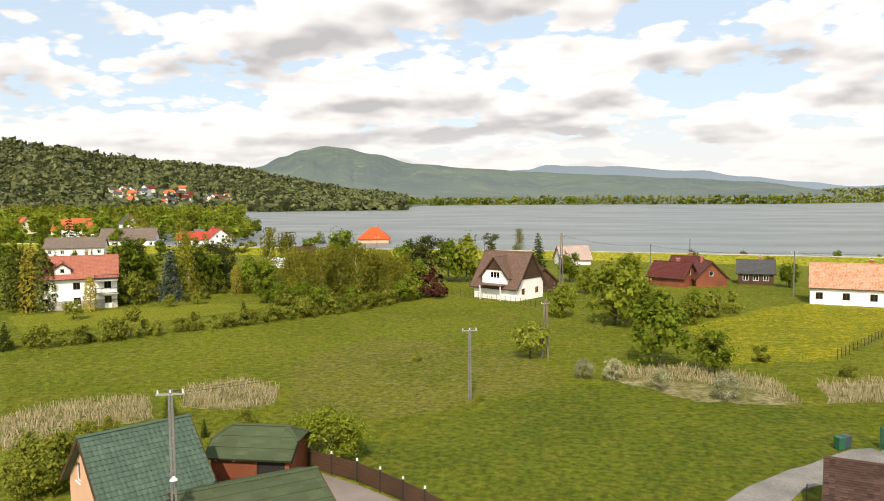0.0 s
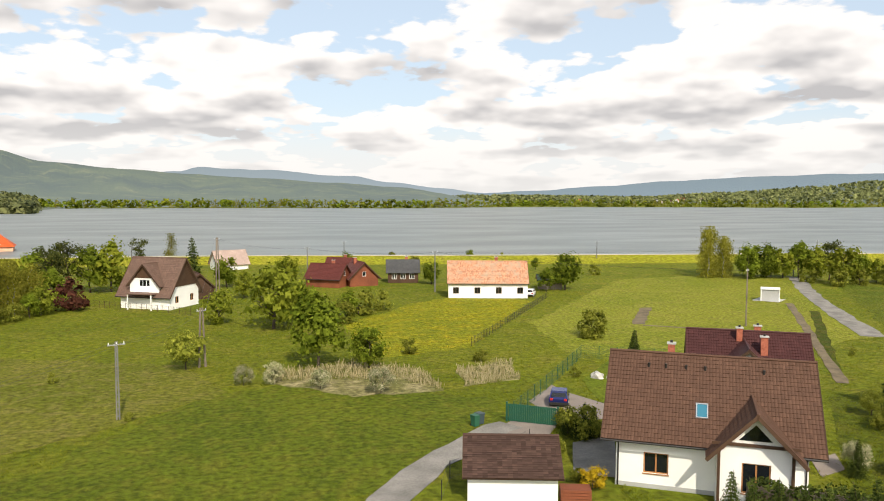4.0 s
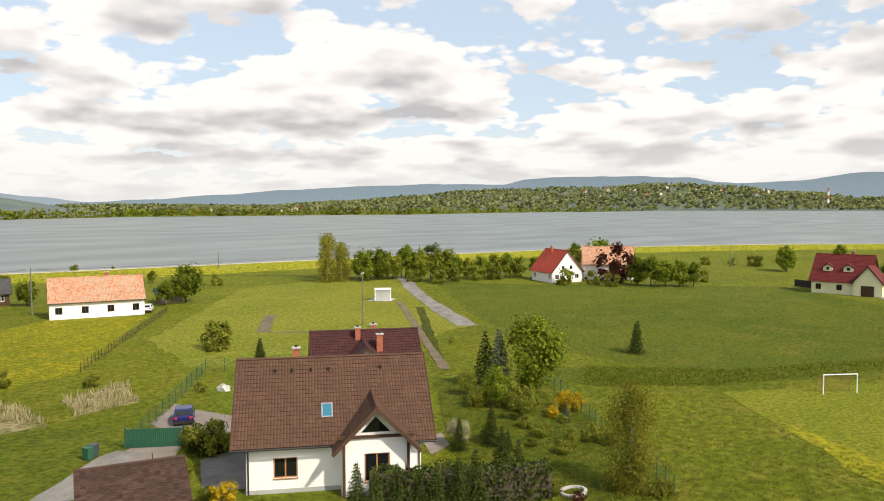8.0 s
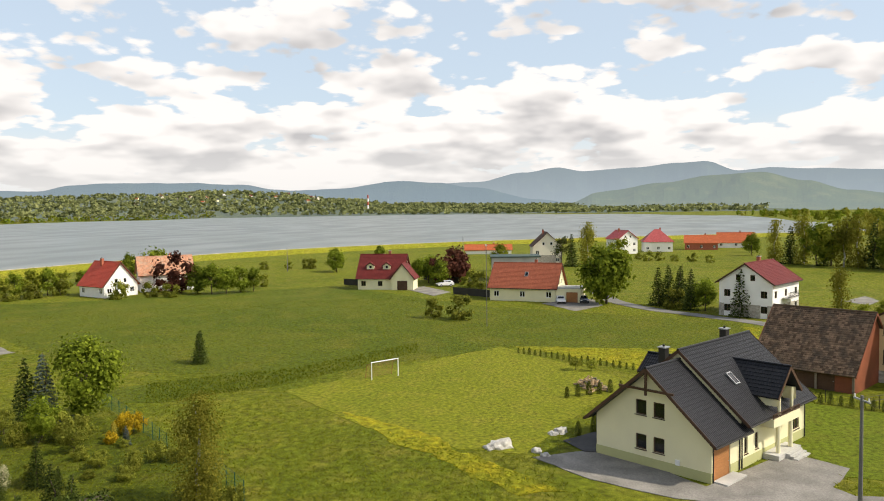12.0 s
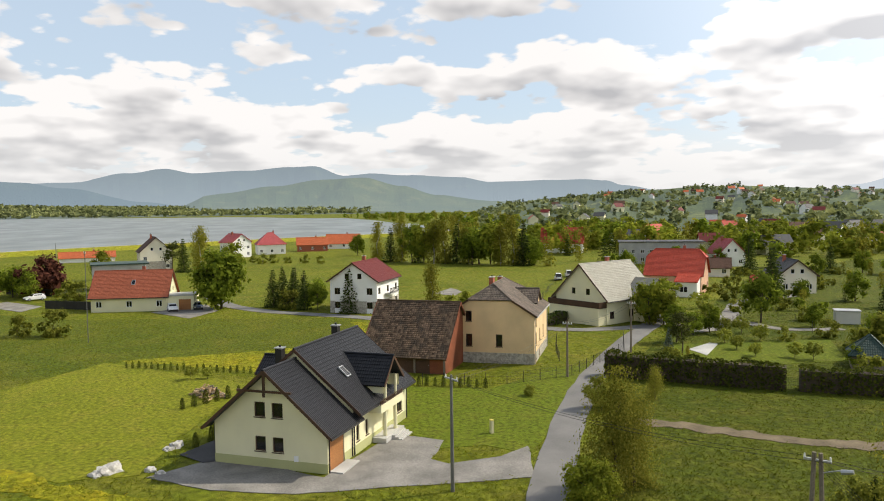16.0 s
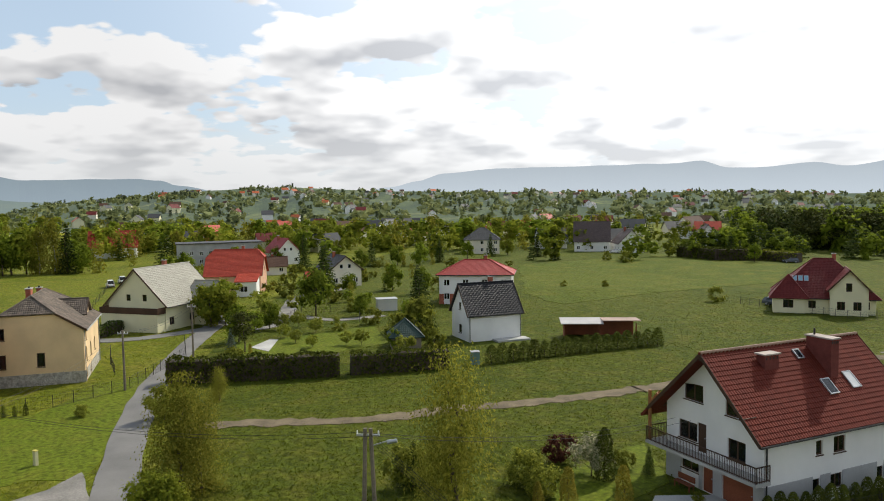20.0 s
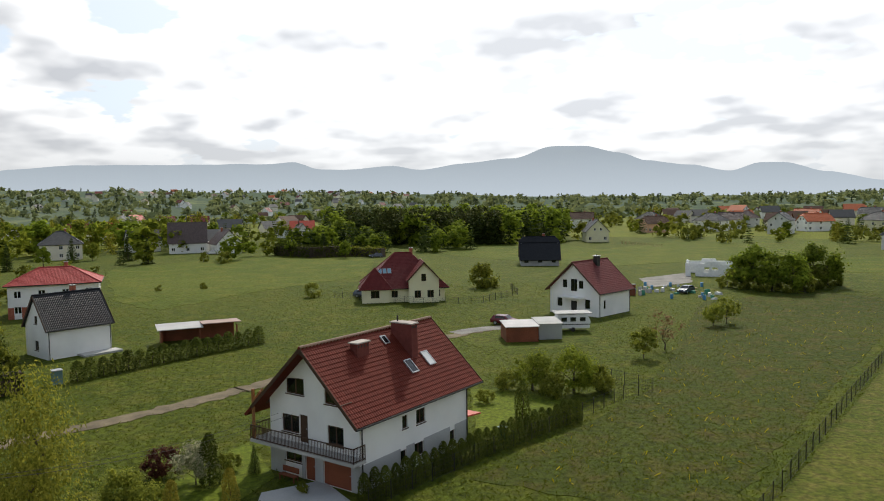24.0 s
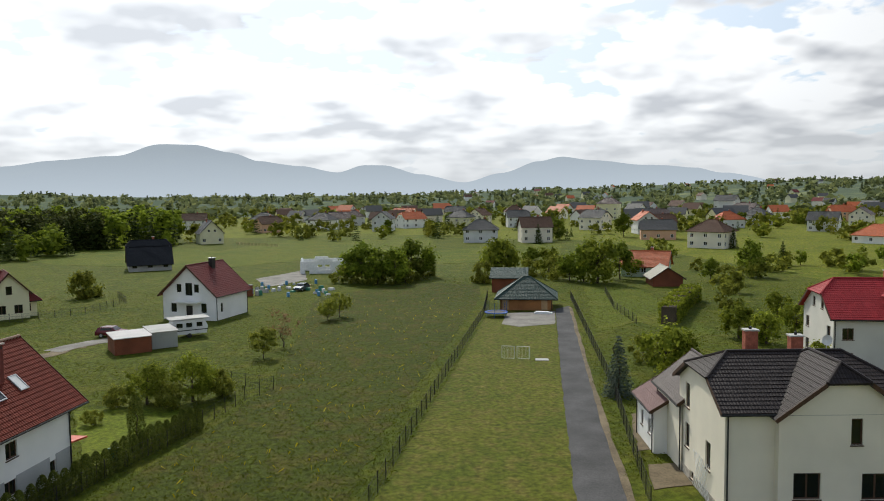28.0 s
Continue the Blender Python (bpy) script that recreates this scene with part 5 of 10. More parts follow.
def beige_house():
    """Corner towards the lane: local x to the right along the front, y away along the garden side; the corner is the origin."""
    h = thing("house", "beige rendered house with dark brown half-hipped roofs", "house", -28.2, -37.6, -197)
    dark = roof_mat("sheet_dark_brown", (0.035, 0.027, 0.025), wave=0.2, rough=0.5)
    side = roof_mat("sheet_grey_brown", (0.12, 0.10, 0.09), wave=0.2, rough=0.55)
    fr = WOOD_DARK
    # main range, ridge parallel to the front
    block(h, 10.6, 9.0, 6.95, 9.35, PLASTER_BEIGE, dark, "half", over=0.45, gover=0.4, hip=0.5, frame=fr, m=pose(5.3, 4.5, 0), plinth=(0.7, STONE), walls="fbl",
          wins={"l": [(1.4, 4.9, 0.9, 1.7, "one"), (1.4, 2.1, 0.9, 1.7, "one"), (5.6, 2.1, 0.95, 1.8, "one"), (2.6, 0.25, 0.7, 0.55, "one")],
                "f": []})
    # cross gable towards the lane
    block(h, 5.3, 7.6, 6.75, 9.55, PLASTER_BEIGE, dark, "half", over=0.4, gover=0.5, hip=0.34, frame=fr, m=pose(6.75, 2.1, 0, 0, 0, -90), walls="fbr", gutter=None, wname="gable_wall",
          wins={"r": [(0.9, 1.55, 1.6, 1.6, "two"), (4.9, 1.5, 1.6, 1.6, "two"), (4.2, 4.8, 0.68, 1.6, "one")]})
    # lower wings behind, along the garden path
    block(h, 6.2, 5.4, 5.2, 7.3, PLASTER_BEIGE, side, over=0.4, gover=0.3, frame=fr, m=pose(2.6, 11.2, 0, 0, 0, 90), walls="fbr", wname="wing_wall",
          wins={"b": [(1.6, 1.6, 0.8, 1.4, "one")]})
    block(h, 5.0, 4.6, 3.6, 5.0, PLASTER_WHITE, roof_mat("sheet_wine_grey", (0.16, 0.085, 0.08), wave=0.2), over=0.4, gover=0.4, frame=fr, m=pose(1.2, 14.2, 0, 0, 0, 90), wname="annex_wall",
          wins={"b": [(1.2, 1.2, 0.7, 1.2, "one"), (3.4, 1.2, 0.7, 1.2, "one")]})
    chimney(h, 4.2, 7.2, 7.8, 10.2, 0.85, 0.6)
    chimney(h, 7.0, 6.6, 8.0, 9.9, 0.8, 0.6)
    dish = Mesh()
    for k in range(12):
        a0, a1 = 2 * math.pi * k / 12, 2 * math.pi * (k + 1) / 12
        dish.face([(0, 0, 0), (0.36 * math.cos(a0), -0.1, 0.36 * math.sin(a0)), (0.36 * math.cos(a1), -0.1, 0.36 * math.sin(a1))])
    part("satellite_dish", Mesh().solid([pose(8.4, 5.2, 9.9) @ Vector(v) for v in dish.v], dish.f).tube((8.4, 5.2, 9.2), (8.4, 5.2, 9.9), 0.025, n=6), WHITE_PAINT, h)
    for k in range(7):
        part("trellis_slat", Mesh().bar((-0.12, 2.2 + k * 0.3, 0.2), (-0.12, 3.6 + k * 0.3, 2.6), 0.03), WHITE_PAINT, h)
        part("trellis_slat", Mesh().bar((-0.16, 3.6 + k * 0.3, 0.2), (-0.16, 2.2 + k * 0.3, 2.6), 0.03), WHITE_PAINT, h)


def house_at(name, label, x, y, ang, L, W, eave, ridge, wall, roof, kind="gable", gable=False, nf=3, ng=2, frame=WHITE_PAINT, chim=True, shift=True, group="", **k):
    """A house whose side towards the drone stands at (x, y): eaves side, or gable."""
    depth = (L if gable else W)
    p = Vector((x, y, 0))
    away = Vector((-math.sin(radians(ang)), math.cos(radians(ang)), 0))
    if away.dot(p) < 0:
        away = -away
    if shift:
        p = p + away * depth / 2
    h = thing(name, label, "house" if name not in ("shed", "barn", "garage") else name, p.x, p.y, ang + (90 if gable else 0), group=group)
    floors, z = [], 0.9
    while z + 1.25 < eave - 0.25 and len(floors) < 3:
        floors.append(z)
        z += 2.65
    wins = {}
    turn = ang + (90 if gable else 0)
    for key, n, ln, out in (("f", nf, L, -90), ("b", nf, L, 90), ("l", ng, W, 180), ("r", ng, W, 0)):
        rows = []
        normal = Vector((math.cos(radians(turn + out)), math.sin(radians(turn + out)), 0))
        if normal.dot(p) > 0.25 * p.length:                # a side that nobody sees from the lane
            wins[key] = rows
            continue
        for z in floors:
            rows += rows_of(n, 0.9, ln - 0.9, z, 1.15, 1.25) if n else []
        if key in "lr" and ng and kind in ("gable", "half") and ridge - eave > 2.4 and W > 5:
            rows += rows_of(1 if W < 8 else 2, W * 0.32, W * 0.68, eave + 0.1, 0.85, 1.05, "one")
        wins[key] = rows
    block(h, L, W, eave, ridge, wall, roof, kind, wins=wins, frame=frame, **k)
    if chim and kind != "flat":
        chimney(h, L * 0.12, W * 0.08, ridge - 1.3, ridge + 0.75)
    return h


brown_house()
brown_house_rear()
garage()
cream_house()
old_barn_and_house()
red_roof_house()
beige_house()

# ---- houses further off ----
def dormer(h, W, eave, ridge, x, v, w, wall, roof, side=-1, frame=WHITE_PAINT):
    """A small gabled dormer on a slope."""
    s = (ridge - eave) / (W / 2)
    z = eave + (ridge - eave) * v
    run = W / 2 * 0.55
    m = pose(x, side * (W / 2 * (1 - v) - run / 2), 0, 0, 0, -90 if side < 0 else 90)
    block(h, run, w, z + 1.1, z + 1.1 + w * 0.35, wall, roof, m=m, walls="fbr", z0=z - 0.1, over=0.2, gover=0.25, gutter=None, frame=frame,
          wins={"r": [(w / 2 - 0.4, z + 0.2, 0.8, 0.8, "one")]}, wname="dormer_wall")


def chalet():
    x, y, a = seat((-17.8, 145.1), (-8.8, 139.4), 8.5)
    h = thing("house", "white chalet with a steep brown roof and central gable", "house", x, y, a)
    dark = WOOD_DARK
    rf = roof_mat("tiles_chalet", (0.16, 0.10, 0.075))
    block(h, 10.2, 8.5, 3.1, 8.8, PLASTER_WHITE, rf, over=0.7, gover=0.6, frame=WOOD_WARM,
          wins={"f": [(3.4, 1.0, 0.9, 0.9, "two"), (5.6, 1.0, 0.9, 0.9, "two")], "r": rows_of(2, 1.5, 7, 1.0, 1.1, 1.2), "l": rows_of(2, 1.5, 7, 1.0, 1.1, 1.2)})
    block(h, 4.4, 6.0, 4.6, 8.0, PLASTER_WHITE, rf, over=0.5, gover=0.5, m=pose(0, -2.15, 0, 0, 0, -90), walls="fbr", gutter=None, frame=WHITE_PAINT,
          wins={"r": [(1.9, 4.0, 2.2, 1.2, "three"), (2.6, 6.1, 0.8, 0.9, "one")]})
    part("gable_boards", Mesh().solid([(-2.0, -4.42, 5.5), (2.0, -4.42, 5.5), (0, -4.42, 7.75), (-2.0, -4.36, 5.5), (2.0, -4.36, 5.5), (0, -4.36, 7.75)],
                                      [(0, 1, 2), (5, 4, 3), (0, 3, 4, 1), (1, 4, 5, 2), (2, 5, 3, 0)]), dark, h)
    part("porch_roof", Mesh().box(-2.6, -6.0, 2.75, 2.6, -4.42, 2.9, pose(0, 0, 0)), rf, h)
    for u in (-2.4, 2.4):
        part("porch_post", Mesh().box(u - 0.08, -5.9, 0, u + 0.08, -5.74, 2.75), WHITE_PAINT, h)
    part("end_gable", Mesh().solid([(5.13, -3.4, 3.9), (5.13, 3.4, 3.9), (5.13, 0, 8.4), (5.19, -3.4, 3.9), (5.19, 3.4, 3.9), (5.19, 0, 8.4)],
                                   [(0, 1, 2), (5, 4, 3), (0, 3, 4, 1), (1, 4, 5, 2), (2, 5, 3, 0)]), dark, h)


chalet()
x, y, a = seat((42.4, 142.2), (57.8, 137.7), 8)
farm = house_at("farmhouse", "long white farmhouse under a weathered clay tile roof", x, y, a, 15.6, 8, 3.3, 7.0, PLASTER_WHITE, R_CLAY, nf=4, shift=False, frame=WOOD_DARK, over=0.4, gover=0.3)

# north, towards the lake
house_at("shed", "dark timber shed with a steep brown roof", -4.4, 153, 15, 6, 5.5, 2.4, 5.0, WOOD_DARK, R_BROWN, gable=True, nf=0, ng=0, chim=False, gutter=None)
house_at("cabin", "red-brown holiday cabin with a wine red roof", 20.9, 166, -35, 8, 6, 2.3, 5.0, WOOD_RED, roof_mat("tiles_maroon", (0.115, 0.034, 0.028)), nf=2, ng=1)
house_at("cabin", "small red-brown holiday cabin beside another", 26.5, 183, -35, 7, 5.5, 2.1, 4.9, WOOD_RED, MATS["tiles_maroon"], nf=2, ng=1)
house_at("cabin", "brown timber cabin with its gable to the meadow", 30.2, 166, 10, 7.5, 6.6, 2.1, 5.3, WOOD_RED, roof_mat("tiles_cabin", (0.14, 0.05, 0.04)), gable=True, ng=2)
house_at("cabin", "dark timber cabin with a grey roof", 40, 170, -12, 7, 6, 2.8, 5.1, WOOD_DARK, R_GREY, nf=3)
house_at("cabin", "pale roofed steep cabin near the flood bank", 2.7, 212, 20, 8.5, 6, 1.9, 5.1, WHITE_PAINT, roof_mat("tiles_pale_rose", (0.44, 0.33, 0.28)), nf=2, chim=False)
house_at("shed", "low brown boathouse sheds near the bank", -82, 226, 12, 8, 6, 2.4, 3.6, WOOD_RED, R_BROWN, nf=0, ng=0, chim=False, gutter=None)
house_at("shed", "low dark shed behind the farmhouse", 68, 150, -20, 5, 4, 2.2, 3.0, WOOD_GREY, R_TEAL, nf=0, ng=0, chim=False, gutter=None)
house_at("shed", "grey roofed outbuilding behind the farmhouse", 60, 160, -15, 9, 6, 2.6, 4.6, WOOD_GREY, R_TEAL, nf=0, ng=0, chim=False, gutter=None)

# west village
h = house_at("house", "large white house with a salmon roof and balconies", -85.5, 121, 32, 13, 9, 5.9, 9.2, PLASTER_WHITE, roof_mat("tiles_salmon", (0.40, 0.15, 0.10)), nf=3, plinth=(1.6, STONE), frame=WOOD_DARK)
dormer(h, 9, 5.9, 9.2, -2.2, 0.12, 2.6, PLASTER_WHITE, MATS["tiles_salmon"])
for z in (2.6, 5.0):
    part("balcony", Mesh().box(3.0, -6.0, z, 6.8, -4.52, z + 0.18), CONCRETE, h)
    railing(h, [(3.0, -4.55), (3.0, -5.95), (6.75, -5.95), (6.75, -4.55)], z + 0.18, 0.95, METAL_DARK, 0.2)
house_at("house", "pale yellow house with an orange tile roof", -287, 367, 58, 11, 9.5, 4.2, 9, PLASTER_CREAM, R_ORANGE, gable=True, group="village houses")
house_at("house", "white house with an orange and brown roof", -240, 342, 22, 15, 10, 4.2, 8.9, PLASTER_WHITE, R_ORANGE, group="village houses")
house_at("house", "white house with a grey roof above the gardens", -235, 385, 50, 12, 10, 5.0, 9.2, PLASTER_WHITE, R_GREY, gable=True, group="village houses")
house_at("house", "long low white house with a grey-brown roof", -162, 229, 25, 18, 9, 3.2, 6.2, PLASTER_WHITE, roof_mat("tiles_taupe", (0.20, 0.155, 0.125)), nf=5, group="village houses")
house_at("house", "wide white house with a brown roof", -167, 268, 20, 20, 10, 3.4, 7.4, PLASTER_WHITE, MATS["tiles_taupe"], nf=5, group="village houses")
house_at("house", "white house with a bright red roof", -137, 285, 40, 13, 9, 3.0, 6.6, PLASTER_WHITE, R_BRIGHT, gable=True, group="village houses")
house_at("house", "low house with a bright red roof beside the track", -150, 287, 15, 12, 8, 2.4, 5.2, PLASTER_WHITE, R_BRIGHT, group="village houses")
house_at("house", "house with a bright orange hipped roof by the bank", -76.6, 296, 10, 12, 9, 2.4, 6.4, PLASTER_SALMON, roof_mat("tiles_flame", (0.58, 0.115, 0.035)), "hip", group="village houses")
house_at("pavilion", "low white pavilion roof among the trees", -77, 197, 20, 8.5, 5, 2.2, 2.9, WHITE_PAINT, WHITE_PAINT, "flat", nf=0, ng=0, chim=False)
house_at("house", "small house with an orange roof in the village", -262, 360, 15, 10, 8, 2.4, 5.4, PLASTER_WHITE, R_ORANGE, group="village houses")

# east, along the lane
h = house_at("house", "house with a bright red roof behind hedges", 159, 117, -20, 10, 9, 3.2, 8.3, PLASTER_WHITE, R_BRIGHT, gable=True, nf=2)
h = house_at("house", "white house with an orange clay roof", 172, 113, -50, 13, 9, 4.6, 8.7, PLASTER_WHITE, R_CLAY, nf=3)
h = house_at("house", "cream house with a dark red roof and dormers", 180, 58.5, -86, 11.5, 9.5, 3.4, 8.6, PLASTER_CREAM, R_WINE, nf=3, frame=WOOD_DARK, over=0.6)
for u in (-2.8, 1.4):
    dormer(h, 9.5, 3.4, 8.6, u, 0.3, 1.9, PLASTER_CREAM, R_WINE)
block(h, 5.5, 5.5, 3.3, 6.6, PLASTER_CREAM, R_WINE, over=0.5, gover=0.4, m=pose(5.9, -3.0, 0, 0, 0, -90), walls="fbr", gutter=None,
      doors={"r": [(1.4, 0, 2.6, 2.3, WOOD_DARK)]})
h = house_at("house", "cream house with an orange-red roof and flat garage", 160.8, 20.5, -99, 14.5, 9, 3.3, 7.9, PLASTER_CREAM, roof_mat("tiles_brick", (0.33, 0.10, 0.055)), nf=3, over=0.5)
roof_window(h, 9, 3.3, 7.9, 0.4, 0.5)
block(h, 6.0, 4.6, 2.9, 3.0, PLASTER_CREAM, CONCRETE, "flat", m=pose(9.5, -2.0, 0), over=0.15, gover=0.15, wname="garage_wall", doors={"f": [(3.0, 0, 2.4, 2.2, WOOD_WARM)]})
house_at("house", "grey modern house with a flat dark roof", 206, 28, -80, 13, 10, 6.4, 6.6, PLASTER_GREY, R_TEAL, "flat", nf=3, over=0.4, gover=0.4)
house_at("house", "brown gabled two-storey house near the bank", 267, 25, -78, 11, 10, 6.6, 11.2, PLASTER_BEIGE, R_BROWN, gable=True, plinth=(3.2, STONE))
house_at("house", "long low building with an orange roof", 325, 56, -80, 20, 8, 2.0, 4.0, PLASTER_WHITE, R_ORANGE, nf=4)
house_at("house", "white house with a rose red roof on the lake side", 326, -3, -60, 10, 9, 6.6, 9.8, PLASTER_WHITE, R_ROSE, gable=True)
house_at("house", "white house with a rose red hipped roof", 342, -16, -85, 12, 10, 4.8, 9.5, PLASTER_WHITE, R_ROSE, "hip")
house_at("house", "brick house with an orange roof near the lake", 355, -35, -95, 14, 9, 3.4, 6.4, BRICK_RED, R_ORANGE)
house_at("house", "house with a bright orange roof behind the trees", 372, -52, -95, 16, 9, 2.9, 7.0, PLASTER_WHITE, R_ORANGE)
h = house_at("house", "white house with a wine red roof and grey base", 142.5, -21.5, -121, 12.5, 9.5, 6.4, 9.6, PLASTER_WHITE, R_WINE, gable=True, plinth=(2.3, STONE), frame=WOOD_DARK)
part("balcony", Mesh().box(-2.0, -6.0, 3.2, 3.0, -4.78, 3.4), CONCRETE, h)
railing(h, [(-2.0, -5.95), (2.95, -5.95)], 3.4, 0.95, METAL_DARK, 0.2)
h = house_at("house", "cream house with a pale sheet roof and dark terrace", 118.0, -56.8, -157, 13, 11.2, 4.6, 9.9, PLASTER_CREAM, R_SHEETPALE, gable=True, nf=3, ng=3, frame=WOOD_DARK, over=0.7)
part("terrace", Mesh().box(-8.4, -5.5, 0, -6.52, 5.5, 2.9), PLASTER_CREAM, h)
part("balustrade", Mesh().box(-8.5, -5.7, 2.9, -8.35, 5.7, 3.9).box(-8.35, -5.7, 2.9, -6.55, -5.55, 3.9).box(-8.35, 5.55, 2.9, -6.55, 5.7, 3.9), WOOD_DARK, h, "dark planked balustrade")
block(h, 4, 4.5, 5.0, 7.2, PLASTER_CREAM, R_SHEETPALE, over=0.4, gover=0.5, m=pose(3.0, -6.6, 0, 0, 0, -90), walls="fbr", gutter=None, doors={"r": [(1.6, 1.6, 1.2, 2.2, WOOD_WARM)]}, wname="porch_wall")
st = Mesh()
for k in range(8):
    st.box(2.2, -8.7 - 0.3 * (k + 1), 0, 3.8, -8.7 - 0.3 * k, 1.5 - 0.18 * k)
part("steps", st, CONCRETE, h)
h = house_at("house", "house with an orange-red roof and white annex", 147, -93, -132, 12, 11, 4.6, 9.7, PLASTER_SALMON, R_BRIGHT, "half", nf=3)
block(h, 4.5, 5, 3.4, 4.6, PLASTER_WHITE, R_BRIGHT, "shed", m=pose(3.5, -8.0, 0), over=0.3, gover=0.2, gutter=None, wname="annex_wall", wins={"f": [(1.0, 1.0, 1.6, 1.3, "two")]})
house_at("house", "house with bright red roofs behind tall trees", 290, -131, -120, 17, 9, 4.6, 10.4, PLASTER_WHITE, R_BRIGHT)
house_at("school", "long grey flat-roofed block with rows of windows", 222, -136, -118, 27, 12, 7.2, 7.4, PLASTER_GREY, R_GREY, "flat", nf=9, ng=3, over=0.4, gover=0.4)
house_at("house", "white house with a red roof and pointed gable", 204, -150, -100, 9, 8.5, 4.4, 8.6, PLASTER_WHITE, R_ROSE, gable=True)
house_at("house", "low house with a brown roof between gardens", 178, -124, -125, 10, 8, 2.7, 4.9, PLASTER_BEIGE, R_BROWN, nf=2)
house_at("house", "beige house with a grey roof", 138, -118, -110, 10, 8, 4.2, 7.3, PLASTER_BEIGE, R_GREY, gable=True)
house_at("shed", "small shed with a red roof", 142, -113, -120, 5, 4, 2.2, 3.6, WOOD_RED, R_BRIGHT, nf=0, ng=0, chim=False, gutter=None)
house_at("house", "white two-storey house with a low red hipped roof", 93.0, -112.0, -146, 14, 9, 6.0, 8.3, PLASTER_WHITE, roof_mat("sheet_red", (0.40, 0.07, 0.06)), "hip", nf=4, plinth=(2.0, BRICK_RED))
h = house_at("house", "small white house with a black tiled roof", 66.6, -84.6, -117, 8.2, 6.4, 4.2, 8.0, PLASTER_WHITE, R_BLACK, nf=0, ng=1, frame=WOOD_DARK, over=0.4, gover=0.35)
door(h, pose(-4.0, -3.14, 0), 4.9, 0.1, 1.6, 2.1, METAL_DARK)
part("terrace", Mesh().box(-0.5, -5.2, 0, 4.6, -3.2, 0.25), CONCRETE, h)
h = thing("carport", "long open wood store with pale sheet roofs", "shed", 56.3, -95.8, -143)
for u, v in ((-5, -1.6), (0, -1.6), (5, -1.6), (-5, 1.6), (0, 1.6), (5, 1.6)):
    part("post", Mesh().box(u - 0.08, v - 0.08, 0, u + 0.08, v + 0.08, 2.2), WOOD_RED, h)
part("back_wall", Mesh().box(-5, 1.7, 0, 5, 1.78, 2.2), WOOD_RED, h)
part("side_wall", Mesh().box(-5.1, -1.5, 0, -5.02, 1.5, 1.6), WOOD_RED, h)
part("roof_sheet", Mesh().box(-5.6, -2.2, 2.2, 0.4, 2.2, 2.3, pose(0, 0, 0.1, 3)), mat("sheet_white", (0.42, 0.40, 0.38), 0.5, vary=0.12), h)
part("roof_sheet", Mesh().box(0.3, -2.2, 2.2, 5.6, 2.2, 2.3, pose(0, 0, 0.28, -3)), mat("sheet_rust", (0.36, 0.24, 0.19), 0.6, vary=0.2), h)
h = house_at("bungalow", "cream bungalow with a large wine red hipped roof", 37.3, -137, -160, 15, 12, 3.3, 8.9, PLASTER_CREAM, R_WINE, "hip", nf=4, ng=3, frame=WOOD_DARK, over=0.7)
block(h, 6.4, 5.6, 4.6, 7.6, PLASTER_CREAM, R_WINE, over=0.5, gover=0.5, m=pose(3.4, -4.4, 0, 0, 0, -90), walls="fbr", gutter=None, frame=WOOD_DARK, wname="gable_wall",
      wins={"r": [(1.0, 0.9, 1.2, 1.4, "two"), (3.4, 0.9, 1.2, 1.4, "two"), (2.3, 4.0, 0.9, 1.4, "one")]})
block(h, 4.6, 5.0, 3.3, 6.4, PLASTER_CREAM, R_WINE, "hip", over=0.6, m=pose(-5.6, -4.2, 0, 0, 0, -90), walls="fbr", gutter=None, frame=WOOD_DARK, wname="wing_wall", wins={"r": [(1.6, 0.9, 1.6, 1.4, "two")]})
for u in (-4.6, -3.7, -2.8):
    roof_window(h, 12, 3.3, 8.9, u, 0.42, -1, 0.7, 1.2, glass=mat("blue_glass", (0.25, 0.42, 0.5), 0.1, vary=0.05, bump=0))
house_at("house", "beige flat-topped block behind the orchard", 179, -220, -141, 13, 11, 5.6, 9.6, PLASTER_BEIGE, R_GREY, "hip", ng=3)
house_at("house", "white house with a grey-brown roof", 150, -250, -150, 13, 10, 4.4, 11.2, PLASTER_WHITE, roof_mat("tiles_dusk", (0.14, 0.105, 0.095)), nf=3)
house_at("house", "white house with a steep gable", 134, -251, -138, 12, 9, 3.8, 8.5, PLASTER_WHITE, MATS["tiles_dusk"], gable=True)
house_at("house", "white house with a grey-brown roof at the field edge", 126, -300, -150, 14, 9, 3.6, 8.8, PLASTER_WHITE, MATS["tiles_dusk"], gable=True)
house_at("house", "white house with a red roof at the field edge", 110, -301, -160, 14, 9, 3.6, 8.8, PLASTER_WHITE, R_ROSE, gable=True)

# south
h = thing("house", "new white house with a wine red roof and porch", "house", 3.0, -129.6, -123)
block(h, 9.2, 9.7, 4.4, 8.7, PLASTER_WHITE, R_WINE, over=0.6, gover=0.6, frame=METAL_DARK,
      wins={"l": [(1.5, 1.2, 1.0, 1.5, "one"), (7.0, 1.2, 1.0, 1.5, "one"), (2.6, 4.4, 0.9, 1.3, "one"), (5.8, 4.4, 0.9, 1.3, "one"), (4.2, 3.9, 1.3, 2.0, "two")],
            "f": [(1.4, 1.2, 0.6, 1.4, "one")]}, doors={"l": [(4.25, 0.1, 1.2, 2.2, METAL_DARK)]})
part("porch_roof", Mesh().box(-6.0, -2.2, 2.85, -4.62, 2.2, 3.05), PLASTER_WHITE, h)
chimney(h, 0.8, -0.8, 7.4, 9.4, 0.9, 0.7, METAL_DARK, METAL_GREY)
part("lamp_step", Mesh().box(-6.0, -1.2, 0, -4.62, 1.2, 0.15), CONCRETE, h)
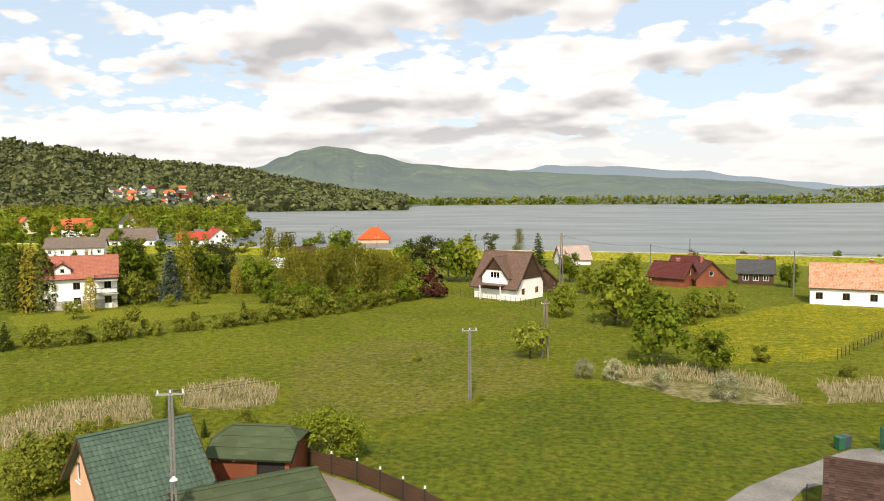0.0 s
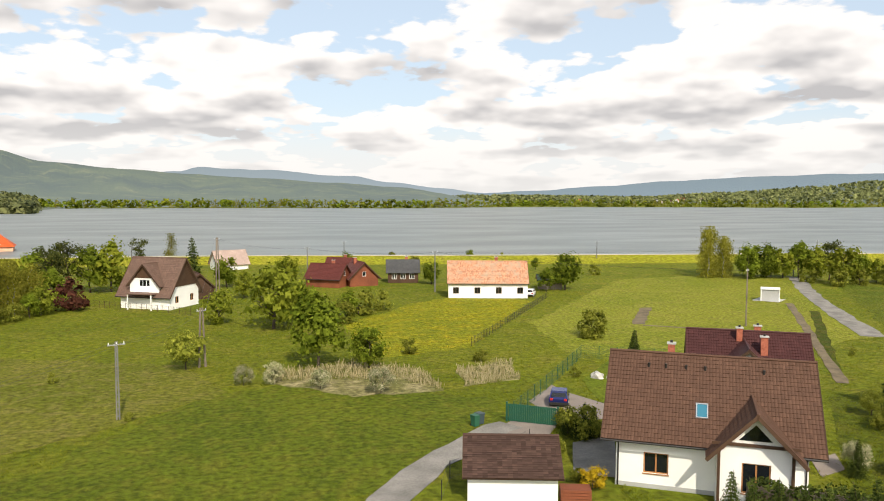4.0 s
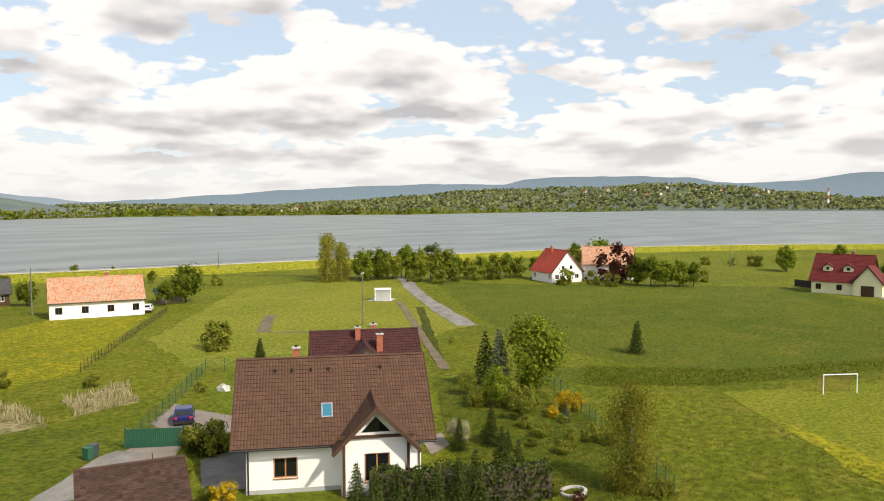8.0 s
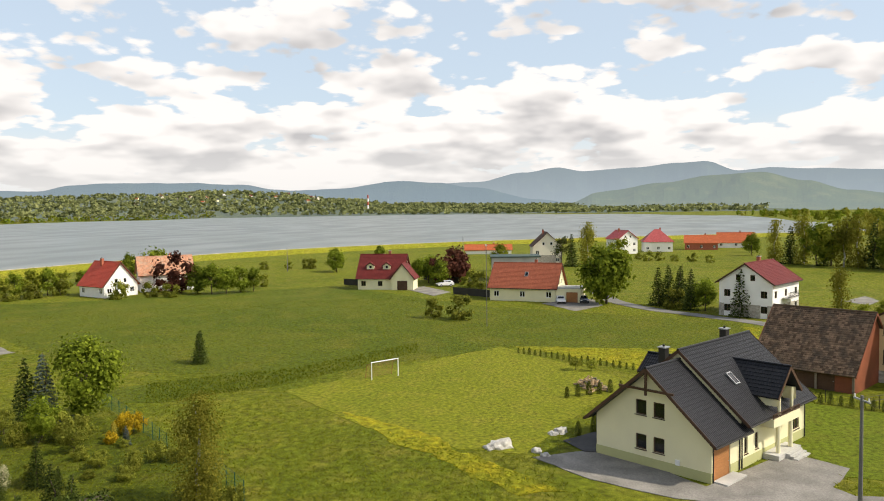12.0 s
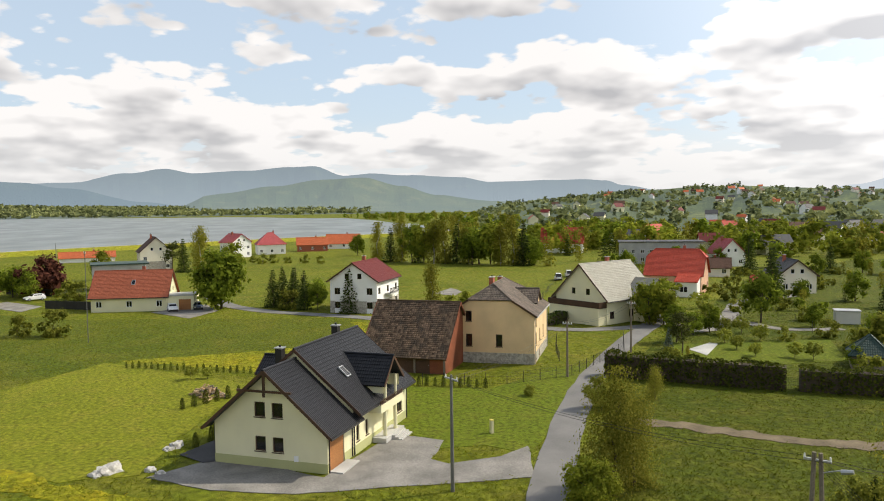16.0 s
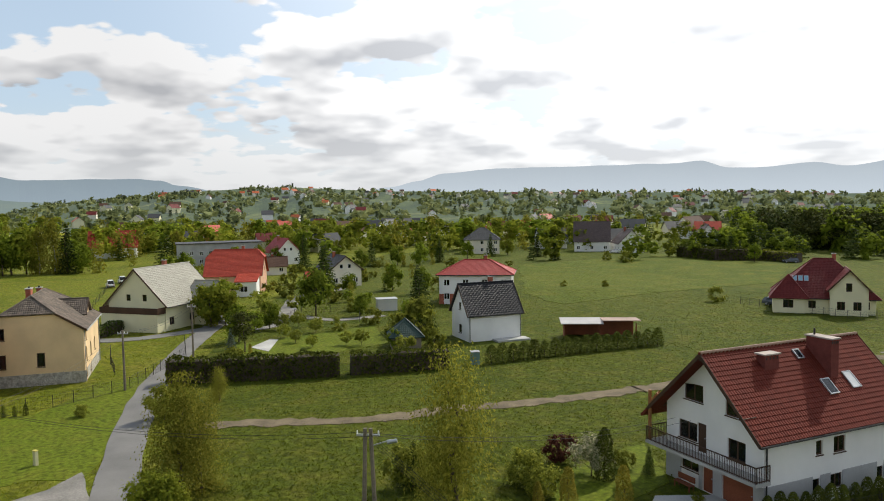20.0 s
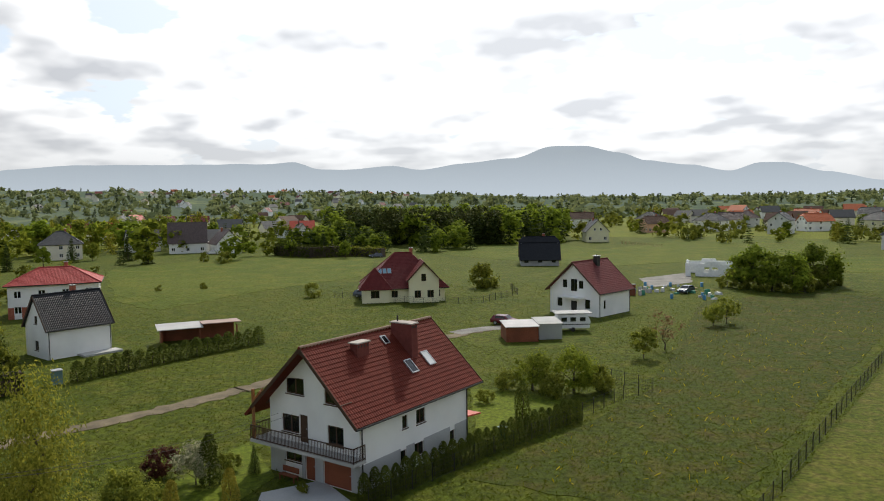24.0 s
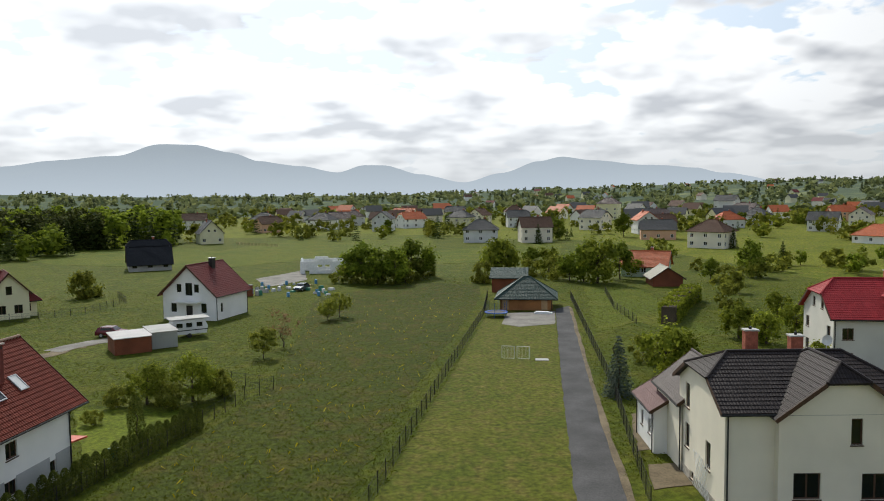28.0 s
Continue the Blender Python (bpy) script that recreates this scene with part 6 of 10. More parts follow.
h = house_at("house", "grey unfinished house with a steep black roof", 18.4, -210, -172, 10.5, 10, 2.7, 7.9, PLASTER_GREY, R_BLACK, "half", nf=3, ng=2, frame=METAL_DARK, over=1.0, hip=0.3)
house_at("house", "yellow house with a dark roof and fence", 4.1, -313, -170, 12, 9, 4.6, 9.2, PLASTER_CREAM, R_GREY, gable=True)
h = thing("building_shell", "roofless white block walls of a new house", "building", -24.0, -190, 170)
w = Mesh()
for key, pm, n in (("f", pose(-5.5, -4, 0), 11), ("r", pose(5.5, -4, 0, 0, 0, 90), 8), ("b", pose(5.5, 4, 0, 0, 0, 180), 11), ("l", pose(-5.5, 4, 0, 0, 0, -90), 8)):
    wall_panel(w, pm, n, [(0, 3.1), (n * 0.4, 3.1), (n * 0.42, 3.6), (n * 0.7, 3.6), (n * 0.72, 3.0), (n, 3.0)], [(1.2, 0, 1.0, 2.1), (3.8, 0.9, 1.6, 1.3), (6.0, 0.9, 1.2, 1.3)])
part("wall", w, mat("block_white", (0.84, 0.84, 0.82), 0.9, vary=0.1, scale=0.5), h)
h = house_at("hall", "timber hall with a dark green hipped roof", -47.8, -115.6, -24 + 180, 8.6, 7.4, 2.6, 5.2, WOOD_WARM, R_TEAL, "hip", nf=0, ng=0, chim=False, over=0.9)
part("shutter", Mesh().box(-2.2, -3.76, 1.8, -0.3, -3.72, 2.2).box(0.3, -3.76, 1.8, 2.2, -3.72, 2.2), METAL_DARK, h)
for u in (-3.4, 3.0):
    part("panel", Mesh().box(u - 0.5, -3.75, 0.1, u + 0.5, -3.72, 2.1), TIMBER, h)
house_at("shed", "small timber shed with a green roof", -53.0, -137.0, -24 + 180, 6.5, 5, 3.0, 4.2, WOOD_RED, R_TEAL, "shed", nf=0, ng=0, chim=False)
house_at("house", "pale green house with an orange roof", -90.4, -150, -40 + 180, 10, 8, 2.7, 5.6, mat("plaster_mint", (0.50, 0.60, 0.46), 0.9, vary=0.06), R_ORANGE, nf=3)
house_at("shed", "brown timber shed with a pale roof", -86, -133.5, -20 + 180, 7, 6, 1.9, 3.9, WOOD_RED, R_SHEETPALE, gable=True, nf=0, ng=1, chim=False)
h = house_at("house", "pale house with a crimson half-hipped roof", -67.6, -62.6, 155, 12, 10, 6.2, 9.6, mat("plaster_pale", (0.62, 0.60, 0.54), 0.9, vary=0.08), roof_mat("tiles_crimson", (0.34, 0.03, 0.035)), "half", nf=3, ng=2, frame=WOOD_DARK, hip=0.45)
dormer(h, 10, 6.2, 10.2, 1.5, 0.2, 3.4, MATS["plaster_pale"], MATS["tiles_crimson"])

# the town to the south
TOWN = [(-94, -272, 8.6, 3), (-113, -262, 9.5, 1), (-169, -329, 9.7, 1), (-232, -429, 14.0, 4), (-176, -288, 9.7, 3), (-160, -255, 7.6, 2), (-151, -213, 9.2, 1), (-315, -425, 14.5, 3),
        (-287, -371, 10.4, 3), (-211, -206, 6.5, 0), (-76, -371, 9.8, 3), (-24, -386, 8.2, 2), (-48, -400, 9.0, 0), (-61, -410, 9.0, 3), (-100, -395, 8.6, 0), (-118, -380, 9.5, 4), (-135, -400, 9.5, 1)]
TOWN2 = [(-150, -372, 9.0, 3), (-75, -440, 9.0, 3), (-105, -450, 9.5, 0), (-140, -455, 10.0, 4), (-175, -440, 10, 3), (-200, -380, 9.0, 2), (-215, -345, 9.0, 1), (-235, -310, 8.0, 3), (-250, -270, 8.5, 0),
         (-190, -300, 8, 2), (-262, -330, 9, 3), (-300, -300, 9, 1), (-330, -340, 9, 2), (-20, -430, 9, 3), (15, -440, 9, 0), (-265, -215, 8, 2), (-275, -238, 8, 0)]
TW = [PLASTER_WHITE, PLASTER_BEIGE, PLASTER_SALMON, mat("plaster_light_grey", (0.66, 0.66, 0.64), 0.9, vary=0.1, fine=25), PLASTER_CREAM]
TR = [R_GREY, R_BROWN, R_GREY, MATS["tiles_dusk"], R_ORANGE]
rnd = random.Random(12)
for k, (x, y, top, c) in enumerate(TOWN + TOWN2):
    a = math.degrees(math.atan2(-x, y))
    kind = ("hip", "gable", "half")[k % 3]
    words = ("white", "beige", "salmon", "grey", "cream")[c % 5] + " town house with a " + ("grey", "brown", "grey", "dusky", "orange")[k % 5] + " roof"
    house_at("house", words, x, y, a + rnd.uniform(-35, 35), 11 + rnd.random() * 3, 9.5, top - 3.4, top, TW[c % 5], TR[k % 5], kind, gable=kind == "gable" and k % 2 == 0, ng=2, nf=3, group="town houses", gutter=None)

# ---- trees and shrubs ----
def leaf_cards(centres, sizes, rng, flat=0.0, hang=0.0, aspect=0.7, out=None):
    """Small four-cornered leaves or sprays round the given centres."""
    n = len(centres)
    nrm = rng.normal(size=(n, 3))
    nrm[:, 2] = nrm[:, 2] * (1 - hang) + flat
    if out is not None:
        nrm = nrm * 0.45 + out
    nrm /= np.linalg.norm(nrm, axis=1)[:, None] + 1e-9
    t = rng.normal(size=(n, 3))
    t[:, 2] -= hang * 2.0
    t -= nrm * np.sum(t * nrm, axis=1)[:, None]
    t /= np.linalg.norm(t, axis=1)[:, None] + 1e-9
    b = np.cross(nrm, t)
    s = sizes[:, None] * 0.5
    v = np.stack([centres - t * s, centres + b * s * aspect - nrm * s * 0.18, centres + t * s, centres - b * s * aspect - nrm * s * 0.18], 1)
    return v.reshape(-1, 3)


def outward(p, amount):
    """Directions away from the stem."""
    q = p * [1, 1, 0.0] + [0, 0, 0.0]
    q = q / (np.linalg.norm(q, axis=1)[:, None] + 1e-9)
    q[:, 2] = 0.35
    return q * amount


def quads(name, v, material):
    n = len(v) // 4
    me = bpy.data.meshes.new(name)
    me.vertices.add(len(v))
    me.vertices.foreach_set("co", np.asarray(v, np.float32).ravel())
    me.loops.add(4 * n)
    me.loops.foreach_set("vertex_index", np.arange(4 * n, dtype=np.int32))
    me.polygons.add(n)
    me.polygons.foreach_set("loop_start", np.arange(0, 4 * n, 4, dtype=np.int32))
    me.update(calc_edges=True)
    me.materials.append(material)
    return me


def crown_cards(kind, rng, leaves, leaf):
    """Leaf corners of a tree one metre high, standing on z = 0."""
    if kind in ("broad", "wide", "bush", "fruit", "blossom"):
        low, rad, cz, hz = {"broad": (0.04, 0.34, 0.50, 0.50), "wide": (0.05, 0.45, 0.48, 0.50), "bush": (0.0, 0.62, 0.45, 0.55),
                            "fruit": (0.2, 0.5, 0.6, 0.4), "blossom": (0.05, 0.5, 0.52, 0.5)}[kind]
        k = 34 if leaves > 1000 else 16
        c = rng.normal(size=(k, 3))
        c /= np.linalg.norm(c, axis=1)[:, None]
        c *= (0.45 + 0.5 * rng.random(k) ** 0.6)[:, None]
        lean = 1 - 0.35 * np.clip(c[:, 2], 0, 1) ** 2
        c = np.column_stack([c[:, 0] * rad * lean, c[:, 1] * rad * lean, cz + c[:, 2] * hz * 0.86])
        c[:, 2] = np.maximum(c[:, 2], low)
        r = (0.10 + 0.11 * rng.random(k)) * (1.25 if kind in ("wide", "bush") else 1.0)
        i = rng.integers(0, k, leaves)
        d = rng.normal(size=(leaves, 3))
        d /= np.linalg.norm(d, axis=1)[:, None]
        inner = rng.random(leaves) < 0.22
        p = c[i] + d * (r[i] * np.where(inner, 0.1 + 0.4 * rng.random(leaves), 0.6 + 0.45 * rng.random(leaves)))[:, None]
        p[:, 2] = np.maximum(p[:, 2], 0.02)
        body = p - np.array([0, 0, cz * 0.8])
        body /= np.linalg.norm(body, axis=1)[:, None] + 1e-9
        return leaf_cards(p, leaf * (0.6 + 0.8 * rng.random(leaves)) * np.where(inner, 2.3, 1.0), rng, flat=0.35, out=d * 0.75 + body * 0.55)
    if kind in ("birch", "willow"):
        k = 44 if leaves > 1000 else 18
        z = 0.1 + 0.88 * rng.random(k)
        wide = 0.20 if kind == "birch" else 0.25
        rr = wide * np.sqrt(np.clip(1 - ((z - 0.45) / 0.56) ** 2, 0.03, 1)) * np.sqrt(rng.random(k))
        a = rng.random(k) * 6.283
        c = np.column_stack([rr * np.cos(a), rr * np.sin(a), z])
        i = rng.integers(0, k, leaves)
        d = rng.normal(size=(leaves, 3)) * [0.05, 0.05, 0.085]
        p = c[i] + d
        p[:, 2] -= np.abs(rng.normal(size=leaves)) * (0.07 if kind == "birch" else 0.13)
        p[:, 2] = np.clip(p[:, 2], 0.03, 1.0)
        return leaf_cards(p, leaf * (0.6 + 0.8 * rng.random(leaves)), rng, hang=0.5, aspect=0.5, out=outward(p, 0.9))
    if kind in ("spruce", "blue"):
        whorls = 17 if leaves > 1000 else 9
        P, S = [], []
        for w in range(whorls):
            z = 0.06 + 0.92 * (w / whorls) ** 0.93
            R = 0.25 * (1 - z) ** 0.85 + 0.012
            m = max(4, int(leaves / whorls * (1 - z) * 1.9))
            arms = max(5, int(11 * (1 - z) + 4))
            a = (rng.integers(0, arms, m) + rng.random() + rng.normal(size=m) * 0.09) / arms * 6.283
            s = rng.random(m) ** 0.65
            jit = 0.8 + 0.4 * rng.random(m)
            P.append(np.column_stack([np.cos(a) * R * s * jit, np.sin(a) * R * s * jit, z - s * R * 0.42 + rng.normal(size=m) * 0.006]))
            S.append(leaf * (0.7 + 0.7 * rng.random(m)))
        P, S = np.concatenate(P), np.concatenate(S)
        P[:, 2] = np.clip(P[:, 2], 0.01, 1.0)
        return leaf_cards(P, S, rng, flat=1.6, aspect=0.45)
    if kind == "pine":
        k = 22 if leaves > 1000 else 10
        z = 0.35 + 0.6 * rng.random(k)
        rr = 0.26 * np.sqrt(np.clip(1 - ((z - 0.66) / 0.36) ** 2, 0.05, 1)) * (0.3 + 0.7 * rng.random(k))
        a = rng.random(k) * 6.283
        c = np.column_stack([rr * np.cos(a), rr * np.sin(a), z])
        i = rng.integers(0, k, leaves)
        p = c[i] + rng.normal(size=(leaves, 3)) * [0.06, 0.06, 0.035]
        return leaf_cards(p, leaf * (0.6 + 0.8 * rng.random(leaves)), rng, flat=0.8, aspect=0.4)
    # thuja: a narrow, dense column
    z = rng.random(leaves)
    R = 0.17 * np.sqrt(np.clip(1 - z ** 2.6, 0.0, 1)) * (0.85 + 0.3 * rng.random(leaves)) + 0.01
    a = rng.random(leaves) * 6.283
    R *= 1 + 0.12 * np.sin(a * 3 + z * 9)
    p = np.column_stack([R * np.cos(a), R * np.sin(a), 0.01 + z * 0.98])
    return leaf_cards(p, leaf * (0.6 + 0.8 * rng.random(leaves)), rng, hang=-0.5, aspect=0.45, out=outward(p, 1.1))


LEAVES = {
    "broad": leaf_mat("leaf_broad", (0.081, 0.116, 0.0090), (0.259, 0.314, 0.0300)),
    "fresh": leaf_mat("leaf_fresh", (0.140, 0.180, 0.0162), (0.300, 0.310, 0.0324)),
    "wide": leaf_mat("leaf_wide", (0.099, 0.130, 0.0105), (0.297, 0.323, 0.0352)),
    "bush": leaf_mat("leaf_bush", (0.099, 0.116, 0.0143), (0.310, 0.314, 0.0450)),
    "fruit": leaf_mat("leaf_fruit", (0.125, 0.150, 0.0180), (0.370, 0.379, 0.0555)),
    "blossom": leaf_mat("leaf_blossom", (0.145, 0.195, 0.048), (0.667, 0.598, 0.408)),
    "birch": leaf_mat("leaf_birch", (0.113, 0.118, 0.0123), (0.308, 0.283, 0.0388)),
    "willow": leaf_mat("leaf_willow", (0.103, 0.113, 0.0123), (0.291, 0.269, 0.0388)),
    "spruce": leaf_mat("needle_spruce", (0.025, 0.041, 0.0090), (0.094, 0.122, 0.0225), 0.15),
    "blue": leaf_mat("needle_blue", (0.058, 0.081, 0.066), (0.123, 0.150, 0.126), 0.15),
    "pine": leaf_mat("needle_pine", (0.034, 0.046, 0.0120), (0.113, 0.122, 0.0270), 0.15),
    "thuja": leaf_mat("needle_thuja", (0.040, 0.057, 0.0090), (0.142, 0.157, 0.0225), 0.2),
    "golden": leaf_mat("needle_golden", (0.189, 0.169, 0.022), (0.377, 0.299, 0.042), 0.25),
    "yellow": leaf_mat("leaf_yellow", (0.32, 0.22, 0.012), (0.58, 0.40, 0.02), 0.2),
    "red": leaf_mat("leaf_red", (0.050, 0.020, 0.014), (0.12, 0.045, 0.028), 0.3),
    "bare": leaf_mat("leaf_bare", (0.189, 0.111, 0.060), (0.275, 0.169, 0.090), 0.2),
}
# hillside leaves: distance haze is put into these paler, greyer colours
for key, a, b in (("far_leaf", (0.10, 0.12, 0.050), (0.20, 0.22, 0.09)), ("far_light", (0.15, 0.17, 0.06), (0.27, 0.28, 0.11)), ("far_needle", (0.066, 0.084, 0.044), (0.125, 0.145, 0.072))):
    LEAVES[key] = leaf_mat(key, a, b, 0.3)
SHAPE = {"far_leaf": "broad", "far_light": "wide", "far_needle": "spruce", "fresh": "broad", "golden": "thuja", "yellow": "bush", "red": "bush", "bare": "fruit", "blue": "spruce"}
BARK = mat("bark", (0.085, 0.065, 0.045), 0.95, vary=0.35, fine=12, bump=0.5)
BARK_BIRCH = mat("bark_birch", (0.50, 0.48, 0.43), 0.9, vary=0.4, scale=0.3, fine=5, bump=0.3)
PROTO = {}
WORDS = {"broad": ("broad_tree", "leafy broad tree in full green leaf", "tree"), "fresh": ("broad_tree", "broad tree in bright fresh green leaf", "tree"),
         "wide": ("broad_tree", "wide spreading tree in dense green leaf", "tree"), "bush": ("shrub", "rounded green shrub in the grass", "shrub"),
         "fruit": ("fruit_tree", "small spreading fruit tree with thin leaves", "tree"), "blossom": ("shrub", "shrub with pale blossom among its leaves", "shrub"),
         "birch": ("birch", "slender birch with hanging light green twigs", "tree"), "willow": ("willow", "tall willow with drooping light green twigs", "tree"),
         "spruce": ("spruce", "dark green pointed spruce tree", "tree"), "blue": ("blue_spruce", "grey-blue pointed spruce tree", "tree"),
         "pine": ("pine", "dark pine with a loose crown", "tree"), "thuja": ("thuja", "dense dark green column of thuja", "shrub"),
         "golden": ("golden_thuja", "golden green thuja with dense sprays", "shrub"), "yellow": ("shrub", "shrub in bright yellow leaf", "shrub"),
         "red": ("shrub", "rounded shrub in dark red leaf", "shrub"), "bare": ("fruit_tree", "brown tree with bare thin twigs", "tree")}


def tree_proto(kind, level, var):
    """One metre high model tree: a trunk with limbs and a crown. level 0 near, 1 middle, 2 far."""
    key = (kind, level, var)
    if key in PROTO:
        return PROTO[key]
    rng = np.random.default_rng(sum(map(ord, kind)) * 31 + level * 7 + var)
    shape = SHAPE.get(kind, kind)
    leaves = {0: 3800, 1: 1350, 2: 250, 3: 95, 4: 17}[level]
    leaf = {0: 0.037, 1: 0.058, 2: 0.10, 3: 0.135, 4: 0.34}[level]
    if shape in ("spruce", "thuja"):
        leaf *= 0.95
        leaves = int(leaves * (1.15 if shape == "spruce" else 0.62))
        leaf *= 1.0 if shape == "spruce" else 1.25
    if kind == "bare":
        leaves, leaf = leaves // 3, leaf * 0.6
    if shape in ("birch", "willow") and level < 2:
        leaf *= 0.55 if level == 0 else 0.72
        leaves = int(leaves * (2.6 if level == 0 else 1.6))
    if shape == "bush":
        leaf *= 1.5
        leaves = int(leaves * 0.62)
    if level >= 2:
        crown_v = crown_cards(shape, rng, leaves, leaf)
        PROTO[key] = crown_v
        return crown_v
    crown_me = quads(kind + "_crown", crown_cards(shape, rng, leaves, leaf), LEAVES[kind])
    t = Mesh()
    top = {"broad": 0.72, "wide": 0.6, "bush": 0.4, "fruit": 0.55, "blossom": 0.5, "birch": 0.9, "willow": 0.75, "spruce": 0.97, "pine": 0.92, "thuja": 0.9}[shape]
    r = {"bush": 0.018, "thuja": 0.02, "fruit": 0.022, "willow": 0.026, "wide": 0.03}.get(shape, 0.02)
    bend = [Vector((rng.normal() * 0.012 * k, rng.normal() * 0.012 * k, top * k / 4)) for k in range(5)]
    for k in range(4):
        t.tube(bend[k] - Vector((0, 0, 0.03 if k == 0 else 0)), bend[k + 1], r * (1 - k * 0.22), r * (1 - (k + 1) * 0.22), n=6, caps=k in (0, 3))
    if shape not in ("spruce", "thuja", "birch", "willow"):
        for k in range(7):
            s = 0.3 + 0.6 * k / 7
            a = rng.random() * 6.283
            ln = (0.3 if shape != "birch" else 0.16) * (1.1 - s * 0.6)
            b = Vector((0, 0, top * s))
            t.tube(b, b + Vector((math.cos(a) * ln, math.sin(a) * ln, ln * 0.8)), r * 0.4, r * 0.12, n=4)
    trunk_me = t.data(kind + "_trunk", True)
    trunk_me.materials.append(BARK_BIRCH if kind == "birch" else BARK)
    PROTO[key] = (trunk_me, crown_me)
    return PROTO[key]


tree_no = [0]


def tree(kind, x, y, h, w=1.0, level=None, group="", z=0.0):
    """A tree of height h at (x, y); w widens its crown."""
    tree_no[0] += 1
    k = tree_no[0]
    d = math.hypot(x, y)
    if level is None:
        level = 0 if d < 82 else 1
    trunk_me, crown_me = tree_proto(kind, level, k % 3)
    name, label, cat = WORDS[kind]
    ob = thing(name, label, cat, group=group)
    part("trunk", trunk_me, None, ob)
    part("crown", crown_me, None, ob)
    ob.matrix_basis = pose(x, y, z, 0, 0, (k * 137.5) % 360) @ Matrix.Diagonal((h * w, h * w, h, 1))
    return ob


def woods(name, label, spots, kinds, seed, level=2):
    """Many far trees as one mass. spots: rows of x, y, z, height."""
    rng = np.random.default_rng(seed)
    by = {}
    for x, y, z, h in spots:
        kind = kinds[rng.integers(0, len(kinds))]
        v = tree_proto(kind, level, int(rng.integers(0, 3)))
        a = rng.random() * 6.283
        c, s = math.cos(a), math.sin(a)
        w = 1.0 + 0.35 * rng.random()
        by.setdefault(kind, []).append(np.column_stack([(v[:, 0] * c - v[:, 1] * s) * h * w + x, (v[:, 0] * s + v[:, 1] * c) * h * w + y, v[:, 2] * h + z]))
    for kind, vs in by.items():
        me = quads(name, np.concatenate(vs), LEAVES[kind])
        tagged(part(name, me, None), label, "woods", "", "stuff")


def hedge(label, pts, height, width, kind="thuja", dens=26, leaf=0.28, name="hedge"):
    """A clipped or loose hedge along a line: a dense mass of sprays round a dark core."""
    rng = np.random.default_rng(len(pts) * 17 + int(abs(pts[0][0]) * 10))
    P, core = [], Mesh()
    for (ax, ay), (bx, by) in zip(pts, pts[1:]):
        ln = math.hypot(bx - ax, by - ay)
        n = int(ln * (height * 2 + width) * dens)
        u = rng.random(n) * ln
        side = rng.random(n)
        lim = height * 2 + width
        q = side * lim
        hgt = height * (0.93 + 0.1 * np.sin(u * 1.7) * np.sin(u * 0.61 + 1))
        off = np.where(q < height, -width / 2, np.where(q < 2 * height, width / 2, (q - 2 * height) - width / 2))
        z = np.where(q < height, q / height * hgt, np.where(q < 2 * height, (q - height) / height * hgt, hgt))
        off = off + rng.normal(size=n) * 0.09
        z = np.maximum(0.02, z + rng.normal(size=n) * 0.07)
        dx, dy = (bx - ax) / ln, (by - ay) / ln
        P.append(np.column_stack([ax + dx * u - dy * off, ay + dy * u + dx * off, z]))
        core.box(-0.0, -width * 0.38, 0, ln, width * 0.38, height * 0.86, pose(ax, ay, 0, 0, 0, math.degrees(math.atan2(by - ay, bx - ax))))
    P = np.concatenate(P)
    ob = thing(name, label, "hedge")
    part("foliage", quads(name, leaf_cards(P, leaf * (0.6 + 0.8 * rng.random(len(P))), rng), LEAVES[kind]), None, ob)
    part("core", core.weld(), BARK, ob)
    return ob

# ---- trees, garden by garden: kind, x, y, height ----
# yard_west
for x, y, h in [(-98.6, 120.2, 9.9), (-94.6, 118.0, 10.9), (-90.1, 118.5, 10.6), (-83.3, 123.9, 3.6), (-81.3, 127.7, 2.9)]:
    tree("thuja", x, y, h)
for x, y, h in [(-91.8, 117.7, 11.1), (-81.9, 119.5, 6.1), (-69.2, 152.3, 3.9), (-65.8, 143.5, 6.0)]:
    tree("golden", x, y, h)
for x, y, h in [(-86.7, 138.7, 12.0), (-74.8, 144.3, 10.2), (-74.0, 148.9, 8.7), (-65.5, 148.9, 7.8), (-63.7, 152.8, 6.9), (-85.6, 143.2, 7.6), (-175.9, 353.1, 12.9), (-164.3, 363.6, 10.3), (-237.5, 367.8, 8.1), (-286.9, 432.6, 8.8), (-403.2, 562.8, 11.1), (-456.6, 592.1, 12.2), (-170.7, 267.7, 8.3), (-217.4, 265.2, 7.7), (-227.0, 299.0, 7.4), (-151.6, 183.4, 7.7)]:
    tree("broad", x, y, h)
for x, y, h in [(-74.6, 133.6, 11.3)]:
    tree("blue", x, y, h)
for x, y, h in [(-73.5, 137.7, 12.8)]:
    tree("birch", x, y, h)
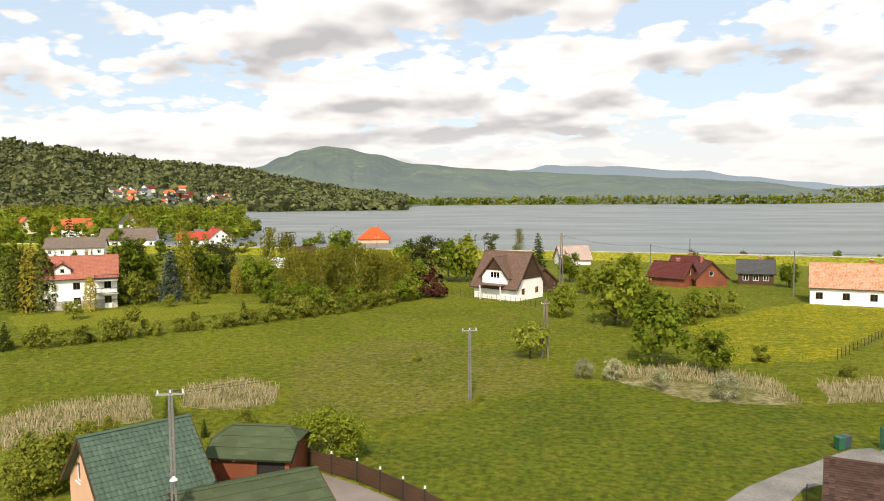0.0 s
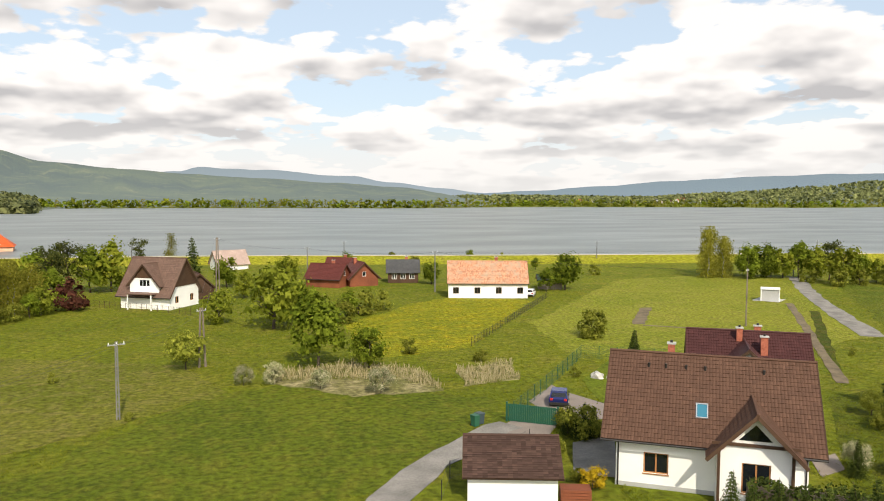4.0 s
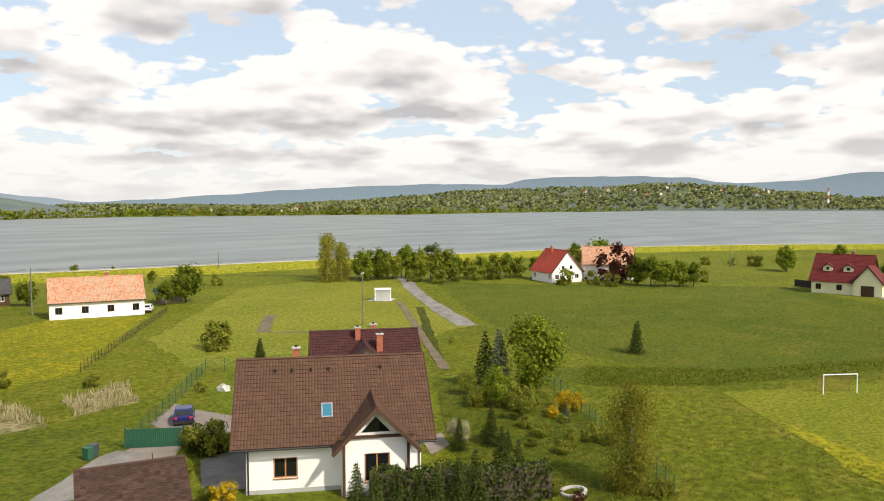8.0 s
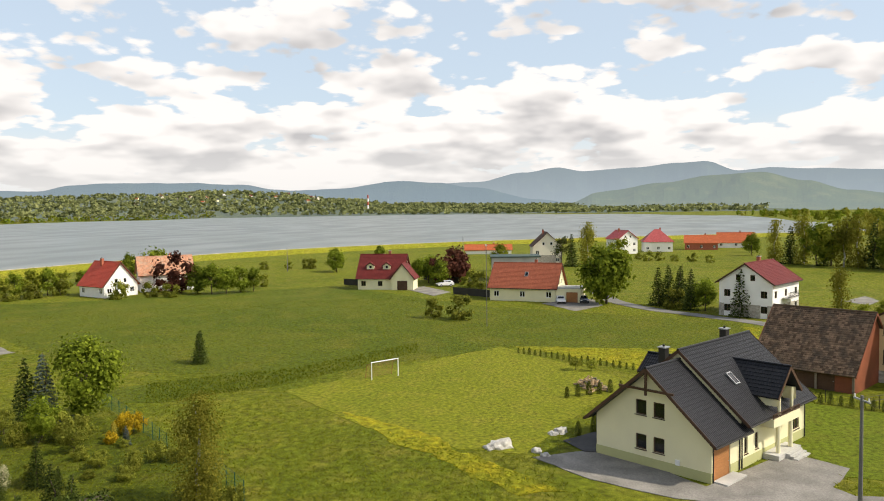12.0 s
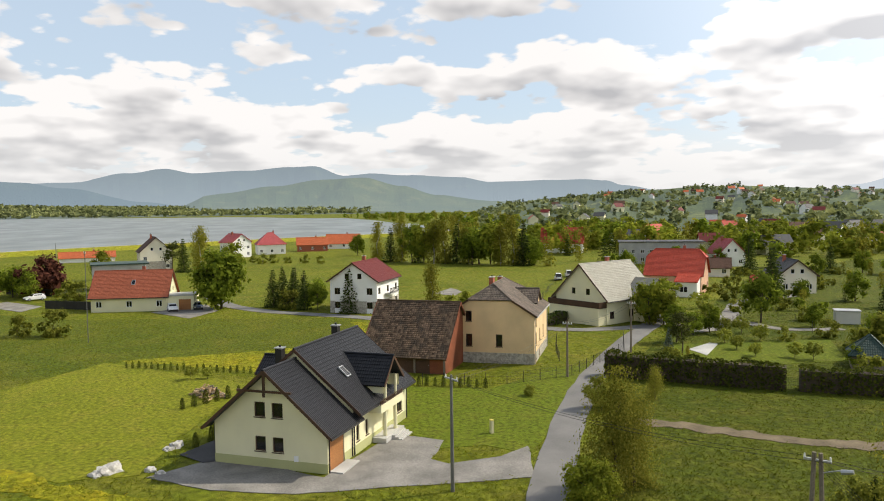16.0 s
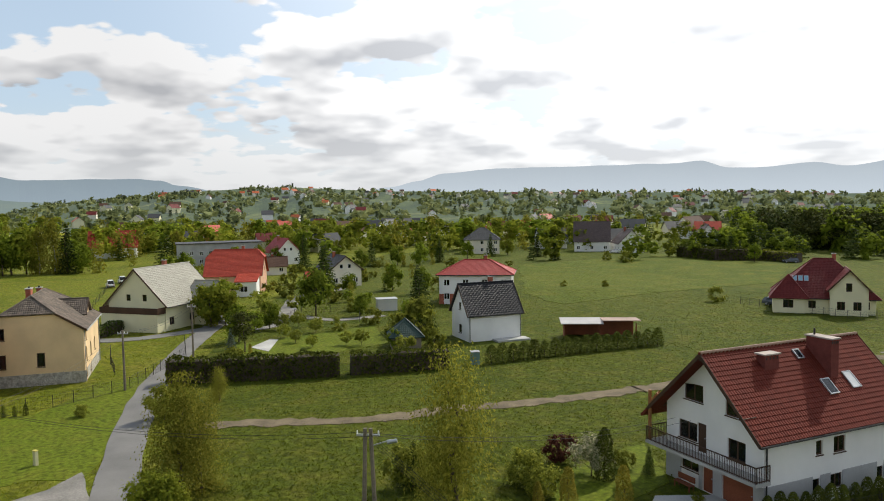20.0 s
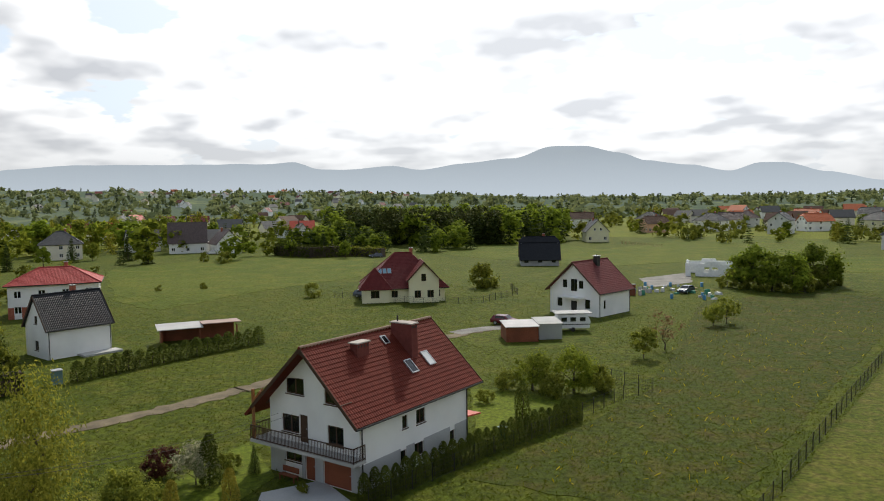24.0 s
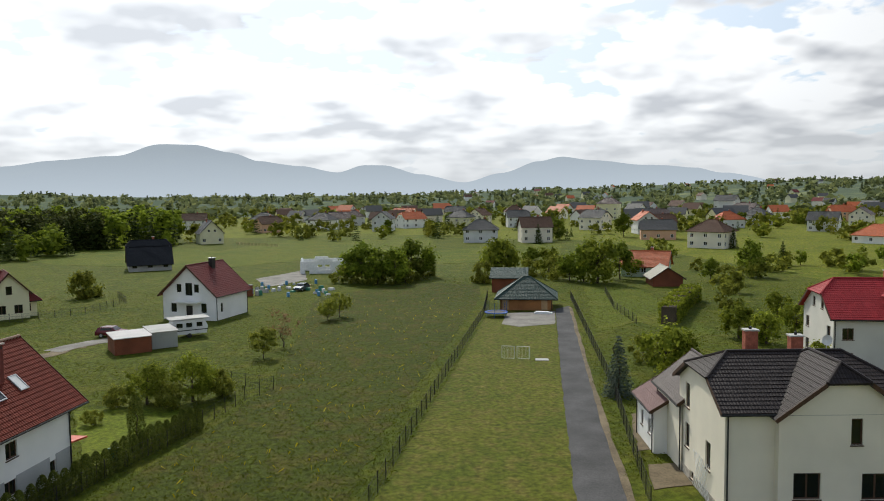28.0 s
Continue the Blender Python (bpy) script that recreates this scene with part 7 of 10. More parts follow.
for x, y, h in [(-79.5, 127.9, 5.8), (-79.6, 135.4, 3.9), (-70.1, 144.8, 3.7), (-68.6, 89.0, 3.4), (-66.8, 91.5, 2.3), (-64.9, 93.3, 3.0), (-60.6, 97.1, 4.4), (-56.2, 102.9, 2.2), (-51.2, 108.3, 1.9), (-44.8, 115.4, 4.5), (-43.0, 119.0, 3.6), (-63.6, 145.5, 3.7), (-59.0, 141.6, 3.4), (-71.0, 132.5, 1.6), (-69.0, 136.5, 1.6), (-52.0, 106.2, 2.3), (-48.6, 109.6, 2.7), (-47.3, 111.3, 2.2), (-34.9, 127.3, 2.8), (-46.3, 113.0, 2.7), (-82.7, 136.7, 3.1), (-79.5, 139.5, 2.8), (-153.3, 254.3, 5.1), (-193.9, 266.5, 5.5), (-142.5, 200.5, 4.1)]:
    tree("bush", x, y, h)
for x, y, h in [(-77.3, 158.6, 9.5), (-73.8, 155.8, 9.4), (-87.8, 143.0, 11.1)]:
    tree("pine", x, y, h)
for x, y, h in [(-78.8, 110.3, 3.5), (-67.0, 129.2, 2.6), (-70.5, 125.4, 2.5)]:
    tree("fruit", x, y, h)
for x, y, h in [(-72.2, 87.1, 4.0), (-49.4, 110.0, 4.0), (-72.6, 151.9, 8.7)]:
    tree("spruce", x, y, h)
for x, y, h in [(-193.8, 352.7, 14.1), (-184.9, 352.9, 13.5), (-167.1, 353.3, 12.0), (-210.3, 368.2, 13.9), (-357.7, 525.5, 9.8), (-498.3, 623.9, 13.4), (-141.6, 322.1, 10.1)]:
    tree("fresh", x, y, h)
# grove_west
for x, y, h in [(-48.2, 134.9, 9.5), (-43.8, 131.8, 10.3), (-41.5, 135.6, 10.2), (-38.3, 136.0, 10.9), (-36.9, 139.9, 9.7), (-33.5, 140.3, 9.2), (-15.3, 245.5, 8.4), (-49.5, 142.6, 8.4), (-48.2, 151.6, 8.9), (-43.2, 147.6, 8.6), (-38.9, 155.3, 7.4), (-34.7, 152.9, 6.5), (-67.3, 165.0, 12.4), (-63.1, 165.4, 11.4), (-54.3, 146.4, 7.5)]:
    tree("birch", x, y, h)
for x, y, h in [(-39.6, 121.8, 4.4), (-36.4, 124.6, 2.3), (-31.8, 133.1, 3.1)]:
    tree("bush", x, y, h)
for x, y, h in [(-29.4, 139.2, 5.2), (-34.5, 129.3, 3.0)]:
    tree("wide", x, y, h)
for x, y, h in [(-25.8, 143.5, 5.7)]:
    tree("red", x, y, h)
for x, y, h in [(-62.2, 206.8, 11.5), (-36.1, 168.0, 9.6), (-26.2, 168.9, 10.2), (0.7, 171.5, 7.6), (-41.1, 152.3, 7.1), (-29.7, 149.0, 7.4), (-157.5, 369.0, 8.7), (-56.8, 166.0, 6.5)]:
    tree("broad", x, y, h)
for x, y, h in [(-30.3, 168.5, 10.9), (-22.7, 228.1, 8.0), (-32.5, 162.9, 10.0)]:
    tree("pine", x, y, h)
for x, y, h in [(-22.3, 169.3, 11.1)]:
    tree("fresh", x, y, h)
for x, y, h in [(-6.6, 180.0, 11.2)]:
    tree("spruce", x, y, h)
for x, y, h in [(-51.5, 138.6, 8.6), (-46.0, 138.2, 9.2), (-40.2, 141.4, 9.6), (-35.8, 144.8, 9.0), (-52.6, 147.0, 9.2), (-45.6, 143.6, 9.8), (-57.0, 152.0, 9.0), (-31.5, 144.0, 8.2)]:
    tree("birch", x, y, h, 1.25)
for x, y, h in [(-55.0, 133.0, 5.4), (-51.0, 130.4, 4.8), (-46.4, 128.8, 5.0), (-42.6, 127.6, 4.6), (-37.6, 129.0, 4.4), (-30.4, 136.6, 4.2)]:
    tree("broad", x, y, h, 1.2)
for x, y, h in [(-73.4, 88.2, 3.2), (-70.4, 90.2, 2.8), (-62.4, 95.0, 3.4), (-58.8, 99.6, 2.6), (-54.4, 104.4, 2.8), (-50.4, 107.2, 2.4), (-42.0, 117.2, 3.4), (-38.4, 122.0, 3.2), (-33.6, 130.6, 3.0)]:
    tree("bush", x, y, h)
# meadow_north
for x, y, h in [(7.2, 115.7, 10.4), (-0.8, 122.7, 5.9)]:
    tree("wide", x, y, h)
for x, y, h in [(10.6, 88.7, 9.3), (16.2, 86.1, 5.6), (20.1, 125.1, 4.5), (11.7, 119.8, 7.0), (45.6, 165.7, 5.9)]:
    tree("broad", x, y, h)
for x, y, h in [(9.5, 77.9, 2.3), (15.2, 74.5, 2.9), (4.8, 81.3, 2.6), (1.9, 81.6, 2.3)]:
    tree("blossom", x, y, h)
for x, y, h in [(22.6, 92.6, 2.0), (22.0, 126.4, 5.0), (27.1, 129.9, 3.7), (-8.3, 71.3, 0.9), (29.7, 86.3, 1.7), (-17.6, 88.0, 1.2), (18.1, 118.0, 3.9)]:
    tree("bush", x, y, h)
for x, y, h in [(-4.3, 91.0, 4.7)]:
    tree("fruit", x, y, h)
for x, y, h in [(13.7, 172.7, 7.6), (3.9, 152.4, 5.6)]:
    tree("fresh", x, y, h)
# yard_green
for x, y, h in [(-17.1, 53.1, 4.6)]:
    tree("wide", x, y, h, 1.1)
for x, y, h in [(-19.8, 55.5, 3.2)]:
    tree("wide", x, y, h)
for x, y, h in [(-34.6, 61.1, 3.3), (-29.6, 57.6, 1.6)]:
    tree("spruce", x, y, h)
for x, y, h in [(-34.8, 45.5, 4.6), (-26.8, 59.9, 1.8), (-38.2, 54.2, 2.3), (-35.1, 44.3, 3.1), (-37.7, 57.2, 1.7)]:
    tree("bush", x, y, h)
# bank_north
for x, y, h in [(75.5, 228.3, 3.6), (30.0, 190.4, 6.2), (65.5, 146.6, 5.3), (70.6, 148.3, 8.9), (124.1, 157.3, 8.2), (82.5, 192.1, 3.5), (133.1, 160.1, 6.5)]:
    tree("broad", x, y, h)
for x, y, h in [(86.4, 227.5, 2.3), (52.0, 237.0, 2.4), (50.1, 96.3, 4.1), (91.4, 174.8, 3.2), (52.3, 208.6, 3.2)]:
    tree("bush", x, y, h)
for x, y, h in [(115.7, 161.9, 11.7), (119.5, 161.0, 9.9)]:
    tree("birch", x, y, h)
for x, y, h in [(45.4, 76.8, 4.9)]:
    tree("spruce", x, y, h)
for x, y, h in [(76.0, 186.0, 3.7)]:
    tree("fresh", x, y, h)
# bank_row
for x, y, h in [(121.0, 169.1, 12.4), (124.7, 167.1, 9.9)]:
    tree("birch", x, y, h)
for x, y, h in [(128.2, 161.6, 9.2), (129.6, 157.4, 9.0), (136.2, 153.9, 9.6), (146.0, 145.2, 7.3), (151.5, 140.6, 6.6), (158.1, 137.1, 7.2), (186.7, 149.5, 4.5)]:
    tree("broad", x, y, h)
for x, y, h in [(132.9, 155.6, 8.4), (138.5, 150.9, 8.5), (136.7, 140.7, 10.0), (148.2, 142.4, 6.6), (154.8, 138.9, 6.9), (161.4, 135.3, 6.4)]:
    tree("fresh", x, y, h)
for x, y, h in [(141.2, 149.5, 9.7)]:
    tree("pine", x, y, h)
for x, y, h in [(133.2, 138.1, 3.9), (132.2, 146.1, 4.0), (139.8, 139.0, 4.0), (146.9, 138.2, 4.3), (152.1, 135.5, 4.3), (158.4, 133.7, 4.2)]:
    tree("bush", x, y, h)
# red_house_north
for x, y, h in [(168.9, 108.4, 9.9)]:
    tree("red", x, y, h)
for x, y, h in [(178.4, 120.9, 11.8), (166.4, 101.0, 7.5), (165.3, 96.5, 8.0), (167.7, 94.0, 7.2), (170.1, 91.6, 6.9), (172.5, 89.2, 6.3), (229.4, 89.2, 7.9), (206.7, 148.9, 7.9), (267.1, 86.7, 7.0)]:
    tree("broad", x, y, h)
for x, y, h in [(153.6, 114.0, 5.0), (158.5, 109.0, 3.8), (244.0, 103.8, 3.7), (158.6, 103.3, 3.9), (188.1, 151.8, 3.6), (190.6, 149.3, 3.6), (184.1, 92.8, 4.4)]:
    tree("bush", x, y, h)
# garden_brown
for x, y, h in [(60.5, 55.4, 6.7), (90.2, 54.6, 4.5), (43.3, 42.5, 3.0), (46.2, 41.6, 3.7), (27.8, 57.4, 2.8), (28.4, 55.6, 3.2), (27.9, 56.1, 2.4), (40.9, 35.8, 4.2), (40.2, 33.7, 3.8), (49.7, 84.1, 3.5), (46.1, 39.7, 1.9), (28.8, 37.4, 4.0), (29.4, 36.2, 3.9), (30.4, 35.3, 4.1), (31.3, 34.3, 3.8), (32.3, 33.6, 4.0), (33.4, 32.9, 4.4), (34.8, 32.7, 4.6), (29.5, 56.0, 2.6)]:
    tree("spruce", x, y, h)
for x, y, h in [(61.2, 54.0, 7.0), (56.2, 41.4, 1.9)]:
    tree("blue", x, y, h)
for x, y, h in [(63.4, 51.1, 9.0), (55.8, 49.6, 4.5)]:
    tree("broad", x, y, h)
for x, y, h in [(45.9, 28.2, 6.7)]:
    tree("birch", x, y, h + 0.8, 1.25)
for x, y, h in [(57.5, 43.6, 1.6)]:
    tree("golden", x, y, h)
for x, y, h in [(59.8, 44.1, 2.1)]:
    tree("yellow", x, y, h, 0.7)
for x, y, h in [(56.8, 48.6, 2.7), (56.5, 46.6, 2.6), (54.6, 50.8, 2.3), (23.6, 47.0, 1.2), (51.0, 40.1, 1.5), (50.8, 37.0, 1.7), (47.3, 42.7, 1.7), (53.2, 36.4, 1.8), (51.9, 42.7, 1.3), (76.4, 76.7, 1.1), (37.5, 75.8, 1.2), (45.8, 25.8, 1.0), (55.8, 41.3, 0.8), (53.3, 34.6, 1.4), (50.7, 97.5, 4.2), (48.7, 36.1, 1.3), (48.4, 39.0, 0.9), (43.1, 34.0, 1.2), (41.1, 31.4, 1.1), (46.8, 25.9, 1.3), (28.3, 58.9, 1.9), (28.5, 55.9, 3.1), (25.0, 53.2, 1.2), (46.7, 39.1, 0.7)]:
    tree("bush", x, y, h)
for x, y, h in [(24.1, 45.8, 1.7), (56.5, 43.2, 1.2)]:
    tree("yellow", x, y, h)
for x, y, h in [(44.3, 43.5, 2.4)]:
    tree("blossom", x, y, h)
for x, y, h in [(53.7, 44.6, 2.4), (57.0, 54.7, 2.4)]:
    tree("fruit", x, y, h)
for x, y, h in [(59.5, 43.0, 2.2)]:
    tree("yellow", x, y, h, 0.8)
for x, y, h in [(41.3, 29.3, 0.9)]:
    tree("red", x, y, h)
# field_east
for x, y, h in [(134.8, 33.9, 3.8), (132.9, 28.3, 4.7), (242.1, 104.1, 4.3), (187.2, 37.1, 4.9), (185.4, 33.9, 4.7), (238.4, 118.7, 3.4), (240.4, 110.9, 2.8)]:
    tree("bush", x, y, h)
for x, y, h in [(232.9, 91.0, 8.0), (198.4, 50.7, 8.4), (191.9, 46.0, 7.3), (205.4, 55.7, 6.3), (158.4, 2.9, 13.4)]:
    tree("broad", x, y, h)
for x, y, h in [(89.0, 54.1, 4.6), (257.0, 15.9, 11.5)]:
    tree("spruce", x, y, h)
for x, y, h in [(199.8, 45.6, 10.3), (200.6, 42.7, 10.0)]:
    tree("red", x, y, h)
for x, y, h in [(239.8, 37.7, 8.9), (260.9, 0.6, 10.4)]:
    tree("fresh", x, y, h)
for x, y, h in [(256.1, 19.4, 10.1)]:
    tree("pine", x, y, h)
for x, y, h in [(265.6, 11.1, 14.6)]:
    tree("birch", x, y, h)
# houses_east
for x, y, h in [(157.2, -7.3, 8.1), (157.8, -9.3, 8.6), (156.8, -11.5, 8.5), (157.5, -13.6, 7.7), (143.0, -20.9, 9.2), (150.9, -13.0, 6.5), (154.4, -11.2, 8.2), (128.2, -104.0, 11.6), (435.8, 16.4, 10.3)]:
    tree("spruce", x, y, h)
for x, y, h in [(158.2, -16.1, 6.1), (158.1, 4.0, 12.7), (149.6, -15.5, 5.9), (101.2, -70.4, 4.9), (334.8, -51.9, 7.4)]:
    tree("broad", x, y, h)
for x, y, h in [(93.3, 5.4, 1.7), (93.0, 3.5, 1.5)]:
    tree("fruit", x, y, h)
for x, y, h in [(144.1, -37.3, 8.6)]:
    tree("birch", x, y, h)
for x, y, h in [(141.0, -43.2, 3.6), (140.8, -40.3, 3.3), (112.0, -67.6, 8.8)]:
    tree("fresh", x, y, h)
for x, y, h in [(152.4, -10.0, 4.3), (73.5, -29.5, 1.3), (290.8, -6.3, 3.0), (286.2, -13.7, 3.6), (282.8, -19.1, 3.0), (279.4, -24.6, 3.6), (276.0, -30.0, 3.0), (293.1, -2.5, 3.0), (282.8, -9.8, 4.0)]:
    tree("bush", x, y, h)
for x, y, h in [(87.1, -56.5, 5.9)]:
    tree("pine", x, y, h)
# gardens_east
for x, y, h in [(83.4, -64.9, 1.9), (80.9, -68.9, 2.1), (79.0, -70.1, 2.4), (88.1, -65.6, 2.0), (92.6, -66.9, 2.2)]:
    tree("fruit", x, y, h)
for x, y, h in [(82.0, -51.5, 2.5), (105.4, -91.6, 3.0), (70.1, -75.7, 2.8), (67.3, -66.9, 3.3), (78.2, -44.4, 2.7), (36.6, -37.0, 3.5), (66.3, -34.1, 3.4)]:
    tree("bush", x, y, h)
for x, y, h in [(83.4, -85.0, 5.4), (123.2, -119.1, 6.6), (113.1, -118.1, 6.2), (107.2, -95.7, 3.1)]:
    tree("broad", x, y, h)
for x, y, h in [(82.7, -86.4, 9.1)]:
    tree("spruce", x, y, h)
for x, y, h in [(91.4, -57.2, 3.2)]:
    tree("blue", x, y, h)
for x, y, h in [(85.8, -56.5, 1.5)]:
    tree("golden", x, y, h)
for x, y, h in [(46.0, -24.6, 8.8), (47.4, -26.9, 7.1), (68.0, -41.0, 3.6)]:
    tree("willow", x, y, h)
for x, y, h in [(43.4, -22.1, 3.9), (44.1, -21.6, 4.2)]:
    tree("fresh", x, y, h)
# row_poplars
for x, y, h in [(274.9, -51.0, 14.5), (270.0, -58.7, 15.8), (258.3, -67.7, 15.0), (256.1, -71.1, 16.3), (251.6, -78.3, 14.3), (240.7, -86.5, 14.3), (238.6, -89.8, 16.7)]:
    tree("birch", x, y, h)
for x, y, h in [(272.3, -55.1, 13.4), (253.7, -74.9, 14.9), (236.6, -93.0, 15.2), (263.9, -63.4, 9.4)]:
    tree("spruce", x, y, h)
for x, y, h in [(265.1, -61.7, 14.4), (247.0, -80.9, 15.6), (234.5, -96.3, 9.5), (314.7, -49.9, 9.2), (245.9, -78.1, 12.5)]:
    tree("broad", x, y, h)
for x, y, h in [(262.8, -65.2, 15.8), (244.9, -84.3, 14.8)]:
    tree("fresh", x, y, h)
# red_roof_garden
for x, y, h in [(31.4, -47.8, 2.3)]:
    tree("red", x, y, h)
for x, y, h in [(28.1, -46.7, 3.3)]:
    tree("blossom", x, y, h)
for x, y, h in [(27.1, -46.8, 3.8)]:
    tree("thuja", x, y, h)
for x, y, h in [(26.1, -40.5, 2.9), (23.4, -42.8, 3.0), (27.6, -39.3, 1.9)]:
    tree("golden", x, y, h)
for x, y, h in [(28.6, -41.5, 2.3), (27.2, -49.6, 1.6), (20.1, -46.7, 0.9), (30.8, -42.3, 2.8), (76.8, -78.5, 6.6), (57.6, -141.1, 3.2), (87.4, -151.7, 1.8), (95.2, -146.4, 1.6)]:
    tree("bush", x, y, h)
for x, y, h in [(25.1, -49.6, 2.2), (36.8, -37.3, 3.4), (98.9, -102.2, 8.5), (131.5, -106.1, 11.2)]:
    tree("spruce", x, y, h)
for x, y, h in [(30.2, -34.3, 11.1)]:
    tree("willow", x, y, h, 0.85)
for x, y, h in [(73.1, -70.8, 3.1), (106.4, -83.8, 9.0)]:
    tree("broad", x, y, h)
# lane_gardens
for x, y, h in [(110.7, -65.7, 8.1), (109.8, -67.7, 7.1), (210.3, -143.0, 7.0), (216.6, -181.8, 7.3), (166.9, -219.6, 7.0)]:
    tree("fresh", x, y, h)
for x, y, h in [(95.5, -61.0, 5.8), (100.2, -66.9, 4.0), (99.8, -88.6, 4.0), (181.4, -100.8, 8.1), (192.4, -102.0, 7.2), (205.3, -146.1, 6.3), (165.9, -147.6, 6.6), (170.5, -167.2, 7.1), (164.3, -171.0, 7.8), (165.8, -196.1, 6.5), (126.8, -109.4, 5.0), (131.9, -258.9, 6.0), (83.2, -232.4, 6.1), (111.2, -245.3, 6.6)]:
    tree("broad", x, y, h)
for x, y, h in [(98.9, -71.1, 2.7), (98.9, -74.4, 2.6), (92.4, -72.7, 2.6)]:
    tree("fruit", x, y, h)
for x, y, h in [(91.2, -76.2, 2.3), (91.3, -83.5, 3.1), (81.9, -79.4, 3.8), (82.9, -100.9, 2.2), (113.9, -78.3, 3.0), (118.7, -88.1, 2.7), (124.5, -216.3, 3.4), (115.2, -212.2, 4.0)]:
    tree("bush", x, y, h)
for x, y, h in [(180.5, -138.4, 11.4), (174.5, -160.0, 8.8), (166.3, -182.4, 8.3), (167.1, -210.1, 8.6), (152.6, -218.0, 9.0), (139.0, -208.6, 8.4), (95.0, -243.9, 8.8)]:
    tree("spruce", x, y, h)
# orchard_south
for x, y, h in [(-4.2, -93.1, 3.9), (-17.4, -119.6, 4.2), (-15.2, -117.0, 3.5)]:
    tree("fruit", x, y, h)
for x, y, h in [(-7.0, -98.7, 5.3)]:
    tree("bare", x, y, h)
for x, y, h in [(7.5, -76.0, 4.6), (3.3, -75.7, 5.0), (-60.0, -162.0, 9.4), (-74.8, -166.5, 7.2)]:
    tree("wide", x, y, h)
for x, y, h in [(10.1, -75.9, 2.3), (11.5, -70.6, 1.6), (0.6, -76.2, 2.9), (5.3, -73.9, 2.8), (-52.0, -153.1, 2.8), (26.3, -159.6, 5.8), (25.3, -161.5, 4.9), (-24.1, -165.1, 3.8), (-53.6, -153.1, 5.0), (14.6, -73.5, 1.8)]:
    tree("bush", x, y, h)
for x, y, h in [(7.4, -65.8, 3.6)]:
    tree("thuja", x, y, h)
for x, y, h in [(-28.8, -162.9, 9.6), (-31.7, -160.0, 8.9), (-35.2, -158.0, 8.1), (-40.9, -167.6, 9.5), (-44.4, -169.6, 8.4), (-37.4, -162.7, 6.6), (-70.4, -166.6, 6.6), (-26.7, -165.0, 7.7)]:
    tree("broad", x, y, h, 1.1)
for x, y, h in [(-26.5, -163.5, 4.2), (-30.2, -160.0, 4.6), (-34.0, -158.5, 4.4), (-37.6, -159.0, 4.0), (-41.5, -164.5, 4.8), (-46.0, -171.0, 4.5)]:
    tree("bush", x, y, h)
# lane_south
for x, y, h in [(-36.1, -64.2, 6.3)]:
    tree("blue", x, y, h)
for x, y, h in [(-45.3, -70.6, 6.0), (-48.3, -71.4, 4.7), (-60.7, -161.1, 9.9), (-75.7, -143.7, 11.0), (-64.9, -84.0, 5.2), (-65.8, -79.8, 4.7), (-74.4, -84.7, 4.6), (-60.8, -65.7, 3.7), (-55.6, -54.0, 3.6), (-81.8, -96.8, 4.4), (-86.5, -95.0, 5.2)]:
    tree("wide", x, y, h)
for x, y, h in [(-46.2, -76.6, 3.3), (-70.5, -153.5, 5.6), (-67.5, -160.7, 4.9), (-56.6, -57.6, 2.5), (-80.0, -106.5, 4.2), (-99.5, -130.9, 5.2), (-108.5, -156.3, 3.4), (-146.9, -154.2, 4.2), (-122.7, -150.2, 4.0)]:
    tree("bush", x, y, h)
for x, y, h in [(-73.9, -146.6, 9.1), (-83.5, -148.1, 8.7), (-72.0, -149.5, 7.1), (-112.2, -141.9, 8.8), (-98.2, -136.5, 5.4), (-89.6, -151.4, 4.5), (-126.5, -272.9, 8.9), (-157.1, -276.5, 10.4), (-139.5, -157.4, 4.3)]:
    tree("broad", x, y, h)
for x, y, h in [(-130.9, -153.7, 6.9), (-111.0, -256.5, 7.7), (-158.9, -209.3, 7.3)]:
    tree("spruce", x, y, h)

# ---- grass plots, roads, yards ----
# cloud shade over the south is laid down as darker grass
sheet("south_meadow", [(16, -10), (52, -26), (70, -38), (88, -50), (108, -70), (150, -110), (210, -200), (190, -330), (70, -360), (-60, -340), (-140, -260), (-120, -120), (-70, -60), (-30, -12)], 0.006, SHADED_GRASS,
      "unmown meadow south of the lane, cloud shade put into its green", wob=0.8)
sheet("field_grass", [(17.9, 116.0), (33.5, 136.3), (42.8, 143.1), (57.1, 135.3), (31.5, 94.5), (17.7, 91.0)], 0.0132, YELLOW, "meadow strip yellow with buttercups", wob=1.0)
sheet("field_grass", [(46.9, 111.3), (92.2, 163.5), (116.5, 168.0), (137.0, 158.4), (91.9, 86.8), (79.6, 83.5), (55.7, 80.5), (46.9, 83.5), (42.3, 89.1)], 0.0147, PALE, "pale green field behind a wire fence, sunshine put into its colour", wob=1.0)
sheet("field_grass", [(117.0, 24.3), (131.5, -21.9), (115.5, -19.3), (95.2, -3.1), (107.2, 14.2)], 0.0162, YELLOW, "sunny yellow-green strip of meadow", wob=1.0)
sheet("field_grass", [(136.9, 142.7), (151.3, 114.9), (187.3, 73.2), (151.1, 26.5), (136.5, -20.0), (109.9, -17.9), (108.1, 15.0), (84.1, 37.5), (82.8, 63.1), (97.7, 91.2)], 0.0177, FIELD, "field of tall even young grass", wob=1.2)
sheet("tall_grass", [(73.8, 56.8), (80.5, 51.1), (88.2, 40.3), (108.4, 29.6), (101.4, 27.6), (81.2, 37.1), (70.3, 46.0), (68.5, 52.3)], 0.0192, FIELD, "strip of taller grass across the field", wob=0.5)
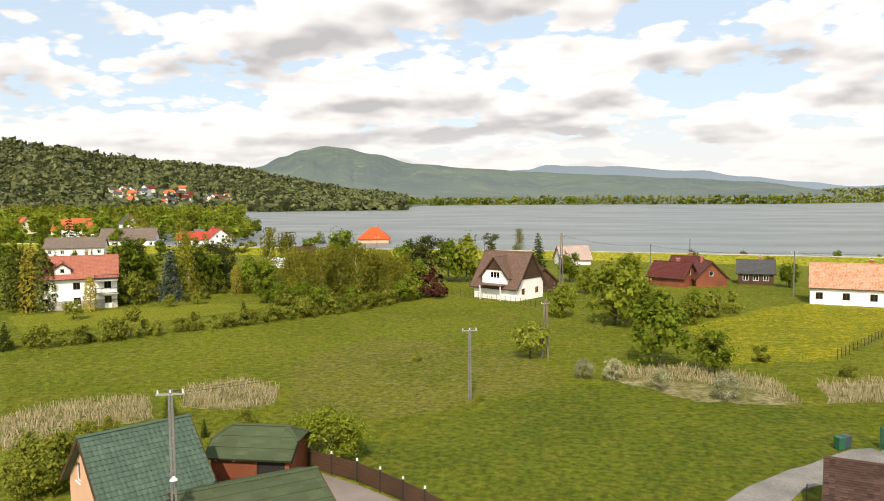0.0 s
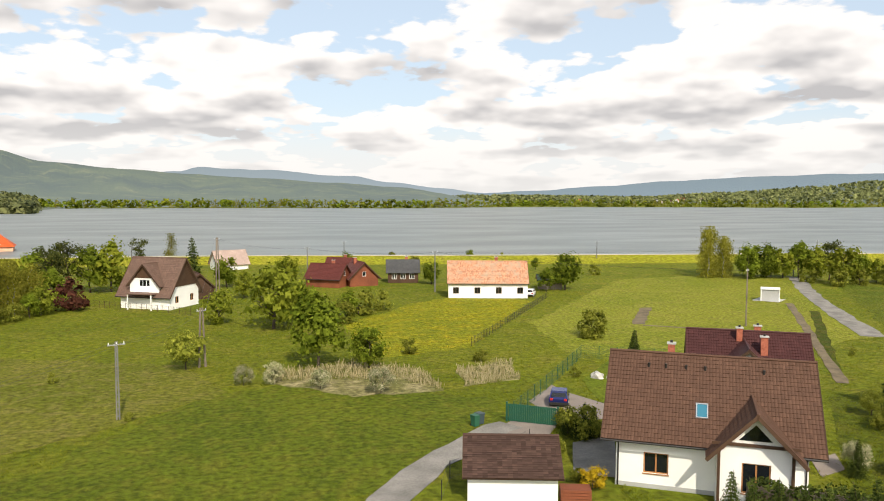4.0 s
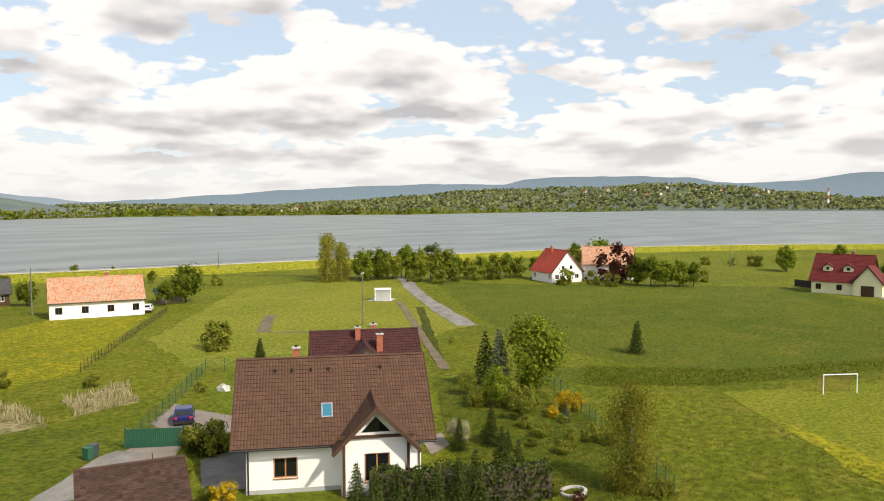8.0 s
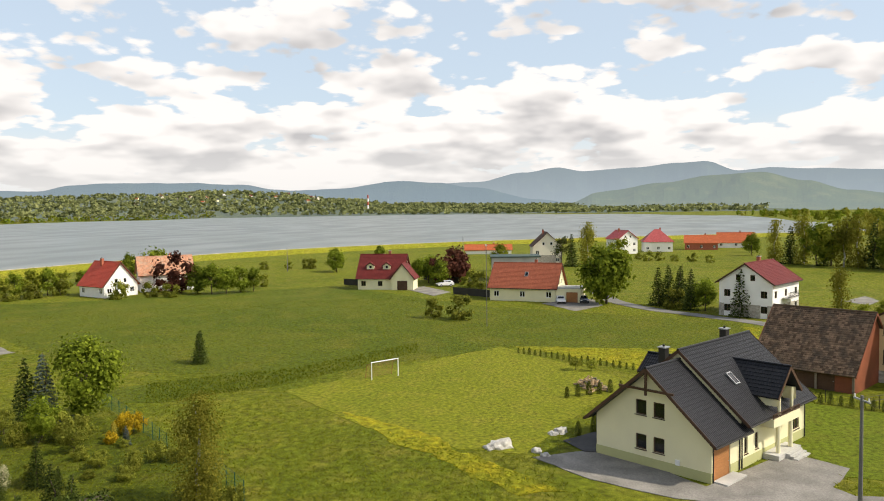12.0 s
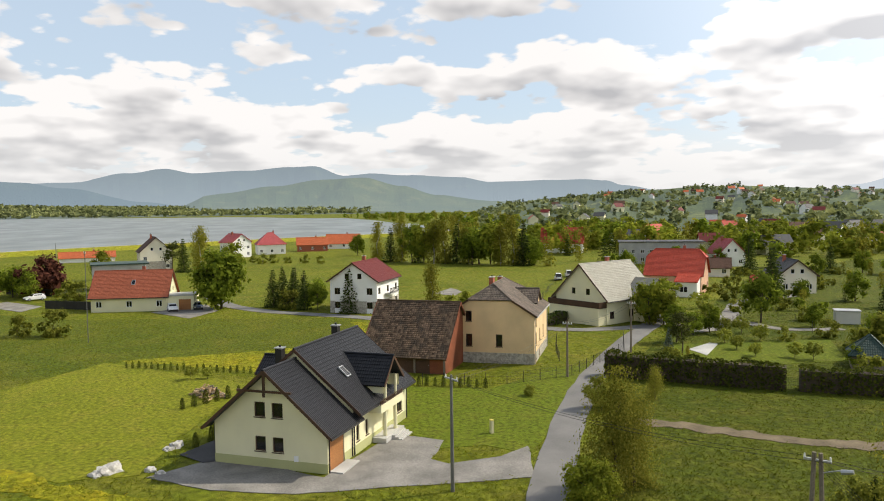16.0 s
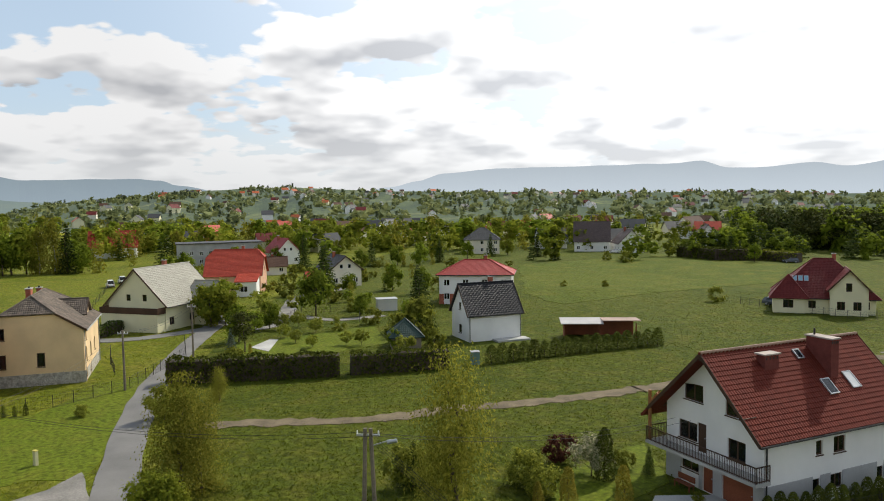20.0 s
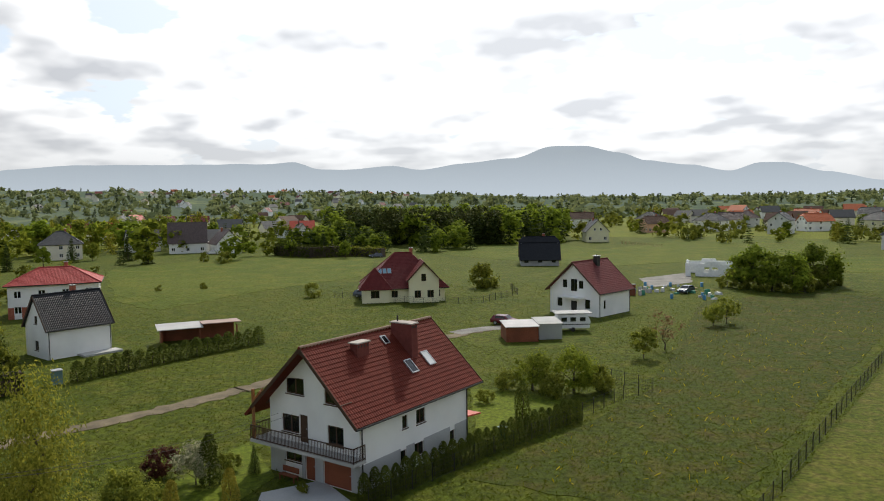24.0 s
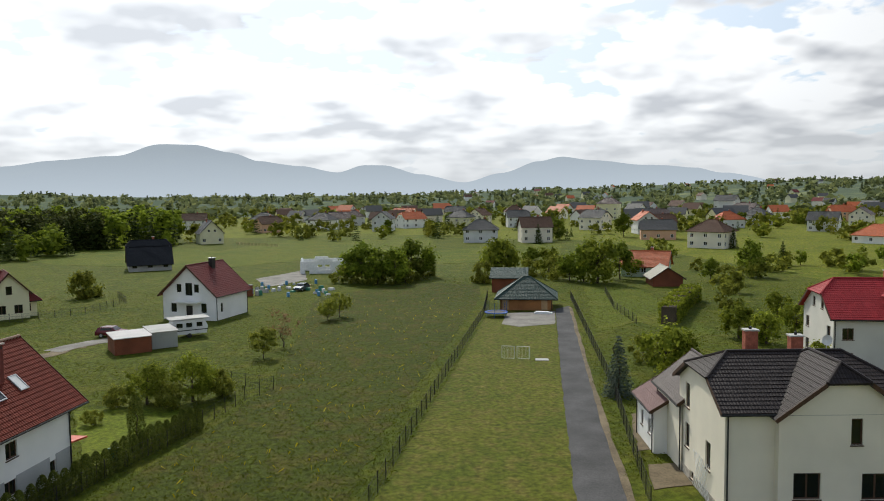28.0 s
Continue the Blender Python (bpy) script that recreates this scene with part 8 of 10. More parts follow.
# this patch paints cloud shade onto the open meadow
sheet("lush_grass", [(-15.8, 56.0), (-10.2, 65.9), (-2.5, 76.8), (7.5, 82.4), (18.4, 79.6), (24.4, 70.6), (24.7, 63.0), (15.4, 54.6), (11.4, 48.8), (-8.6, 45.9)], 0.0207, LUSH_SHADED, "lush green meadow grass, darkened in colour for cloud shade", wob=1.6)
sheet("dry_grass", [(-38.9, 71.9), (-34.5, 76.1), (-29.2, 73.2), (-27.3, 67.6), (-31.1, 64.8), (-36.1, 65.6)], 0.0222, DRY, "patch of tall straw-coloured dry grass", wob=0.8)
sheet("dry_grass", [(-50.2, 59.5), (-47.7, 65.4), (-41.2, 68.3), (-36.5, 61.4), (-41.0, 58.3), (-43.2, 52.2), (-44.1, 52.0)], 0.0237, DRY, "patch of straw-coloured dry grass", wob=0.8)
sheet("dry_grass", [(4.7, 86.7), (15.0, 89.1), (21.8, 83.2), (21.8, 74.1), (13.5, 73.6), (4.9, 81.2)], 0.0252, DRY, "reeds and dry grass among the shrubs", wob=0.8)
sheet("dry_grass", [(25.6, 82.4), (33.5, 85.2), (30.8, 75.9), (24.5, 74.8)], 0.0267, DRY, "dry reeds near the garden fence", wob=0.8)
sheet("rough_grass", [(-32.6, 85.3), (-25.7, 102.8), (-5.2, 93.4), (0.1, 78.6), (-7.2, 71.7), (-17.1, 63.9), (-24.7, 64.0)], 0.0282, ROUGH, "rough brownish grass in the open meadow", wob=1.2)
sheet("lawn", [(76.7, 36.3), (107.4, 16.9), (88.3, -1.7), (69.2, 5.4), (60.4, 7.5), (60.7, 12.9), (65.0, 22.8)], 0.0297, PITCH, "short mown grass of the football pitch", wob=0.4)
sheet("yellow_grass", [(69.6, 27.4), (67.4, 21.4), (52.8, 3.5), (51.5, 7.1), (57.4, 14.0)], 0.0312, YELLOW, "band of buttercups along the mown grass", wob=0.9)
sheet("lawn", [(84.5, -3.6), (81.7, -18.1), (77.6, -26.5), (85.0, -37.9), (85.8, -43.8), (64.2, -29.1), (56.4, -22.5), (59.3, -19.7), (59.7, -15.4), (69.4, -13.7)], 0.0327, LAWN, "mown lawn round the cream house", wob=0.3)
sheet("lawn", [(37.5, 74.0), (45.9, 83.2), (55.7, 80.5), (45.6, 66.0), (34.4, 62.5)], 0.0342, LAWN, "mown lawn of the garden behind the house", wob=0.2)
# shade over this garden is put into the lawn's darker colour
sheet("lawn", [(58.0, 60.9), (64.8, 62.2), (64.0, 51.2), (59.2, 40.6), (47.7, 26.1), (42.2, 26.7), (37.0, 31.9), (42.8, 42.9)], 0.0357, SHADED_GRASS, "mown garden lawn with flower beds", wob=0.2)
sheet("lawn", [(13.8, -75.7), (8.6, -75.9), (3.3, -72.9), (9.4, -58.5), (11.1, -62.8)], 0.0372, LAWN, "mown lawn beside the red-roofed house", wob=0.2)
sheet("lawn", [(30.3, -46.0), (28.8, -55.9), (23.2, -49.1), (24.3, -42.3), (27.6, -40.6)], 0.0387, LAWN, "front garden lawn by the red-roofed house", wob=0.2)
sheet("lawn", [(94.3, -58.3), (90.1, -82.7), (77.2, -73.7), (78.6, -58.5), (84.5, -53.1)], 0.0402, LAWN, "garden lawn behind a tall hedge", wob=0.2)
sheet("brown_meadow", [(-16.3, -142.0), (-38.3, -161.2), (-51.6, -150.4), (-44.8, -130.8), (-14.1, -64.4), (-6.4, -46.3), (9.1, -51.3), (-4.1, -77.9)], 0.0417, BROWNISH, "long strip of unmown brownish meadow", wob=0.6)
sheet("mown_grass", [(-39.4, -111.7), (-49.5, -107.9), (-31.3, -66.3), (-20.7, -41.7), (-8.2, -45.7)], 0.0432, THIN, "long plot of thin mown grass", wob=0.2)
sheet("field_grass", [(-69.6, -138.1), (-79.4, -134.2), (-64.6, -88.3), (-59.4, -86.0), (-59.2, -99.9), (-49.5, -93.9)], 0.0447, FIELD, "even green meadow beside the hedge", wob=0.6)
sheet("field_grass", [(73.8, -280.0), (50.3, -358.2), (1.6, -272.2), (-51.9, -369.7), (-87.7, -327.0), (-74.6, -263.9), (1.2, -208.6), (46.6, -240.0)], 0.0462, FIELD, "sunlit pale strip of far meadow", wob=1.0)
sheet("crop_field", [(71.0, -352.3), (40.9, -371.3), (16.2, -323.0), (47.0, -301.9)], 0.0477, PALE, "bright yellow-green crop field far off", wob=0.6)
sheet("field_grass", [(-64.8, -241.1), (-121.0, -258.8), (-91.5, -195.6), (-54.5, -197.6)], 0.0492, FIELD, "green meadow below the town", wob=0.8)
sheet("field_grass", [(137.9, -187.1), (121.2, -251.6), (71.6, -227.4), (59.6, -181.5), (74.0, -145.8), (78.9, -121.2), (95.2, -131.1)], 0.0507, FIELD, "green meadow behind the houses", wob=1.0)
sheet("soil", [(-34.2, -58.5), (-37.4, -58.3), (-33.3, -50.2), (-29.7, -50.0)], 0.0522, DIRT, "bare brown plot beside the lane", wob=0.2)
sheet("soil", [(-28.9, -47.2), (-32.1, -46.7), (-30.2, -42.9), (-26.8, -43.0)], 0.0537, DIRT, "dug vegetable bed in the garden", wob=0.2)
sheet("soil", [(61.6, 105.1), (72.3, 120.3), (74.5, 120.1), (63.6, 104.6)], 0.0552, DIRT, "strip of bare earth on the pitch side", wob=0.3)
sheet("gravel_yard", [(59.6, 6.8), (62.1, 2.9), (63.5, 1.6), (55.5, -5.9), (62.5, -11.2), (63.8, -14.3), (61.5, -16.9), (57.2, -14.6), (55.6, -15.5), (56.2, -19.9), (57.9, -23.1), (51.1, -20.7), (51.5, -15.6), (52.2, -10.0), (52.9, -3.6), (55.6, 2.3)], 0.0567, GRAVEL, "grey gravel yard round the cream house", wob=0.25)
sheet("terrace", [(64.3, 4.8), (67.6, 2.0), (61.8, 1.6), (61.7, 2.9)], 0.13, GRAVEL_DARK, "grey paved terrace beside the cream house", wob=0.02)
sheet("paved_yard", [(24.5, 62.1), (28.0, 59.8), (24.1, 55.0), (19.6, 53.1), (17.2, 53.8), (20.4, 57.9)], 0.0597, PAVING, "paved drive before a green gate", wob=0.08)
sheet("paved_yard", [(28.5, 67.6), (33.4, 73.0), (33.4, 70.3), (35.7, 63.5), (33.5, 59.7), (28.5, 62.5)], 0.0612, PAVING, "paved yard behind the green gate", wob=0.08)
sheet("paved_yard", [(27.1, 55.0), (31.4, 56.0), (26.7, 47.1), (24.2, 49.1)], 0.0627, GRAVEL, "gravelled yard beside the house", wob=0.1)
sheet("paved_yard", [(42.7, 46.2), (45.7, 47.1), (43.7, 44.0), (40.9, 43.3)], 0.0642, PAVING, "paved path beside the porch", wob=0.05)
sheet("paved_yard", [(22.9, -46.2), (19.7, -49.1), (15.7, -45.2), (21.7, -42.0)], 0.0657, CONCRETE, "concrete path to the garage door", wob=0.05)
sheet("driveway", [(-52.8, -115.0), (-56.3, -117.0), (-32.6, -61.8), (-23.9, -40.7), (-20.6, -41.7), (-29.7, -62.8)], 0.0672, GRAVEL_DARK, "dark gravel drive to the timber hall", wob=0.15)
sheet("gravel_yard", [(-43.7, -113.6), (-51.8, -112.9), (-46.8, -102.0), (-40.9, -101.7), (-39.4, -104.7)], 0.0687, GRAVEL, "pale gravel in front of the timber hall", wob=0.25)
sheet("gravel_yard", [(-6.9, -180.1), (-19.6, -195.3), (-18.1, -173.8), (-8.7, -163.5)], 0.0702, GRAVEL, "pale gravel yard of the building site", wob=0.4)
sheet("gravel_yard", [(188.5, 49.4), (176.3, 39.6), (167.9, 41.7), (182.6, 53.3)], 0.0717, GRAVEL, "pale forecourt of a house", wob=0.2)
sheet("gravel_yard", [(157.5, 16.1), (166.6, 6.1), (155.4, 3.4), (146.3, 8.5)], 0.0732, GRAVEL, "pale forecourt with parked cars", wob=0.2)
sheet("concrete_slab", [(90.2, -59.5), (93.5, -65.1), (92.2, -65.6), (85.7, -59.3)], 0.0747, CONCRETE, "pale concrete slab in the garden", wob=0.02)
sheet("pond", [(168.2, -44.2), (177.7, -50.9), (169.3, -51.2), (161.8, -47.0)], 0.0762, GRAVEL, "pale gravel patch beyond the ochre house", wob=0.2)
sheet("lawn", [(-78, 97.5), (-64.5, 109.5), (-51.5, 126.5), (-52, 131), (-66, 130), (-80, 121), (-92, 112)], 0.0777, PITCH, "bright mown lawn behind a row of shrubs", wob=0.5)
strip("road", [(44.7, -19.1), (51.9, -22.8), (62.3, -28.7), (73.3, -35.5), (82.8, -42.3), (94.3, -51.3), (105.8, -61.4), (113.7, -68.6), (123.8, -75.5), (137.5, -82.9)], 3.1, 0.075, ASPHALT, "narrow grey asphalt lane", wob=0.12)
strip("road", [(109.9, -66.3), (109.4, -56.9), (111.7, -49.9), (122.5, -42.0)], 3.2, 0.07, ASPHALT, "lane that turns off towards the houses", wob=0.12)
strip("lane", [(185.4, 6.2), (164.5, 1.8), (151.9, -5.1), (144.0, -13.4), (135.5, -22.6), (127.4, -27.8), (120.2, -35.1)], 3.4, 0.065, ASPHALT, "pale lane in front of the lake houses", wob=0.12)
strip("lane", [(116.4, -70.7), (102.7, -69.8), (113.9, -82.9), (129.7, -97.2), (132.9, -107.8), (138.3, -121.0)], 3.0, 0.06, GRAVEL, "gravel lane round a garden plot", wob=0.12)
strip("lane", [(112.2, -81.7), (106.8, -81.8), (99.3, -82.8), (96.9, -91.3)], 2.4, 0.055, GRAVEL, "gravel lane past garden fences", wob=0.12)
strip("dirt_track", [(62.0, -33.9), (59.7, -37.6), (53.1, -44.1), (50.0, -48.2), (47.6, -53.5), (43.8, -59.2), (39.8, -66.2), (37.3, -71.7), (37.1, -72.1), (31.7, -85.4), (23.8, -100.8), (18.1, -109.5), (15.0, -114.3)], 2.2, 0.052, DIRT, "pale dirt track across the meadow", wob=0.4, seg=0.9)
strip("gravel_drive", [(9.1, 46.0), (11.8, 49.7), (14.9, 53.6), (18.2, 56.2), (20.8, 59.0), (24.0, 61.0)], 2.8, 0.0725, GRAVEL, "pale gravel drive along the meadow", wob=0.2)
strip("gravel_drive", [(138.1, 157.2), (118.8, 131.3), (102.2, 106.4), (89.9, 86.2)], 3.4, 0.06, GRAVEL, "straight gravel track towards the lake", wob=0.3)
strip("dirt_track", [(102.6, 118.2), (84.9, 93.8), (71.5, 75.6), (64.0, 65.2)], 1.3, 0.058, DIRT, "worn track beside a ditch", wob=0.15)
strip("dirt_track", [(62.9, 103.9), (68.8, 99.4), (75.6, 96.5)], 0.8, 0.05, DIRT, "worn wheel track through the grass", wob=0.15)
strip("ditch", [(99.8, 108.7), (80.8, 86.0), (67.0, 69.3)], 1.5, 0.056, BROWNISH, "long ditch of darker grass beside the track", wob=0.2)
strip("verge", [(-55.9, -115.8), (-32.7, -61.8), (-24.0, -40.6)], 0.5, 0.085, DIRT, "strip of bare earth along the drive", wob=0.1)
strip("wheel_track", [(-37.2, -94.1), (-23.6, -69.0), (-15.8, -50.9), (-13.1, -44.1)], 0.5, 0.062, THIN, "faint worn wheel track in the grass", wob=0.2)
strip("lane", [(21.7, -106.3), (17.5, -110.9), (12.5, -111.9), (8.8, -107.3)], 3.0, 0.06, GRAVEL, "pale lane by the garages", wob=0.2)

# ---- the green-roofed yard in the west ----
def green_yard():
    h = thing("house", "peach house with a green tiled roof", "house", -26.2, 42.2, 50.5)
    block(h, 6.0, 7.0, 2.7, 5.8, PLASTER_SALMON, R_GREEN, over=0.5, gover=0.45, frame=WHITE_PAINT, wins={"l": [(1.4, 2.6, 0.9, 1.3, "one"), (4.4, 1.0, 1.1, 1.2, "two")]}, course=0.35)
    s = thing("shed", "red-brown timber shed with a green felt roof", "shed", -21.5, 50.2, 2)
    block(s, 5.6, 4.4, 2.3, 3.6, WOOD_RED, R_GREENFELT, "half", over=0.45, gover=0.35, hip=0.55, course=0.9, gutter=None, trim=METAL_DARK,
          doors={"f": [(3.3, 0, 2.0, 2.0, METAL_DARK)]})
    lap = Mesh()
    for k in range(10):
        lap.box(-2.8, -2.225, 0.1 + k * 0.21, 0.45, -2.203, 0.29 + k * 0.21)
    part("cladding", lap, WOOD_RED, s)
    for u in (-2.5, -1.2):
        part("lamp", Mesh().box(u, -2.32, 1.75, u + 0.18, -2.23, 1.95), WHITE_PAINT, s)
    r = thing("shed", "low shed under a dark green felt roof", "shed", -18.3, 40.9, -52)
    block(r, 7.6, 6.4, 2.3, 3.3, WOOD_RED, R_GREENFELT, over=0.4, gover=0.4, course=0.9, gutter=None, m=pose(0, 0, 0, 0, 0, 90))
    dish = Mesh()
    for k in range(14):
        a0, a1 = 2 * math.pi * k / 14, 2 * math.pi * (k + 1) / 14
        dish.face([(0, 0.08, 0), (0.38 * math.cos(a0), 0, 0.38 * math.sin(a0)), (0.38 * math.cos(a1), 0, 0.38 * math.sin(a1))])
    f = thing("plank_fence", "dark brown plank fence with round lamps on its posts", "fence")
    pts = [(-18.6, 52.0), (-16.5, 50.9), (-14.3, 49.8), (-12.3, 48.4), (-10.4, 46.9), (-8.7, 45.5), (-7.2, 44.1)]
    for i, ((ax, ay), (bx, by)) in enumerate(zip(pts, pts[1:])):
        a = math.degrees(math.atan2(by - ay, bx - ax))
        ln = math.hypot(bx - ax, by - ay)
        for k in range(5):
            part("plank", Mesh().box(0.06, -0.02, 0.08 + k * 0.27, ln - 0.06, 0.02, 0.33 + k * 0.27, pose(ax, ay, 0, 0, 0, a)), WOOD_DARK, f)
        p = part("post", Mesh().box(ax - 0.06, ay - 0.06, 0, ax + 0.06, ay + 0.06, 1.55), METAL_DARK, f)
        part("lamp", Mesh().tube((ax, ay, 1.55), (ax, ay, 1.72), 0.08, 0.06, n=8), WHITE_PAINT, p)
    sheet("paved_yard", [(-18.0, 51.2), (-14.2, 49.2), (-10.2, 46.4), (-7.0, 43.4), (-12, 38), (-17, 44)], 0.09, PAVING, "paved yard beside the plank fence", wob=0.05)


green_yard()


# ---- poles and wires ----
POLE_GREY = mat("pole_concrete", (0.17, 0.165, 0.15), 0.9, vary=0.2, fine=12)

def wire(parent, a, b, sag=0.5, r=0.011):
    a, b = Vector(a), Vector(b)
    m = Mesh()
    n = 12
    pts = [a.lerp(b, k / n) - Vector((0, 0, sag * 4 * (k / n) * (1 - k / n))) for k in range(n + 1)]
    return part("wire", m.sweep(pts, r), METAL_DARK, parent)


def lattice_pole(x, y, h, label, lattice=True, z=0.0):
    """A concrete pole with ladder-like openings and a cross arm."""
    p = thing("utility_pole", label, "pole", x, y, 20)
    m = Mesh()
    w0, w1 = 0.24, 0.14
    if lattice:
        for s in (-1, 1):
            m.bar((s * w0 / 2, 0, 0), (s * w1 / 2, 0, h), 0.06, 0.12)
        n = int(h / 0.6)
        for k in range(n):
            z = h * (k + 0.5) / n
            w = w0 + (w1 - w0) * z / h
            m.box(-w / 2, -0.06, z, w / 2, 0.06, z + 0.09)
    else:
        m.tube((0, 0, 0), (0, 0, h), 0.15, 0.09, n=10)
    part("shaft", m, POLE_GREY, p)
    part("crossarm", Mesh().box(-0.75, -0.05, h - 0.35, 0.75, 0.05, h - 0.25), METAL_GREY, p)
    for u in (-0.65, 0.0, 0.65):
        part("insulator", Mesh().tube((u, 0, h - 0.25), (u, 0, h - 0.05), 0.05, 0.04, n=8), WHITE_PAINT, p)
    return p


def wood_pole(x, y, h, label, legs=1):
    p = thing("utility_pole", label, "pole", x, y, 35)
    if legs == 1:
        part("shaft", Mesh().tube((0, 0, 0), (0, 0, h), 0.14, 0.1, n=8), WOOD_GREY, p)
    else:
        for s in (-1, 1):
            part("shaft", Mesh().tube((s * 0.42, 0, 0), (s * 0.14, 0, h), 0.14, 0.1, n=8), WOOD_GREY, p)
        part("tie", Mesh().bar((-0.3, 0, h * 0.5), (0.3, 0, h * 0.5), 0.1), WOOD_GREY, p)
    part("crossarm", Mesh().box(-0.6, -0.05, h - 0.4, 0.6, 0.05, h - 0.3), METAL_GREY, p)
    for u in (-0.55, -0.2, 0.2, 0.55):
        part("insulator", Mesh().tube((u, 0, h - 0.3), (u, 0, h - 0.12), 0.045, 0.035, n=8), WHITE_PAINT, p)
    return p


mast = lattice_pole(-20.9, 37.0, 9.7, "tall pale concrete pole beside the green roof")
part("street_lamp", Mesh().tube((0.12, -0.2, 4.9), (0.12, -0.6, 5.0), 0.03, n=6).tube((0.12, -0.6, 4.9), (0.12, -0.6, 5.1), 0.22, 0.05, n=12), WHITE_PAINT, mast)
p1 = lattice_pole(-9.2, 71.8, 7.1, "slim concrete pole standing in the open meadow")
p2 = wood_pole(-2.5, 91.8, 7.0, "double-legged wooden pole in the meadow", 2)
p3 = wood_pole(-1.0, 152, 12.0, "double-legged wooden pole behind the chalet", 2)
p4 = lattice_pole(18.3, 172, 8.5, "concrete pole beside the cabins", False)
p5 = lattice_pole(42.6, 152, 8.6, "concrete pole beside the farmhouse", False)
p6 = wood_pole(78.0, 99.0, 9.0, "tall single wooden pole in the field")
p7 = lattice_pole(139, 159, 8.0, "concrete pole at the end of the gravel track", False)
p8 = lattice_pole(124.9, 21.9, 14.0, "tall concrete lattice pole in the green field")
p9 = lattice_pole(50.2, -14.3, 8.3, "round concrete pole beside the gravel yard", False)
p10 = wood_pole(28.4, -25.5, 8.5, "double wooden pole with wires and a lamp", 2)
part("street_lamp", Mesh().tube((-0.2, 0, 7.6), (-1.1, 0, 7.9), 0.03, n=6).tube((-1.0, 0, 7.8), (-1.5, 0, 7.9), 0.12, 0.1, n=10), METAL_GREY, p10)
p11 = wood_pole(91.0, -51.2, 7.0, "dark wooden pole at the bend of the lane")
p12 = wood_pole(80.2, -36.9, 6.6, "wooden pole beside the ochre house fence")
p13 = lattice_pole(231, 107, 8.0, "pale concrete pole near the flood bank", False)
p14 = lattice_pole(290, 60, 9.0, "slim concrete pole by the lake houses", False)
for k, (x, y) in enumerate([(-95, 241), (-60, 236), (-25, 232), (35, 226), (110, 209), (180, 196)]):
    q = lattice_pole(x, y, 6.5, "thin pale pole at the foot of the flood bank", False)
wires = thing("power_line", "thin dark wires strung between the poles", "wire")
LINES = [((-20.9, 37.0, 9.5), (-9.2, 71.8, 6.9)), ((-9.2, 71.8, 6.9), (-2.5, 91.8, 6.8)), ((-2.5, 91.8, 6.8), (-1.0, 152, 11.6)), ((-1.0, 152, 11.6), (18.3, 172, 8.2)),
         ((18.3, 172, 8.2), (42.6, 152, 8.3)), ((42.6, 152, 8.3), (78, 99, 8.7)), ((42.6, 152, 8.3), (139, 159, 7.7)), ((50.2, -14.3, 8.0), (28.4, -25.5, 8.2)),
         ((28.4, -25.5, 8.2), (20, -44, 6.3)), ((50.2, -14.3, 8.0), (80.2, -36.9, 6.3)), ((80.2, -36.9, 6.3), (91, -51.2, 6.7))]
for a, b in LINES:
    for o in (-0.5, 0.5):
        wire(wires, (a[0] + o, a[1], a[2]), (b[0] + o, b[1], b[2]), 0.7)
for o in (-0.5, -0.17, 0.17, 0.5):
    wire(wires, (28.4 + o, -25.5, 8.2), (14 + o * 2, -26, 3.0), 0.6)


# ---- fences and hedges ----
def fence(label, pts, h=1.4, step=2.4, material=None, wires_n=4, name="wire_fence", r=0.035, mesh=True):
    material = material or METAL_DARK
    f = thing(name, label, "fence")
    for (ax, ay), (bx, by) in zip(pts, pts[1:]):
        ln = math.hypot(bx - ax, by - ay)
        n = max(1, round(ln / step))
        for k in range(n + (1 if (bx, by) == pts[-1] else 0)):
            x, y = ax + (bx - ax) * k / n, ay + (by - ay) * k / n
            part("post", Mesh().tube((x, y, 0), (x, y, h + 0.06), r, n=6), material, f)
        net = Mesh()
        for k in range(wires_n):
            z = 0.1 + (h - 0.1) * k / max(1, wires_n - 1)
            net.tube((ax, ay, z), (bx, by, z), 0.009, n=4, caps=False)
        if mesh:
            cnt = int(ln / 0.22)
            for k in range(cnt):
                x, y = ax + (bx - ax) * k / cnt, ay + (by - ay) * k / cnt
                net.tube((x, y, 0.08), (x, y, h), 0.006, n=3, caps=False)
        part("netting", net, material, f)
    return f


fence("dark wire fence between meadow and mown plot", [(-46.5, -131), (-39.6, -113.4), (-19.4, -70.4), (-8.3, -46.1), (-6.0, -41.0)], 1.45, 2.4)
fence("dark wire fence along the gravel drive", [(-60.3, -124.8), (-37.0, -67.2), (-25.0, -40.4)], 1.5, 2.4)
fence("dark wire fence at the edge of the yellow meadow", [(61.3, 136.8), (31.8, 95.2)], 1.15, 1.5)
fence("green mesh fence along the garden", [(24.9, 62.5), (31.9, 71.1), (42.5, 84.4), (52.0, 79.0), (57.5, 75.0)], 1.6, 2.4, FENCE_GREEN, 6)
fence("green mesh fence behind the flower garden", [(70.8, 56.2), (58.2, 40.2), (55.5, 37.0)], 1.5, 2.4, FENCE_GREEN, 6)
fence("wire fence beside the lane and lawn", [(100.0, -55.0), (91.8, -50.6), (80.5, -37.6), (79.0, -29.0), (82.0, -20.0)], 1.3, 2.2)
fence("wire fence beside the ochre house", [(101.1, -44.8), (95.0, -42.0), (88.5, -39.6)], 1.3, 2.2)
fence("wire fence round the back garden", [(2.2, -67.2), (-1.5, -74.2), (-4.4, -77.4), (1.0, -82.0)], 1.4, 2.0)
